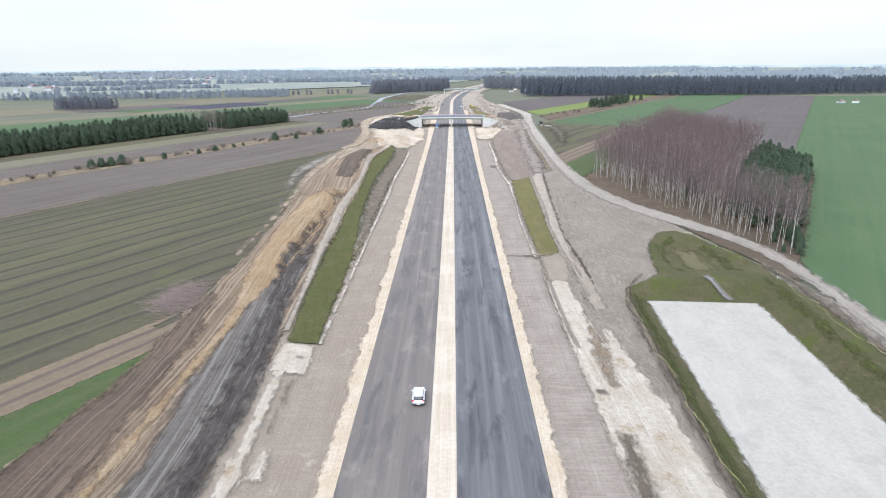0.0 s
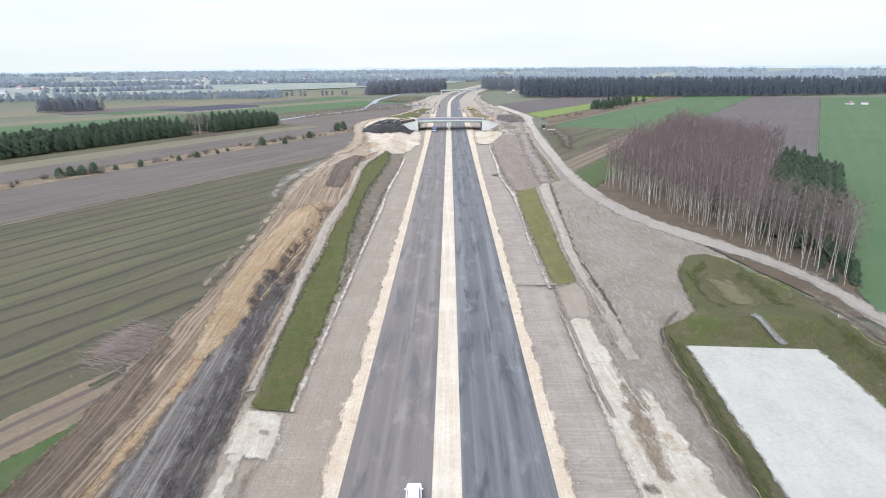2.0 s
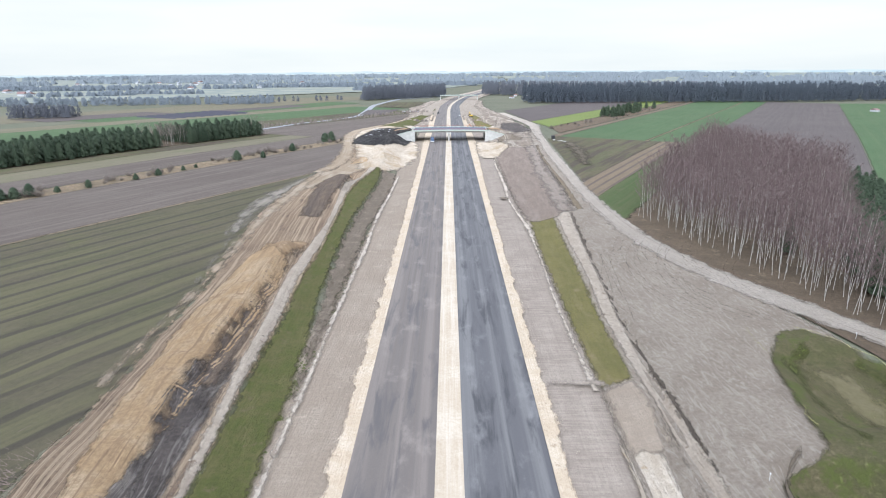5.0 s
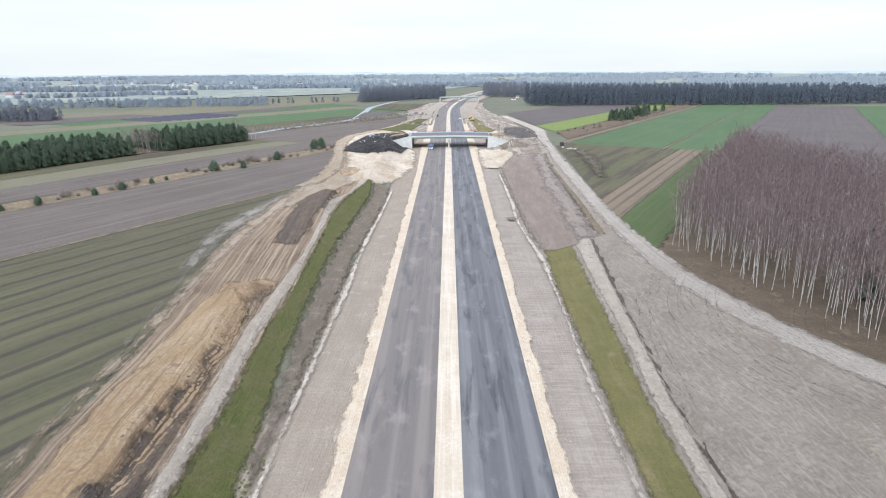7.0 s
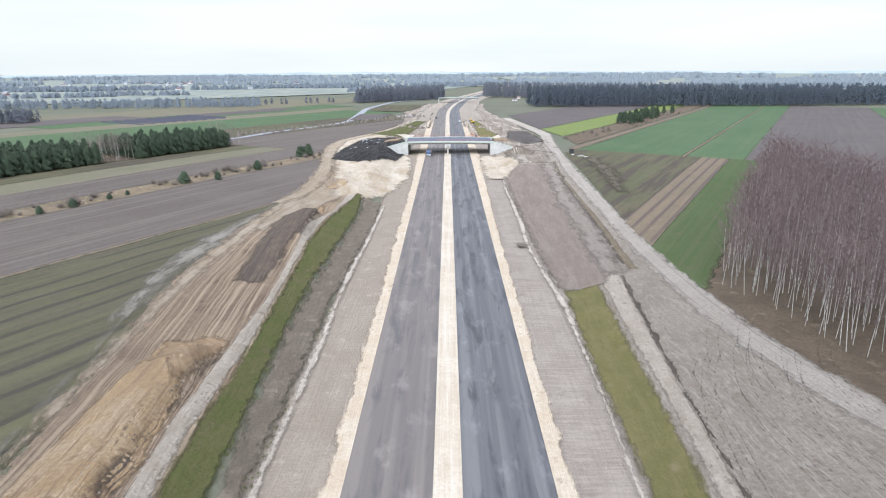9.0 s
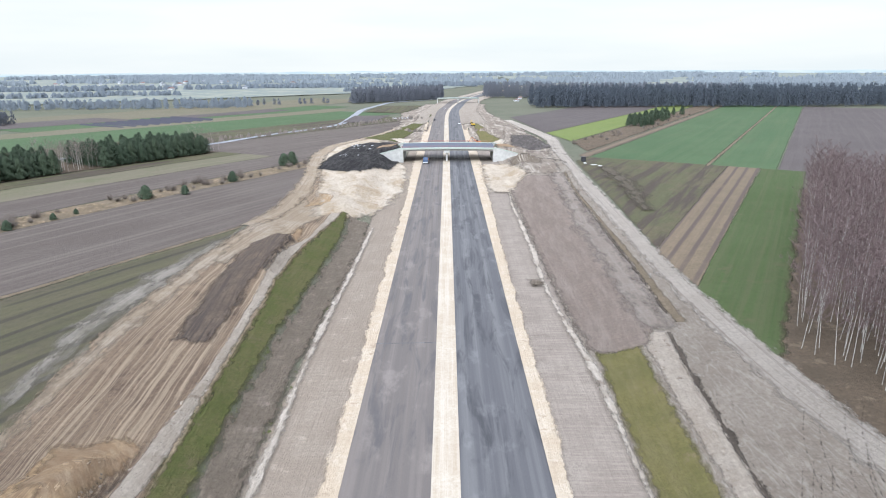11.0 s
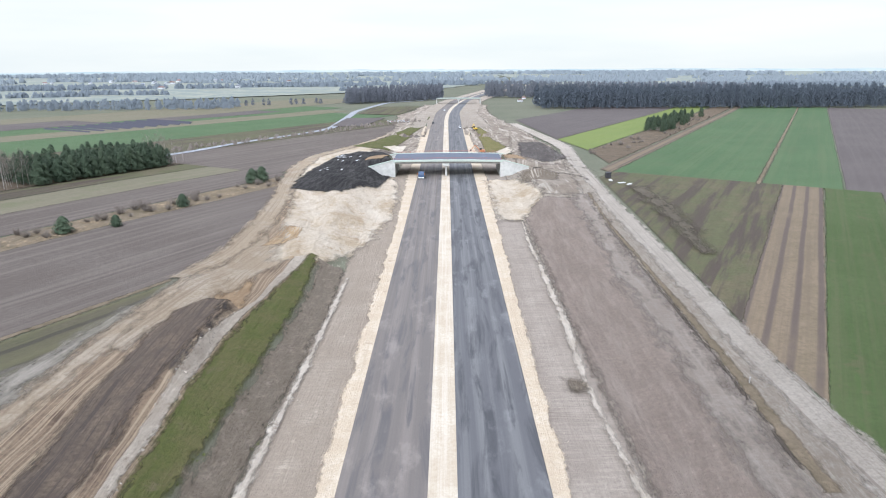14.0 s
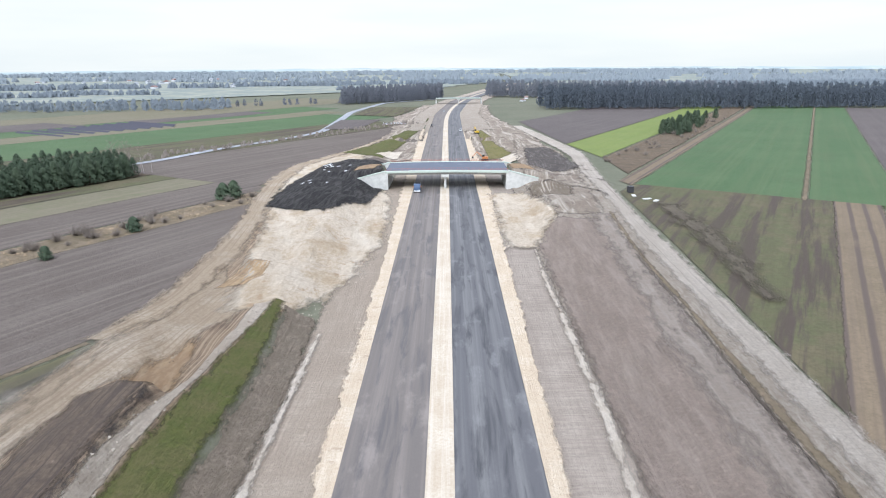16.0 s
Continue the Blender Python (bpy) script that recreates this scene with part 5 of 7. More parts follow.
# ---- helpers for things ----
def part(name, bm, material, parent=None, label="", smooth=False):
    """Links a bmesh as one mesh object under a thing or a part."""
    me = bpy.data.meshes.new(name)
    bm.to_mesh(me)
    bm.free()
    me.materials.append(material)
    if smooth:
        me.polygons.foreach_set("use_smooth", np.ones(len(me.polygons), bool))
    ob = new(name, me)
    if parent:
        ob.parent = parent
    if label:
        ob["label"] = label
    return ob


def thing(name, label, category, m=None, group="", kind=""):
    ob = new(name)
    if m is not None:
        ob.matrix_basis = m
    return tagged(ob, label, category, group, kind)


def raw(name, verts, faces, material, parent=None, smooth=False):
    me = bpy.data.meshes.new(name)
    me.from_pydata([tuple(v) for v in verts], [], faces)
    me.materials.append(material)
    if smooth:
        me.polygons.foreach_set("use_smooth", np.ones(len(me.polygons), bool))
    ob = new(name, me)
    if parent:
        ob.parent = parent
    return ob


def box(bm, x0, x1, y0, y1, z0, z1, bevel=0.0):
    r = bmesh.ops.create_cube(bm, size=1.0, matrix=Matrix.Translation(((x0 + x1) / 2, (y0 + y1) / 2, (z0 + z1) / 2)) @ Matrix.Diagonal((x1 - x0, y1 - y0, z1 - z0, 1)))
    if bevel:
        es = list({e for v in r["verts"] for e in v.link_edges})
        bmesh.ops.bevel(bm, geom=es, offset=bevel, segments=2, affect='EDGES')
    return bm


def prism(bm, outline, y0, y1):
    """A solid from an outline in x, z, drawn out from y0 to y1."""
    a = [bm.verts.new((x, y0, z)) for x, z in outline]
    b = [bm.verts.new((x, y1, z)) for x, z in outline]
    n = len(a)
    bm.faces.new(a)
    bm.faces.new(b[::-1])
    for i in range(n):
        bm.faces.new((a[i], b[i], b[(i + 1) % n], a[(i + 1) % n]))
    bmesh.ops.recalc_face_normals(bm, faces=bm.faces)
    return bm


def rod(bm, p, q, r0, r1=None, n=6):
    p, q = Vector(p), Vector(q)
    r1 = r0 if r1 is None else r1
    m = (q - p).to_track_quat('Z', 'Y').to_matrix()
    a = [bm.verts.new(p + m @ Vector((r0 * math.cos(2 * math.pi * i / n), r0 * math.sin(2 * math.pi * i / n), 0))) for i in range(n)]
    b = [bm.verts.new(q + m @ Vector((r1 * math.cos(2 * math.pi * i / n), r1 * math.sin(2 * math.pi * i / n), 0))) for i in range(n)]
    for i in range(n):
        bm.faces.new((a[i], a[(i + 1) % n], b[(i + 1) % n], b[i]))
    bm.faces.new(a[::-1])
    bm.faces.new(b)
    return bm


def zat(x, y):
    return float(height(np.array([float(x)]), np.array([float(y)]))[0])


# ---- the bridge ----
def build_bridge(name, label, x0, x1, y0, y1, top, mid, full=True):
    br = thing(name, label, "bridge", pose(0, 0, 0))
    half = (x0 + x1) / 2
    xs = np.linspace(x0 - 1, x1 + 1, 25)
    camber = lambda x: top + 0.35 * (1 - ((x - half) / (x1 - half + 1)) ** 2)
    out = [(x, camber(x)) for x in xs] + [(x, camber(x) - 0.35) for x in xs[::-1]]
    part("deck", prism(bmesh.new(), out, y0 + 0.9, y1 - 0.9), M["asphalt_new"], br, "blue grey asphalt deck")
    for ya, yb in ((y0, y0 + 1.1), (y1 - 1.1, y1)):
        out = [(x, camber(x) + 0.18) for x in xs] + [(x, camber(x) - 0.62) for x in xs[::-1]]
        part("edge_beam", prism(bmesh.new(), out, ya, yb), M["concrete_green"], br, "pale green grey concrete edge beam")
    n = 8 if full else 4
    for k in range(n):
        y = y0 + 0.8 + (y1 - y0 - 2.4) * k / (n - 1)
        out = [(x, camber(x) - 0.36) for x in xs] + [(x, camber(x) - 1.55) for x in xs[::-1]]
        part("girder", prism(bmesh.new(), out, y, y + 0.8), M["concrete_dark"], br)
    for xa, xb in ((x0 - 1.2, x0), (x1, x1 + 1.2)):
        part("abutment", box(bmesh.new(), xa, xb, y0 + 0.6, y1 - 0.6, -1.0, top - 1.4, 0.05), M["concrete"], br, "pale concrete abutment wall")
    for ya in ((y0 + 0.05, y1 - 0.75) if full else ()):
        for s, xa in ((-1, x0), (1, x1)):
            out = [(xa, -1.2), (xa, top + 0.05), (xa + s * 1.2, top + 0.05), (xa + s * 12.6, 4.35), (xa + s * 12.9, 3.4), (xa + s * 5.2, -0.4), (xa + s * 4.5, -1.2)]
            part("wing_wall", prism(bmesh.new(), out, ya, ya + 0.7), M["concrete"], br, "sloping pale concrete wing wall")
            cap = [(xa + s * 0.6, top + 0.08), (xa + s * 0.6, top + 0.4), (xa + s * 1.3, top + 0.35), (xa + s * 12.9, 4.66), (xa + s * 12.9, 4.30), (xa + s * 1.2, top + 0.05)]
            part("coping", prism(bmesh.new(), cap, ya - 0.15, ya + 0.95), M["concrete_green"], br)
    n = 4 if full else 2
    for k in range(n):
        y = y0 + 1.6 + (y1 - y0 - 3.2) * k / (n - 1)
        part("column", rod(bmesh.new(), (mid, y, -0.6), (mid, y, top - 2.2), 0.5, 0.5, 14), M["concrete"], br, smooth=False)
    bm = box(bmesh.new(), mid - 1.5, mid + 1.5, y0 + 0.15, y1 - 0.15, top - 2.3, top - 1.2, 0.12)
    part("pier_cap", bm, M["concrete"], br, "concrete pier cap")
    if full:
        for y, tone in ((y0 + 0.35, "rail"), (y1 - 0.35, "rail")):
            bm = bmesh.new()
            for x in np.arange(x0 - 1, x1 + 1.1, 2.2):
                rod(bm, (x, y, camber(x) + 0.1), (x, y, camber(x) + 1.15), 0.045, 0.045, 5)
            for h in (0.55, 1.12):
                for xa, xb in zip(xs[:-1], xs[1:]):
                    rod(bm, (xa, y, camber(xa) + h), (xb, y, camber(xb) + h), 0.045, 0.045, 5)
            part("railing", bm, M[tone], br, "rust red primed steel railing")
    return br


build_bridge("road_bridge", "concrete road bridge over both new carriageways", -24.0, 23.0, 482, 506, 7.3, -1.2)
far_bridge = build_bridge("far_bridge", "distant concrete road bridge over the carriageways", -26, 28, 1010, 1022, 7.0, 1.0, full=False)
far_bridge.matrix_basis = pose(13, 0, 0)


# ---- trees ----
def birch_mesh(seed, h, twigs):
    """Trunk mesh and crown mesh data of a leafless birch of height h."""
    rnd = random.Random(seed)
    bm = bmesh.new()
    lean = (rnd.uniform(-0.09, 0.09), rnd.uniform(-0.09, 0.09))
    bend = (rnd.uniform(-0.3, 0.3), rnd.uniform(-0.3, 0.3))
    spine = lambda t: Vector((lean[0] * h * t + bend[0] * math.sin(3 * t), lean[1] * h * t + bend[1] * math.sin(3 * t), h * t))
    ts = [0, 0.2, 0.4, 0.6, 0.8, 1.0]
    rs = [0.068, 0.060, 0.050, 0.036, 0.020, 0.008]
    rings = []
    for t, r in zip(ts, rs):
        c = spine(t)
        rings.append([bm.verts.new(c + Vector((r * math.cos(a), r * math.sin(a), 0))) for a in (0, 1.257, 2.513, 3.77, 5.027)])
    for a, b in zip(rings[:-1], rings[1:]):
        for i in range(5):
            bm.faces.new((a[i], a[(i + 1) % 5], b[(i + 1) % 5], b[i]))
    v, f = [], []

    def blade(p, q, w):
        d = (q - p).cross(Vector((rnd.uniform(-1, 1), rnd.uniform(-1, 1), rnd.uniform(-1, 1))))
        d = d.normalized() * w
        k = len(v)
        v.extend((p - d, p + d, q))
        f.append((k, k + 1, k + 2))

    for i in range(15):
        t = 0.30 + 0.67 * (i + rnd.random()) / 15
        a = i * 2.4 + rnd.uniform(-0.5, 0.5)
        length = h * 0.20 * (1.25 - 0.9 * t) * rnd.uniform(0.8, 1.3) + 0.5
        up = rnd.uniform(0.75, 1.5)
        p = spine(t)
        d = Vector((math.cos(a), math.sin(a), up)).normalized()
        q = p + d * length * 1.5
        blade(p, q, 0.05)
        for j in range(twigs):
            s = rnd.uniform(0.15, 1.0)
            b = p.lerp(q, s)
            e = b + (d + Vector((rnd.uniform(-0.9, 0.9), rnd.uniform(-0.9, 0.9), rnd.uniform(-0.3, 0.6)))).normalized() * rnd.uniform(0.5, 1.3)
            blade(b, e, 0.030)
            for k in range(3):
                g = b.lerp(e, rnd.uniform(0.3, 1.0))
                blade(g, g + Vector((rnd.uniform(-0.5, 0.5), rnd.uniform(-0.5, 0.5), rnd.uniform(-0.25, 0.6))), 0.030)
    return bm, v, f


def birch(seed, h, twigs=11, tone="twigs"):
    t = thing("birch", "leafless birch with white trunk and reddish twigs", "tree", group="birches of the grove")
    bm, v, f = birch_mesh(seed, h, twigs)
    part("trunk", bm, M["trunk_white"], t, "white bark", smooth=True)
    raw("crown", v, f, M[tone], t)
    return t


def pine_blades(rnd, h, r, n, low=0.12):
    v, f = [], []
    for i in range(n):
        t = low + (1 - low) * rnd.random() ** 0.8
        a = rnd.uniform(0, 6.283)
        prof = r * (1.04 - t ** 1.6) ** 0.6 * min(1.0, 0.62 + t * 2.2) * (0.9 + 0.14 * math.sin(t * 17 + a * 3)) * rnd.uniform(0.55, 1.12)
        c = Vector((math.cos(a) * prof, math.sin(a) * prof, h * t))
        out = Vector((math.cos(a), math.sin(a), rnd.uniform(-0.1, 0.7)))
        s = rnd.uniform(0.24, 0.48) * (0.7 + 0.3 * h / 10)
        face = Vector((math.cos(a) * 0.7 + rnd.uniform(-0.35, 0.35), math.sin(a) * 0.7 + rnd.uniform(-0.35, 0.35), 0.35 + t)).normalized()
        w = face.cross(Vector((rnd.uniform(-1, 1), rnd.uniform(-1, 1), rnd.uniform(-1, 1)))).normalized() * s * 0.75
        o2 = face.cross(w).normalized() * s
        k = len(v)
        v.extend((c - w - o2 * 0.5, c + w - o2 * 0.5, c + o2))
        f.append((k, k + 1, k + 2))
    return v, f


def pine(seed, h, r, n=900, group="", label="dense dark green young pine", low=0.12):
    rnd = random.Random(seed)
    t = thing("pine", label, "tree", group=group)
    bm = rod(bmesh.new(), (0, 0, -0.2), (0, 0, h * 0.95), 0.13 + 0.006 * h, 0.03, 6)
    part("trunk", bm, M["bark"], t)
    v, f = pine_blades(rnd, h, r, n, low)
    raw("crown", v, f, M["needles"], t)
    return t


def shrub(seed, h, r, n=160, tone="twigs_grey"):
    rnd = random.Random(seed)
    v, f = [], []
    for i in range(n):
        a, e = rnd.uniform(0, 6.283), rnd.uniform(0.15, 1.0)
        p = Vector((math.cos(a), math.sin(a), 0)) * r * 0.15 * rnd.random()
        q = Vector((math.cos(a) * r * e, math.sin(a) * r * e, h * rnd.uniform(0.45, 1.0) * (1.1 - 0.5 * e)))
        d = (q - p).cross(Vector((rnd.uniform(-1, 1), rnd.uniform(-1, 1), 0.3))).normalized() * 0.03
        k = len(v)
        v.extend((p - d, p + d, q))
        f.append((k, k + 1, k + 2))
        for j in range(3):
            b = p.lerp(q, rnd.uniform(0.4, 1))
            g = b + Vector((rnd.uniform(-0.4, 0.4), rnd.uniform(-0.4, 0.4), rnd.uniform(0, 0.5)))
            k = len(v)
            v.extend((b - d * 0.7, b + d * 0.7, g))
            f.append((k, k + 1, k + 2))
    ob = raw("shrub", v, f, M[tone])
    return tagged(ob, "bare grey brown shrub in dry grass", "shrub", "shrubs of the field strip")


def place(ob, x, y, s=1.0, turn=None, dz=0.0):
    ob.matrix_basis = pose(x, y, zat(x, y) + 0.05 + dz, 0, 0, random.uniform(0, 360) if turn is None else turn)
    ob.scale = (s, s, s)
    return ob


def again(ob, x, y, s=1.0, stretch=1.0, dz=0.0):
    c = copy_thing(ob, pose(x, y, zat(x, y) + 0.05 + dz, 0, 0, random.uniform(0, 360)))
    c.scale = (s, s, s * stretch)
    return c


def wall_of(v0, v1, u0, u1, gap, jitter, rnd):
    pts = []
    for u in np.arange(u0, u1, gap):
        for v in np.arange(v0, v1, gap):
            pts.append((u + rnd.uniform(-jitter, jitter), v + rnd.uniform(-jitter, jitter)))
    return pts


rnd = random.Random(11)
spots, pine_spots = [], []
for u, v in wall_of(-77, 1, 172, 400, 2.7, 1.1, rnd):
    k = (v + 77) / 78
    lo, hi = 249 + (166 - 249) * k, 397 + (301 - 397) * k
    if not lo < u < hi:
        continue
    if k > 0.70 and u - lo > 22 - 6 * math.sin(v):
        pine_spots.append((u, v, u - lo))
    elif (rnd.random() > 0.18):
        spots.append((u, v, min(u - lo, (v + 77) * 0.9)))
spots.sort(key=lambda s: s[2])
kinds = [birch(40 + k, 15.5 + 0.8 * k) for k in range(4)]
for i, (u, v, d) in enumerate(spots[:250]):
    x, y = uvpt(u, v)
    s, st = rnd.uniform(0.82, 1.08), rnd.uniform(0.92, 1.08)
    if i < 4:
        place(kinds[i], x, y, s)
    else:
        again(kinds[i % 4], x, y, s, st)
# the grove's inner birches, in one mesh
tv, tf, cv, cf = [], [], [], []
pool = [birch_mesh(70 + k, 16.5, 8) for k in range(5)]
flat = []
for bm, v, f in pool:
    bm.verts.index_update()
    flat.append((np.array([w.co[:] for w in bm.verts]), [[w.index for w in q.verts] for q in bm.faces], np.array([w[:] for w in v]), np.array(f)))
    bm.free()
base_t = base_c = 0
for i, (u, v, d) in enumerate(spots[250:]):
    x, y = uvpt(u, v)
    a, s = rnd.uniform(0, 6.283), rnd.uniform(0.85, 1.08)
    tr, trf, cr, crf = flat[i % 5]
    R = np.array([[math.cos(a), math.sin(a), 0], [-math.sin(a), math.cos(a), 0], [0, 0, 1]]) * s
    o = np.array([x, y, zat(x, y)])
    tv.append(tr @ R + o)
    tf.extend([[k + base_t for k in q] for q in trf])
    cv.append(cr @ R + o)
    cf.append(crf + base_c)
    base_t += len(tr)
    base_c += len(cr)
inner = thing("birch_wood", "dense leafless birch wood with reddish crowns", "wood", kind="stuff")
raw("trunks", np.concatenate(tv), tf, M["trunk_white"], inner)
raw("crowns", np.concatenate(cv), np.concatenate(cf).tolist(), M["twigs"], inner)

def pine_mass(name, label, spots, h, r, n, rnd, low=0.1):
    """Pines that stand too close to tell apart, in one mesh."""
    w = thing(name, label, "wood", kind="stuff")
    pool = [tuple(np.array(q, float) for q in pine_blades(rnd, h * (0.9 + 0.1 * k), r, n, low)) for k in range(4)]
    vs, fs, tv, tf, base = [], [], [], [], 0
    for i, (x, y) in enumerate(spots):
        a, s = rnd.uniform(0, 6.283), rnd.uniform(0.82, 1.12)
        v, f = pool[i % 4]
        z = zat(x, y)
        R = np.array([[math.cos(a), math.sin(a), 0], [-math.sin(a), math.cos(a), 0], [0, 0, 1]]) * s
        vs.append(v @ R + np.array([x, y, z]))
        fs.append(f.astype(int) + base)
        base += len(v)
        k = len(tv)
        tv.extend(((x - 0.15, y, z), (x + 0.15, y + 0.1, z), (x, y, z + h * 0.9)))
        tf.append((k, k + 1, k + 2))
    raw("crowns", np.concatenate(vs), np.concatenate(fs).tolist(), M["needles"], w)
    raw("trunks", tv, tf, M["bark"], w)
    return w


pines = [pine(20 + k, 7.4 + 0.4 * k, 1.9, 1500, "pines of the grove") for k in range(3)]
pine_spots.sort(key=lambda q: min(q[2] - 20, (1 - q[1]) * 0.8))
pine_mass("pine_block", "dense dark green young pine plantation", [uvpt(u, v) for u, v, d in pine_spots[110:]], 7.8, 2.0, 700, rnd)
for i, (u, v, d) in enumerate(pine_spots[:110]):
    x, y = uvpt(u, v)
    s = rnd.uniform(0.85, 1.1)
    if i < 3:
        place(pines[i], x, y, s)
    else:
        again(pines[i % 3], x, y, s)
# stray pines in and beside the birches
for x, y, s in ((87, 149, 0.62), (88.5, 152, 0.7), (89.5, 156, 0.8), (90.5, 160, 0.75), (91, 164, 0.85), (92, 168, 0.9), (86, 160, 0.5), (84, 151, 0.35), (100, 240, 1.2), (84, 215, 1.15)):
    again(pines[0], x, y, s)

# pine belt across the west fields
belt = [pine(50 + k, 8.5 + 0.7 * k, 2.8, 1700, "pines of the belt", "dark green pine of the field belt", 0.05) for k in range(3)]
i, behind = 0, []
for u, v in wall_of(-386, -357, 130, 366, 4.0, 1.3, rnd):
    x, y = uvpt(u, v)
    if 283 < u < 300 or u > 366 - 4 * rnd.random():
        continue
    if i < 3:
        place(belt[i], x, y)
    elif v > -360:
        again(belt[i % 3], x, y, rnd.uniform(0.8, 1.15))
    else:
        behind.append((x, y))
    i += 1
pine_mass("pine_belt", "dense dark green pine belt between fields", behind, 9.5, 2.9, 800, rnd, 0.05)
slim = birch(90, 12.5, 6, "twigs_grey")
slim["group"], slim["label"] = "birches of the belt", "slim leafless birch at the pine belt"
place(slim, *uvpt(292, -360))
for u, v in (wall_of(-384, -357, 284, 301, 4.2, 1.4, rnd) + wall_of(-384, -357, 366, 374, 5.5, 1.4, rnd) + wall_of(-378, -355, 96, 132, 5.2, 1.6, rnd))[:48]:
    again(slim, *uvpt(u, v), rnd.uniform(0.75, 1.05))

# shrubs and small pines on the dry strip
bush = [shrub(30 + k, 2.2 + 0.5 * k, 1.6 + 0.4 * k) for k in range(3)]
places = [(rnd.uniform(120, 358), rnd.uniform(-288, -277)) for k in range(74)]
for i, (u, v) in enumerate(places):
    if i < 3:
        place(bush[i], *uvpt(u, v))
    else:
        again(bush[i % 3], *uvpt(u, v), rnd.uniform(0.5, 1.4))
lone = [pine(60 + k, 4.2 + 0.4 * k, 2.3, 1300, "pines of the field strip", "small bushy dark green pine in dry grass", 0.03) for k in range(2)]
for i, (x, y, s) in enumerate(((-107, 372, 1.15), (-96, 379, 0.75), (-87, 404, 1.0), (-73.5, 447, 1.35), (-76.5, 445, 1.3), (-78, 449, 1.1), (-128, 331, 0.7), (-133, 321, 0.6), (-166, 279, 1.0), (-163, 282, 0.95), (-160, 285, 1.0), (-157, 289, 1.05), (-151, 296, 0.6), (-144, 305, 0.7), (-122, 343, 0.5), (-119, 350, 0.4))):
    if i < 2:
        place(lone[i], x, y, s)
    else:
        again(lone[i % 2], x, y, s)

# copse on the east scrub strip
for i in range(46):
    u, v = rnd.uniform(618, 800), rnd.uniform(-207, -190)
    again(belt[i % 3], *uvpt(u, v), rnd.uniform(0.75, 1.05))
for i in range(46):
    again(bush[i % 3], *uvpt(rnd.uniform(480, 800), rnd.uniform(-205, -183)), rnd.uniform(0.6, 1.2))


# ---- woods and distance ----
def far_wood(name, label, spots, h, r, tone, clumps, rnd, grain=(0.18, 0.42)):
    """Many crowns of small clumps in one mesh."""
    v, f = [], []
    for x, y in spots:
        z = zat(x, y)
        hh = h * rnd.uniform(0.75, 1.12)
        for k in range(clumps):
            t = rnd.uniform(0.1, 1.0)
            a = rnd.uniform(0, 6.283)
            q = r * rnd.uniform(0.2, 1.0) * (1.08 - t ** 2.5) ** 0.5
            c = Vector((x + q * math.cos(a), y + q * math.sin(a), z + hh * t))
            s = r * rnd.uniform(*grain)
            n = len(v)
            o = rnd.uniform(-0.9, 0.9)
            v.extend((c + Vector((s * math.cos(o), s * math.sin(o), -s)), c + Vector((-s * math.cos(o), -s * math.sin(o), -s)), c + Vector((rnd.uniform(-s, s) * 0.5, s * 0.3, s * 1.6))))
            f.append((n, n + 1, n + 2))
    return tagged(raw(name, v, f, M[tone]), label, "wood", kind="stuff")


def band(x0, y0, x1, y1, depth, gap, rnd, thin=1.0):
    n = int(math.hypot(x1 - x0, y1 - y0) / gap)
    out = []
    for i in range(n):
        for k in range(max(1, int(depth / gap))):
            if rnd.random() < thin:
                t = (i + rnd.random()) / n
                out.append((x0 + (x1 - x0) * t + rnd.uniform(-gap, gap) / 2, y0 + (y1 - y0) * t + (k + rnd.random()) * gap))
    return out


def tall_wood(name, label, spots, h, r, tone, rnd, bark="wood_far"):
    w = thing(name, label, "wood", kind="stuff")
    v, f = [], []
    for x, y in spots:
        z = zat(x, y)
        hh = h * rnd.uniform(0.8, 1.1)
        a = rnd.uniform(0, 3.14)
        n = len(v)
        v.extend(((x - 0.3 * math.cos(a), y - 0.3 * math.sin(a), z), (x + 0.3 * math.cos(a), y + 0.3 * math.sin(a), z), (x, y, z + hh)))
        f.append((n, n + 1, n + 2))
    raw("trunks", v, f, M[bark], w)
    c = far_wood("crowns", label, spots, h, r, tone, 120, rnd, (0.10, 0.26))
    for key in ("label", "category", "kind"):
        del c[key]
    c.parent = w
    return w


# these far woods carry painted haze in their crown and trunk tones
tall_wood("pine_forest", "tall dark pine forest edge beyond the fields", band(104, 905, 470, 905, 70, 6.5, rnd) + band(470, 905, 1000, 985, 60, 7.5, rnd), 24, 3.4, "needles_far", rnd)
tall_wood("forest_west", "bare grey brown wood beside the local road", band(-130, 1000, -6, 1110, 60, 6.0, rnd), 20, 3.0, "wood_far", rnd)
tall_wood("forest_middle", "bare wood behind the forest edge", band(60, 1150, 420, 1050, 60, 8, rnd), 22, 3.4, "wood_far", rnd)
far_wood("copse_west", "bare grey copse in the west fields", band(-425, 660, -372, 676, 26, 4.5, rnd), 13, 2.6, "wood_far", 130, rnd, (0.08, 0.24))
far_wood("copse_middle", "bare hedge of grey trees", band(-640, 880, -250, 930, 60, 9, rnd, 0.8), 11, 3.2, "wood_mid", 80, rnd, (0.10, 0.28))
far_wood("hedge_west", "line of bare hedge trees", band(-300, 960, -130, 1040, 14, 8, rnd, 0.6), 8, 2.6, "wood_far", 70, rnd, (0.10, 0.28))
far_wood("shrubs_along_road", "low bare shrubs along the local road", [uvpt(u, -402 + rnd.uniform(-5, 5)) for u in np.arange(380, 640, 3.5)], 2.6, 1.5, "twigs_grey", 14, rnd)
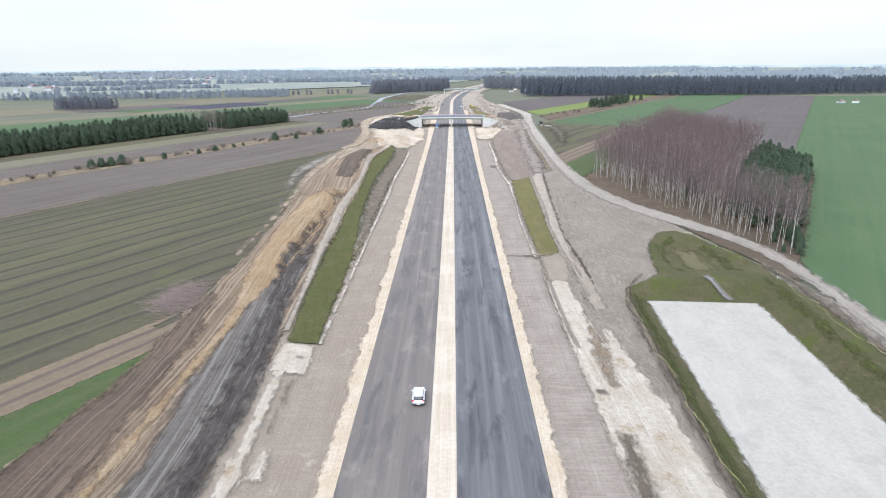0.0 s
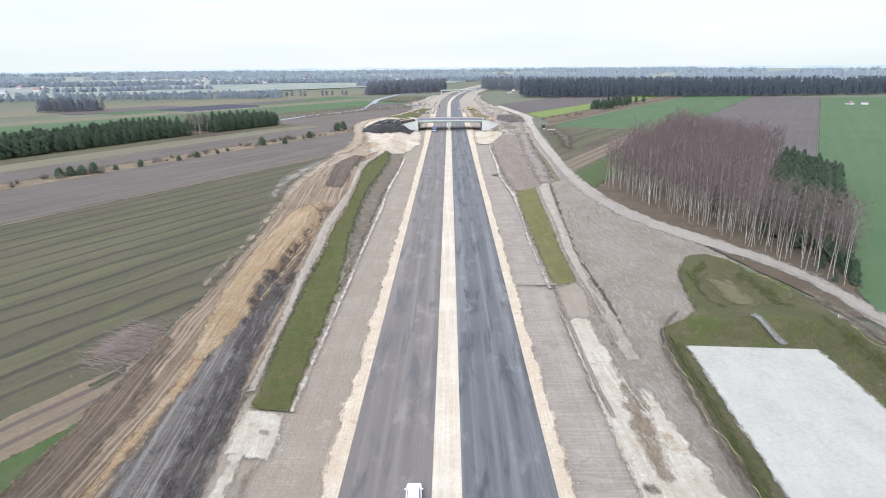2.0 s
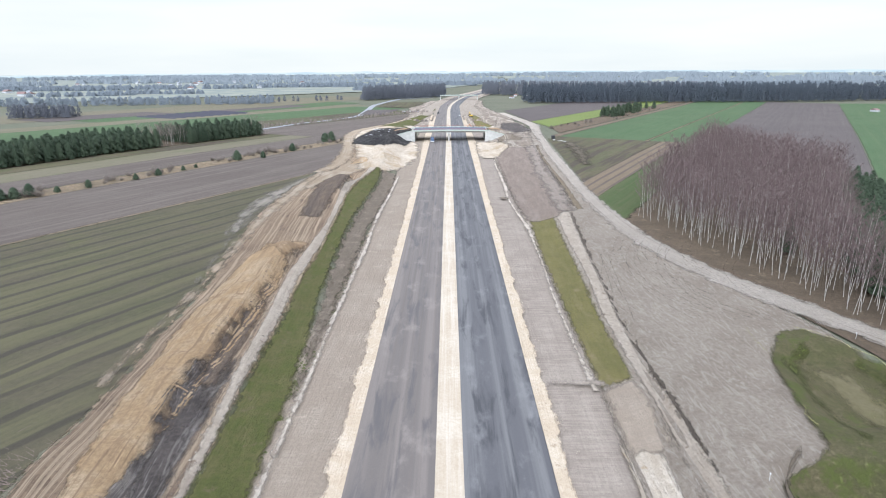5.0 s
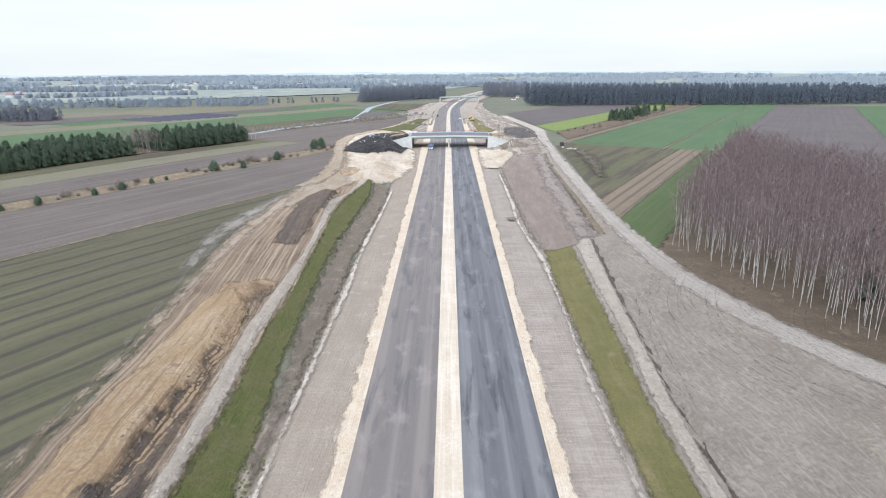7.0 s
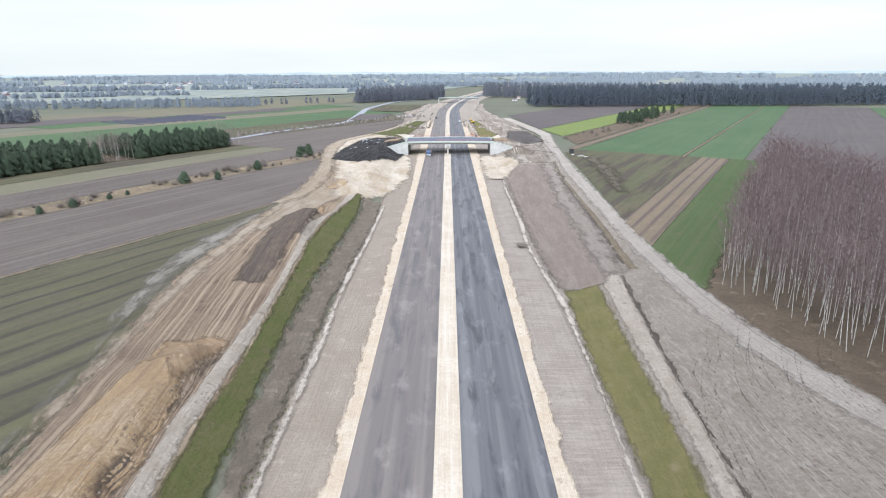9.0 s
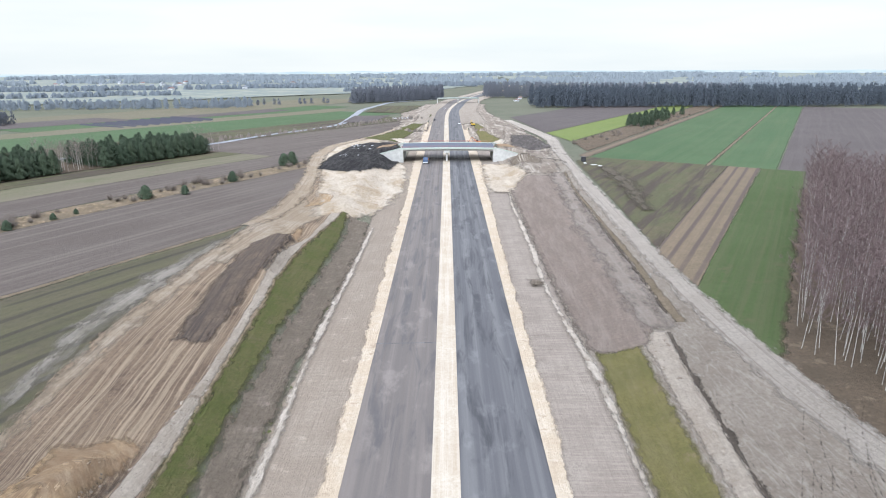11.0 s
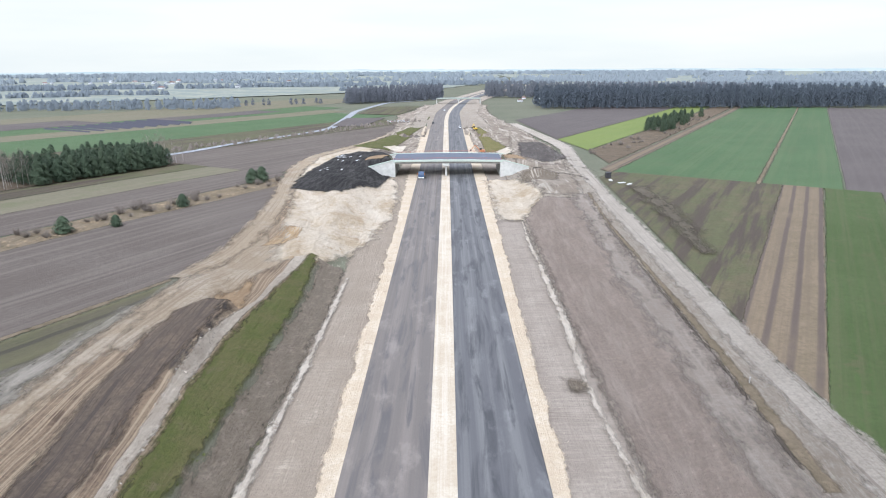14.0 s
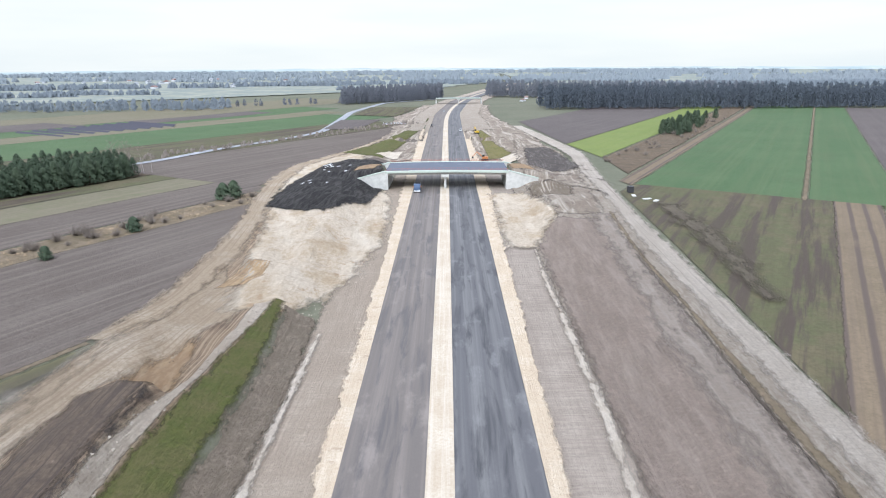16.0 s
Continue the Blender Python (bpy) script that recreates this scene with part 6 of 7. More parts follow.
# the farther rows take the tones with more haze painted in
for k, (d, h, tone) in enumerate(((1300, 8, "wood_mid"), (1650, 9, "wood_mid"), (2050, 9, "wood_hazed"), (2600, 10, "wood_hazed"), (3300, 12, "wood_hazed"))):
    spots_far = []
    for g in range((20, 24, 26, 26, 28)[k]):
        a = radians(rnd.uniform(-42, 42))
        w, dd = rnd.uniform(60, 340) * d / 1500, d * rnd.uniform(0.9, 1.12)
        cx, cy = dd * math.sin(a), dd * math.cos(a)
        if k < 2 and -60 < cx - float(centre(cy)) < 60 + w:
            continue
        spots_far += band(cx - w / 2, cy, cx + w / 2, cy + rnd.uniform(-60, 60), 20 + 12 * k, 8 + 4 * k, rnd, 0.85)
    far_wood("distant_wood", "distant woods and hedges with haze painted into their tone", spots_far, h, 5.0 + 1.8 * k, tone, 44, rnd, (0.2, 0.45))


def backdrop_band(radius, low, high):
    """An added ring all round the place, painted as the plain's hazy edge."""
    n = 720
    v = []
    for i in range(n):
        a = 2 * math.pi * i / n
        top = high + 3.0 * vnoise(np.array([i * 0.23]), np.array([3.0]), 5)[0] + 1.5 * vnoise(np.array([i * 0.9]), np.array([8.0]), 6)[0]
        v += [(radius * math.sin(a), 120 + radius * math.cos(a), low), (radius * math.sin(a), 120 + radius * math.cos(a), top)]
    f = [(2 * i, 2 * i + 1, (2 * i + 3) % (2 * n), (2 * i + 2) % (2 * n)) for i in range(n)]
    m, nn, l, b = nodes_of("glowing_horizon_haze", 1.0)
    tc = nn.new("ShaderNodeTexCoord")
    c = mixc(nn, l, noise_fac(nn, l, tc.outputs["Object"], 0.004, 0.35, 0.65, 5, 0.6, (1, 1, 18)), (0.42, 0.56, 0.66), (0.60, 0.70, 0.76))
    # the band glows by itself to stand for haze
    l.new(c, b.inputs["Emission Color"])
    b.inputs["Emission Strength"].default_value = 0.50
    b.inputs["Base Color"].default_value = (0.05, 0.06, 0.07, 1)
    return tagged(raw("backdrop", v, f, m), "glowing blue band painted as the plain's hazy edge", "backdrop", kind="structure")


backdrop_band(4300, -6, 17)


# ---- houses of the far villages ----
def house(seed, roof):
    rnd = random.Random(seed)
    w, d, h = rnd.uniform(8, 14), rnd.uniform(7, 10), rnd.uniform(3.5, 6)
    t = thing("house", "small white house of a distant village", "house", group="village houses")
    part("wall", box(bmesh.new(), -w / 2, w / 2, -d / 2, d / 2, -0.3, h), M["wall_white"], t)
    part("roof", prism(bmesh.new(), [(-w / 2 - 0.5, h), (w / 2 + 0.5, h), (0, h + 3.2)], -d / 2 - 0.4, d / 2 + 0.4), M[roof], t)
    for s in (-0.28, 0.0, 0.28):
        part("window", box(bmesh.new(), s * w - 0.6, s * w + 0.6, -d / 2 - 0.04, -d / 2 + 0.1, 1.0, 2.4), M["glass"], t)
    return t


homes = [house(k, "roof_grey" if k % 2 else "roof_red") for k in range(4)]
for i in range(30):
    a = radians(rnd.uniform(-40, -12)) if i < 34 else radians(rnd.uniform(12, 40))
    d = rnd.uniform(1350, 2300)
    (place if i < 4 else again)(homes[i % 4], d * math.sin(a), d * math.cos(a), rnd.uniform(0.8, 1.2))
for x, y in ((430, 706), (444, 703), (110, 1120), (124, 1090), (98, 1060), (131, 1130)):
    again(homes[int(x) % 4], x, y, 0.5)


# ---- vehicles ----
def loft(bm, rows):
    """A body from cross sections of equal length."""
    rings = [[bm.verts.new(p) for p in r] for r in rows]
    for a, b in zip(rings[:-1], rings[1:]):
        for i in range(len(a)):
            bm.faces.new((a[i], a[(i + 1) % len(a)], b[(i + 1) % len(a)], b[i]))
    bm.faces.new(rings[0][::-1])
    bm.faces.new(rings[-1])
    bmesh.ops.recalc_face_normals(bm, faces=bm.faces)
    return bm


def wheel(parent, x, y, r, w):
    side = 1 if x > 0 else -1
    t = part("wheel", rod(bmesh.new(), (x - side * w, y, r), (x, y, r), r, r, 16), M["rubber"], parent)
    part("rim", rod(bmesh.new(), (x - side * 0.02, y, r), (x + side * 0.015, y, r), r * 0.62, r * 0.55, 12), M["steel"], t)


def section(y, w, z0, z1, round_=0.12):
    return [(-w + round_, y, z0), (w - round_, y, z0), (w, y, z0 + round_), (w, y, z1 - round_), (w - round_, y, z1), (-w + round_, y, z1), (-w, y, z1 - round_), (-w, y, z0 + round_)]


def car(label, paint, m, group=""):
    t = thing("car", label, "car", m, group)
    body = loft(bmesh.new(), [section(-2.15, 0.78, 0.42, 0.95), section(-2.05, 0.86, 0.30, 1.02), section(-1.2, 0.91, 0.24, 1.04), section(0.6, 0.91, 0.24, 1.0), section(1.2, 0.90, 0.24, 0.98), section(1.9, 0.84, 0.28, 0.86), section(2.2, 0.70, 0.40, 0.72)])
    part("body", body, paint, t, smooth=False)

    def cab(y, w, z):
        return [(-w * 1.06, y, 0.96), (w * 1.06, y, 0.96), (w, y, z - 0.08), (w - 0.12, y, z), (-w + 0.12, y, z), (-w, y, z - 0.08)]
    part("cabin", loft(bmesh.new(), [cab(-2.02, 0.66, 1.20), cab(-1.72, 0.68, 1.52), cab(-1.2, 0.70, 1.60), cab(0.1, 0.70, 1.60), cab(0.55, 0.67, 1.45), cab(1.15, 0.66, 1.02)]), M["glass"], t, "dark tinted windows")
    part("roof", loft(bmesh.new(), [[(-0.6, y, z), (0.6, y, z), (0.62, y, z + 0.05), (-0.62, y, z + 0.05)] for y, z in ((-1.85, 1.50), (-1.2, 1.585), (0.0, 1.59), (0.35, 1.52))]), paint, t, "painted roof")
    part("tailgate", loft(bmesh.new(), [[(-0.7, y, z), (0.7, y, z), (0.7, y + 0.06, z + 0.06), (-0.7, y + 0.06, z + 0.06)] for y, z in ((-2.19, 0.55), (-2.14, 1.0))]), paint, t)
    for s in (-1, 1):
        part("tail_lamp", box(bmesh.new(), s * 0.74 - 0.14, s * 0.74 + 0.14, -2.17, -1.98, 0.86, 1.06, 0.03), M["red_lamp"], t, "red tail lamp")
        part("headlamp", box(bmesh.new(), s * 0.62 - 0.16, s * 0.62 + 0.16, 1.98, 2.14, 0.62, 0.76, 0.03), M["foil"], t, "clear headlamp")
        part("mirror", box(bmesh.new(), s * 0.98 - 0.11, s * 0.98 + 0.11, 0.62, 0.78, 0.98, 1.14, 0.03), paint, t)
        part("roof_rail", box(bmesh.new(), s * 0.62 - 0.025, s * 0.62 + 0.025, -1.5, 0.1, 1.63, 1.67), M["steel"], t)
        for y in (-1.35, 1.35):
            wheel(t, s * 0.92, y, 0.33, 0.22)
    part("bumper", box(bmesh.new(), -0.82, 0.82, -2.24, -2.0, 0.34, 0.55, 0.06), M["dark_plastic"], t, "dark plastic rear bumper")
    part("plate", box(bmesh.new(), -0.26, 0.26, -2.265, -2.24, 0.42, 0.53), M["foil"], t, "white plate with a plain bar")
    return t


ROAD = 0.45
car("white estate car standing on the asphalt", M["white_paint"], pose(-5.2, 81.2, ROAD, 0, 0, 1.5))
car("white car parked on the far carriageway", M["white_paint"], pose(9.5, 699, ROAD, 0, 0, 180), "far site cars")
car("dark car parked on the far carriageway", M["dark_plastic"], pose(-12.5, 735, ROAD, 0, 0, 180), "far site cars")
car("white car parked on the far carriageway", M["white_paint"], pose(-3.5, 885, ROAD, 0, 0, 0), "far site cars")
for k in range(7):
    car("white van like car parked on bare sand", M["white_paint"], pose(-50 + 2.6 * k + random.uniform(-0.4, 0.4), 738 + random.uniform(-3, 3), zat(-50 + 2.6 * k, 738) + 0.4, 0, 0, random.uniform(-12, 12)), "cars of the site yard")


def lorry(m):
    t = thing("tipper_lorry", "blue site lorry with grey body standing under the bridge", "lorry", m)
    part("chassis", box(bmesh.new(), -0.5, 0.5, -3.8, 3.6, 0.6, 0.95), M["dark_plastic"], t)
    cabin = loft(bmesh.new(), [section(-3.9, 1.15, 0.55, 2.1), section(-3.8, 1.25, 0.5, 2.3), section(-3.5, 1.25, 0.5, 3.15), section(-2.1, 1.25, 0.5, 3.25)])
    c = part("cab", cabin, M["blue_paint"], t, "blue cab")
    part("windscreen", loft(bmesh.new(), [[(-1.05, -3.86, 2.0), (1.05, -3.86, 2.0), (1.05, -3.80, 2.0), (-1.05, -3.80, 2.0)], [(-1.0, -3.55, 3.0), (1.0, -3.55, 3.0), (1.0, -3.48, 3.0), (-1.0, -3.48, 3.0)]]), M["glass"], c)
    part("bumper", box(bmesh.new(), -1.25, 1.25, -4.05, -3.8, 0.4, 0.85, 0.06), M["foil"], c)
    for s in (-1, 1):
        part("mirror", box(bmesh.new(), s * 1.5 - 0.12, s * 1.5 + 0.12, -3.75, -3.6, 2.0, 2.7, 0.03), M["orange_paint"], c)
        part("headlamp", box(bmesh.new(), s * 0.9 - 0.2, s * 0.9 + 0.2, -4.08, -4.0, 0.9, 1.1, 0.02), M["foil"], c)
        for y in (-3.0, 1.4, 2.7):
            wheel(t, s * 1.25, y, 0.52, 0.34)
    bed = bmesh.new()
    loft(bed, [[(-1.0, y, 1.0), (1.0, y, 1.0), (1.25, y, 2.6), (1.15, y, 2.6), (0.95, y, 1.15), (-0.95, y, 1.15), (-1.15, y, 2.6), (-1.25, y, 2.6)] for y in (-1.9, 3.7)])
    b = part("tipper_body", bed, M["steel"], t, "grey steel tipper body")
    part("headboard", box(bmesh.new(), -1.2, 1.2, -2.0, -1.9, 1.0, 2.9), M["steel"], b)
    part("load", loft(bmesh.new(), [[(-0.95, y, 1.2), (0.95, y, 1.2), (0.9, y, 2.3 + h), (-0.9, y, 2.2 + h)] for y, h in ((-1.85, 0), (0.5, 0.3), (3.6, 0.0))]), M["gravel_e"], b)
    return t


lorry(pose(-12.1, 478.5, ROAD, 0, 0, 0))


def excavator(m, paint):
    t = thing("excavator", "small orange excavator on bare sand", "excavator", m, "far excavators")
    for s in (-1, 1):
        part("track", box(bmesh.new(), s * 1.1 - 0.3, s * 1.1 + 0.3, -1.8, 1.8, 0, 0.85, 0.25), M["rubber"], t)
    b = part("house", box(bmesh.new(), -1.2, 1.2, -1.6, 1.3, 0.95, 2.1, 0.15), paint, t)
    part("cab", box(bmesh.new(), -1.15, -0.1, 0.1, 1.35, 2.1, 3.0, 0.1), M["glass"], b)
    bm = bmesh.new()
    rod(bm, (0.3, 1.2, 1.8), (0.3, 4.2, 4.4), 0.28, 0.22, 6)
    rod(bm, (0.3, 4.2, 4.4), (0.3, 6.4, 1.8), 0.2, 0.16, 6)
    part("boom", bm, paint, b)
    part("bucket", box(bmesh.new(), -0.2, 0.8, 6.0, 6.9, 1.0, 1.9, 0.12), M["dark_plastic"], b)
    return t


for x, y, a in ((19, 556, 80), (20, 668, 20)):
    excavator(pose(x, y, zat(x, y) + 0.4, 0, 0, a), M["orange_paint"] if x != 20 else M["yellow_paint"])

# ---- small things of the site ----
b = thing("site_bin", "dark square bin beside the haul track", "bin", pose(63.5, 452, zat(63.5, 452) + 0.3, 0, 0, 12))
part("body", box(bmesh.new(), -0.9, 0.9, -0.9, 0.9, 0, 2.0, 0.06), M["dark_plastic"], b)
part("lid", box(bmesh.new(), -1.0, 1.0, -1.0, 1.0, 2.0, 2.2, 0.05), M["dark_plastic"], b)

for k, (x, y) in enumerate(((66, 441), (68, 438), (63, 446))):
    s = thing("board_stack", "flat pale stack of boards beside the track", "board stack", pose(x, y, zat(x, y) + 0.3, 0, 0, 25 + 30 * k), "stacks beside the track")
    for j in range(4):
        part("board", box(bmesh.new(), -1.5, 1.5, -0.6 + 0.3 * j, -0.34 + 0.3 * j, 0, 0.25), M["concrete"], s)

# concrete spillway between the two basins
sp = thing("spillway", "narrow concrete spillway down the basin's bank", "spillway", pose(0, 0, 0))
p0, p1 = Vector((56.6, 131.4, 0)), Vector((60.2, 125.2, 0))
d = (p1 - p0).normalized()
w = d.cross(Vector((0, 0, 1))).normalized()
for k in range(9):
    a, c = p0.lerp(p1, k / 9 + 0.004), p0.lerp(p1, (k + 1) / 9 - 0.004)
    a.z, c.z = zat(a.x, a.y) + 0.95, zat(c.x, c.y) + 0.95
    up = Vector((0, 0, 0.12))
    part("slab", loft(bmesh.new(), [[q - w * 0.4, q + w * 0.4, q + w * 0.4 + up, q - w * 0.4 + up] for q in (a, c)]), M["weathered"], sp)
for s in (-1, 1):
    part("kerb", loft(bmesh.new(), [[q + w * (s * 0.6 - 0.1), q + w * (s * 0.6 + 0.1), q + w * (s * 0.6 + 0.1) + Vector((0, 0, 0.32)), q + w * (s * 0.6 - 0.1) + Vector((0, 0, 0.32))] for q in [Vector((e.x, e.y, zat(e.x, e.y) + 0.92)) for e in (p0.lerp(p1, j / 9) for j in range(10))]]), M["weathered"], sp)


def tape(pts, seed):
    """Slack barrier tape lying in bends along the ground."""
    rnd = random.Random(seed)
    q = along(pts, np.linspace(0, 1, 60))
    q = q + np.stack([fract(q[:, 0] + seed, q[:, 1], 4, seed), fract(q[:, 0], q[:, 1] + seed, 4, seed + 3)], -1) * 1.4
    v, f = [], []
    for i, (x, y) in enumerate(q):
        z = zat(x, y) + 0.95 + 0.1 * abs(math.sin(i * 0.7))
        e = 0.022 + 0.01 * math.sin(i * 1.3)
        v += [(x - e, y, z), (x + e, y + e, z + 0.02)]
    for i in range(len(q) - 1):
        f.append((2 * i, 2 * i + 1, 2 * i + 3, 2 * i + 2))
    return tagged(raw("barrier_tape", v, f, M["tape"]), "slack yellow barrier tape along the basin", "barrier tape", "tapes round the basins")


for k, pts in enumerate(([(35.5, 126), (36, 112), (34.6, 98), (35.5, 88)], [(52.5, 160), (51.5, 168), (54, 171)], [(62, 170), (70, 158), (71, 145), (69, 141)], [(46, 137), (49, 139), (48, 144)], [(72, 126), (72.5, 112), (71, 100), (72, 92)], [(34, 84), (35, 74), (34, 62)])):
    tape(pts, 20 + k)

# stakes
for k, (x, y) in enumerate(((70.5, 166), (-63.5, 66), (72, 130), (36.5, 128), (44, 290))):
    st = thing("stake", "thin white survey stake standing upright in the ground", "stake", pose(x, y, zat(x, y) + 0.2, 0, 0, 0), "survey stakes")
    part("post", rod(bmesh.new(), (0, 0, 0), (0.15 if k == 1 else 0, 0, 5.0 if k == 1 else 1.3), 0.05 if k == 1 else 0.03, 0.03, 6), M["foil"], st)
    part("cap", box(bmesh.new(), -0.05, 0.05, -0.05, 0.05, 1.15, 1.35), M["foil"], st)

# plastic foil on the black heap
rnd = random.Random(5)
for k in range(16):
    x, y = rnd.uniform(-56, -43), rnd.uniform(478, 512) if k < 12 else rnd.uniform(455, 470)
    n, a = 7, rnd.uniform(-0.3, 0.3)
    v, f = [], []
    L = rnd.uniform(1.5, 4.5)
    for i in range(n):
        px, py = x + L * 0.35 * i / n * math.cos(a + 0.5) + rnd.uniform(-0.15, 0.15), y + L * i / n
        z = zat(px, py) + 0.42
        e = rnd.uniform(0.25, 0.6)
        v += [(px - e, py, z), (px, py, z + 0.3), (px + e, py, z)]
    for i in range(n - 1):
        f += [(3 * i, 3 * i + 1, 3 * i + 4, 3 * i + 3), (3 * i + 1, 3 * i + 2, 3 * i + 5, 3 * i + 4)]
    tagged(raw("plastic_foil", v, f, M["foil"]), "crumpled strip of white plastic foil on black peat", "plastic foil", "foils on the heap")

# brushwood pile at the field's edge
v, f = [], []
for k in range(1700):
    x, y = rnd.gauss(-57.0, 2.6), rnd.gauss(120.5, 4.5)
    z = zat(x, y) + rnd.uniform(0.1, 1.3) * math.exp(-((x + 58.5) / 4) ** 2)
    a, L = rnd.gauss(0.5, 0.7), rnd.uniform(1.2, 4.5)
    q = (x - L * math.cos(a), y + L * math.sin(a) * 0.6, z + rnd.uniform(-0.2, 0.6))
    i = len(v)
    v += [(x, y - 0.025, z), (x, y + 0.025, z + 0.03), q]
    f.append((i, i + 1, i + 2))
tagged(raw("brushwood_pile", v, f, M["twigs_pile"]), "grey pile of cut brushwood at the field's edge", "brushwood", kind="stuff")


# ---- scatter ----
def lumps(name, label, tone, count, area, size, seed, clump=0.0, lift=0.28, kind="stuff"):
    """Loose clods and stones in one mesh: squat, uneven five-sided lumps."""
    rnd = np.random.RandomState(seed)
    p = area(rnd.rand(count), rnd.rand(count))
    if clump:
        keep = fract(p[:, 0], p[:, 1], 9, seed, 3) > clump
        p = p[keep]
    n = len(p)
    z = height(p[:, 0], p[:, 1]) + lift
    s = size * (0.35 + rnd.rand(n) ** 4 * 1.5)
    a = rnd.rand(n) * 6.283
    ring = []
    for k in range(5):
        b = a + k * 1.2566
        r = s * (0.6 + 0.6 * rnd.rand(n))
        ring.append(np.stack([p[:, 0] + r * np.cos(b), p[:, 1] + r * np.sin(b), z - 0.12], -1))
    ring.append(np.stack([p[:, 0] + s * 0.2 * (rnd.rand(n) - 0.5), p[:, 1], z + s * (0.15 + 0.35 * rnd.rand(n)) + 0.02], -1))
    v = np.stack(ring, 1).reshape(-1, 3)
    base = np.arange(n)[:, None, None] * 6
    tri = np.array([[k, (k + 1) % 5, 5] for k in range(5)])[None]
    f = (base + tri).reshape(-1, 3)
    me = bpy.data.meshes.new(name)
    me.vertices.add(len(v))
    me.vertices.foreach_set("co", v.ravel())
    me.loops.add(f.size)
    me.loops.foreach_set("vertex_index", f.ravel().astype(np.int32))
    me.polygons.add(len(f))
    me.polygons.foreach_set("loop_start", np.arange(0, f.size, 3, dtype=np.int32))
    me.update()
    me.validate()
    me.materials.append(M[tone])
    return tagged(new(name, me), label, "rubble" if tone in ("stone", "clod") else "grass", kind=kind)


def line_area(x0, x1, y0, y1):
    return lambda s, t: np.stack([x0 + (x1 - x0) * t, y0 + (y1 - y0) * s], -1)


def curve_area(ys, xl, xr):
    return lambda s, t: np.stack([(np.interp(ys[0] + (ys[-1] - ys[0]) * s, ys, xl)) * (1 - t) + np.interp(ys[0] + (ys[-1] - ys[0]) * s, ys, xr) * t, ys[0] + (ys[-1] - ys[0]) * s], -1)


lumps("clods_windrow", "pale clods along the windrow", "stone", 3000, curve_area([106, 150, 192, 216, 246, 300, 352], [-32.6, -36.2, -39.2, -40, -39.4, -42.4, -38], [-31.2, -33.8, -36, -36.2, -37, -40, -35.8]), 0.24, 1)
lumps("clods_mud", "dark clods in the mud", "clod", 6000, curve_area([40, 112, 150, 222], [-38, -41, -42, -42], [-29, -31, -35, -38]), 0.2, 2, -0.1)
lumps("clods_west", "brown clods on the worked earth", "clod", 5000, curve_area([40, 150, 240, 320, 345], [-55, -53, -60, -58, -56], [-42, -38, -40, -43, -40]), 0.12, 3, 0.05)
lumps("stones_white", "pale lumps on the white sand", "stone", 2500, curve_area([345, 380, 430, 470], [-46, -50, -58, -62], [-30, -19, -19, -28]), 0.16, 4, 0.0)
lumps("stones_east", "pale lumps on the sand", "stone", 1800, curve_area([40, 100, 140, 260], [23, 23, 24, 34], [35, 33, 33, 38]), 0.12, 6, 0.1)
lumps("stones_shoulder_east", "pale lumps along the ditch", "stone", 900, curve_area([40, 110, 150, 215, 260, 300, 400], [20.8, 21.4, 21.4, 22.6, 23.2, 21.2, 23], [23, 23.3, 23, 24.4, 25.2, 24, 25]), 0.09, 7)
lumps("stones_shoulder_west", "pale lumps along the ditch", "stone", 800, curve_area([40, 100, 168, 213, 262, 340], [-25.5, -25.5, -25.6, -26, -27, -26.5], [-22.6, -22.6, -22.8, -23, -23.5, -23]), 0.09, 8)
lumps("stones_edge_west", "pale crumbs on the sand edge", "stone", 1500, line_area(-18.2, -14.6, 40, 440), 0.08, 9, 0.1, 0.36)
lumps("stones_edge_east", "pale crumbs on the sand edge", "stone", 1300, line_area(11.9, 15.5, 40, 440), 0.08, 10, 0.1, 0.36)
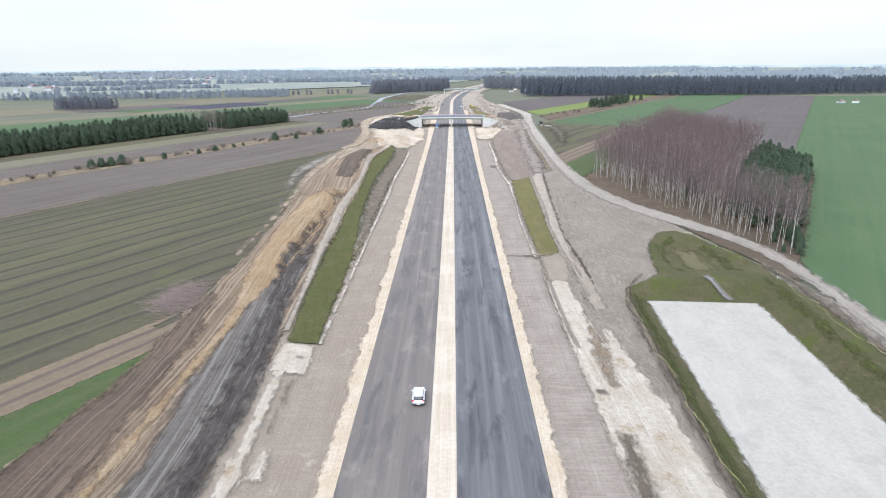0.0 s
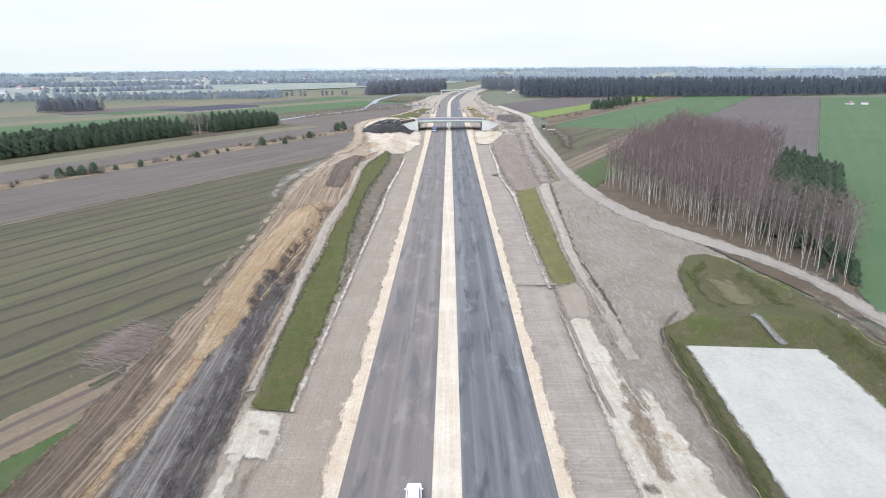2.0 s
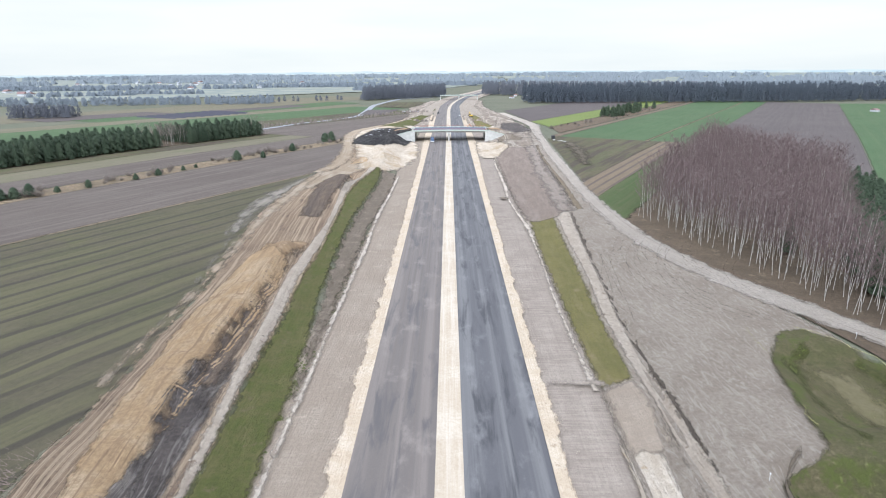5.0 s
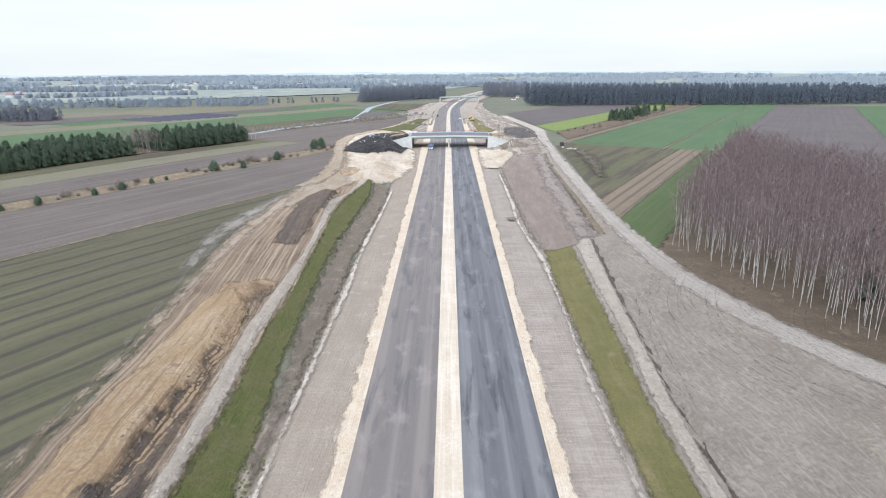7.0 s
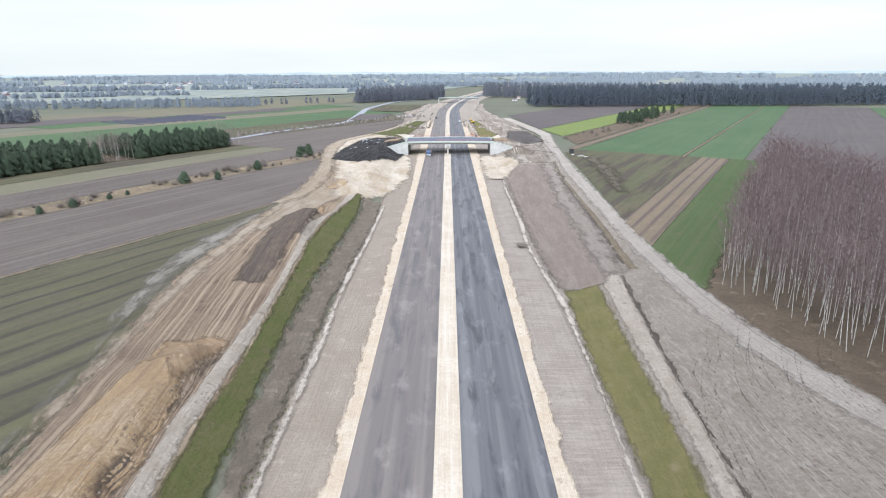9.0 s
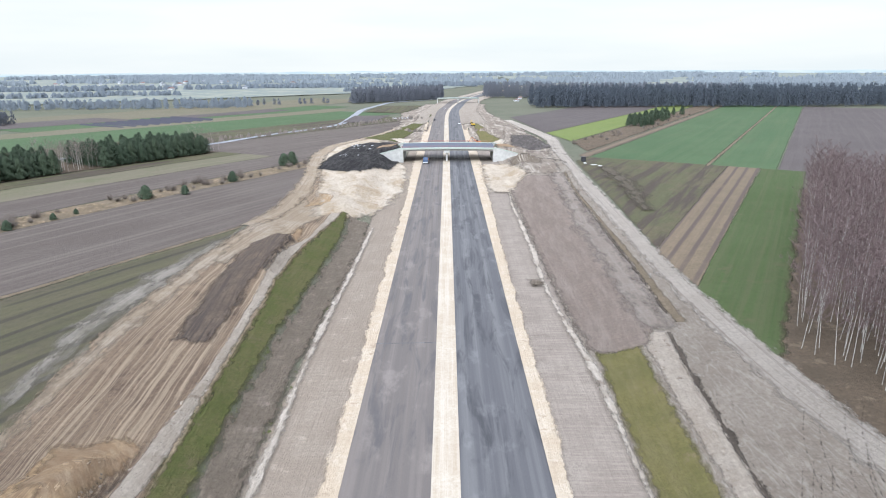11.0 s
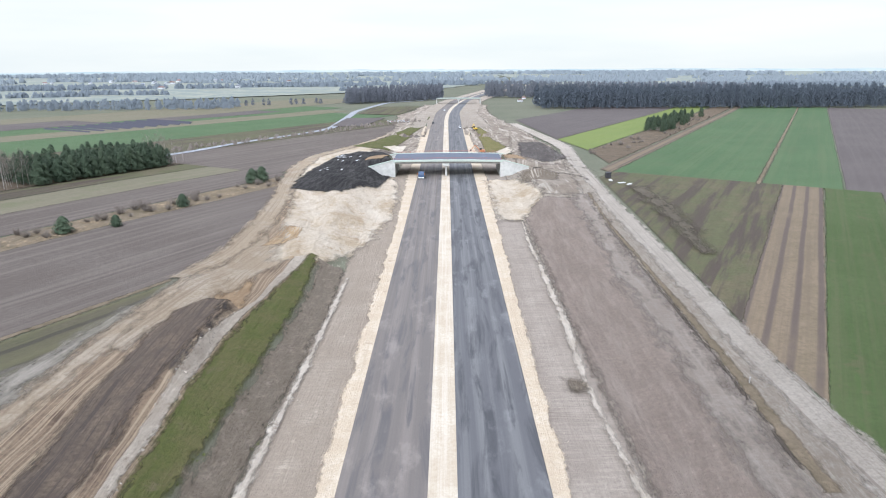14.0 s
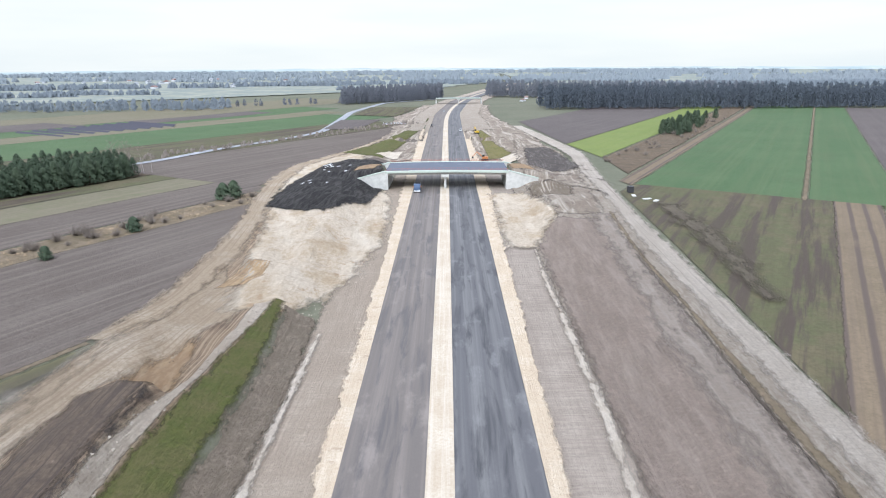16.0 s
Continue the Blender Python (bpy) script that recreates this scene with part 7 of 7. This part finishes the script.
lumps("rubble_verge", "rubble beside the haul track", "clod", 800, curve_area([268, 300, 330, 375, 425], [41.5, 42.5, 44.5, 47.5, 50.5], [44.2, 45.4, 47, 50, 52.5]), 0.2, 11)
lumps("tufts_verge", "dry grass tufts beside the haul track", "tuft_dry", 1500, curve_area([266, 276, 299, 338, 383], [41, 41.2, 43, 44.4, 45.4], [43.6, 44, 45, 46, 46.8]), 0.3, 17, -0.1)
lumps("rubble_bridge", "rubble and debris at the abutment", "stone", 900, line_area(36, 58, 425, 500), 0.34, 12, 0.15)
lumps("tufts_west", "grass tufts on the bank", "tuft_w", 6000, curve_area([102, 130, 181, 229, 270, 315, 352], [-30.6, -31, -33.9, -36.6, -39.2, -41, -37], [-24.8, -25.2, -27.8, -29.4, -31.8, -31.4, -33]), 0.16, 13, -0.2)
lumps("tufts_east", "yellow grass tufts on the bank", "tuft_e", 3500, curve_area([152, 185, 215, 260], [22, 22.6, 24, 25], [28.4, 29.4, 30.8, 32.6]), 0.14, 14, -0.2)
lumps("tufts_slope", "dark weeds on the slope", "tuft_w", 1800, curve_area([130, 168, 213, 250, 290, 350], [-26, -27, -28.3, -31, -31.3, -32], [-24.3, -24.8, -25.2, -25.8, -26.2, -26]), 0.22, 15, 0.1)
lumps("tufts_strip", "dry grass tufts on the field strip", "tuft_dry", 5000, lambda s, t: (100 + 260 * s)[:, None] * DIR + (-289 + 13 * t)[:, None] * SIDE, 0.28, 16, -0.1)

# solar panels in the west field
for k in range(9):
    t = thing("solar_row", "long low row of dark solar panels", "solar panels", pose(*uvpt(440 + 11 * k, -585), 0.6, 0, 0, 60 - 90), "solar rows")
    for j in range(6):
        part("panel", loft(bmesh.new(), [[(x, -1.6, 0.8), (x, 1.6, 2.4), (x, 1.6, 2.5), (x, -1.6, 0.9)] for x in (-30 + 10 * j + 0.1, -20 + 10 * j - 0.1)]), M["solar"], t)
    part("rack", box(bmesh.new(), -30, 30, -0.08, 0.08, 0, 1.6), M["steel"], t)
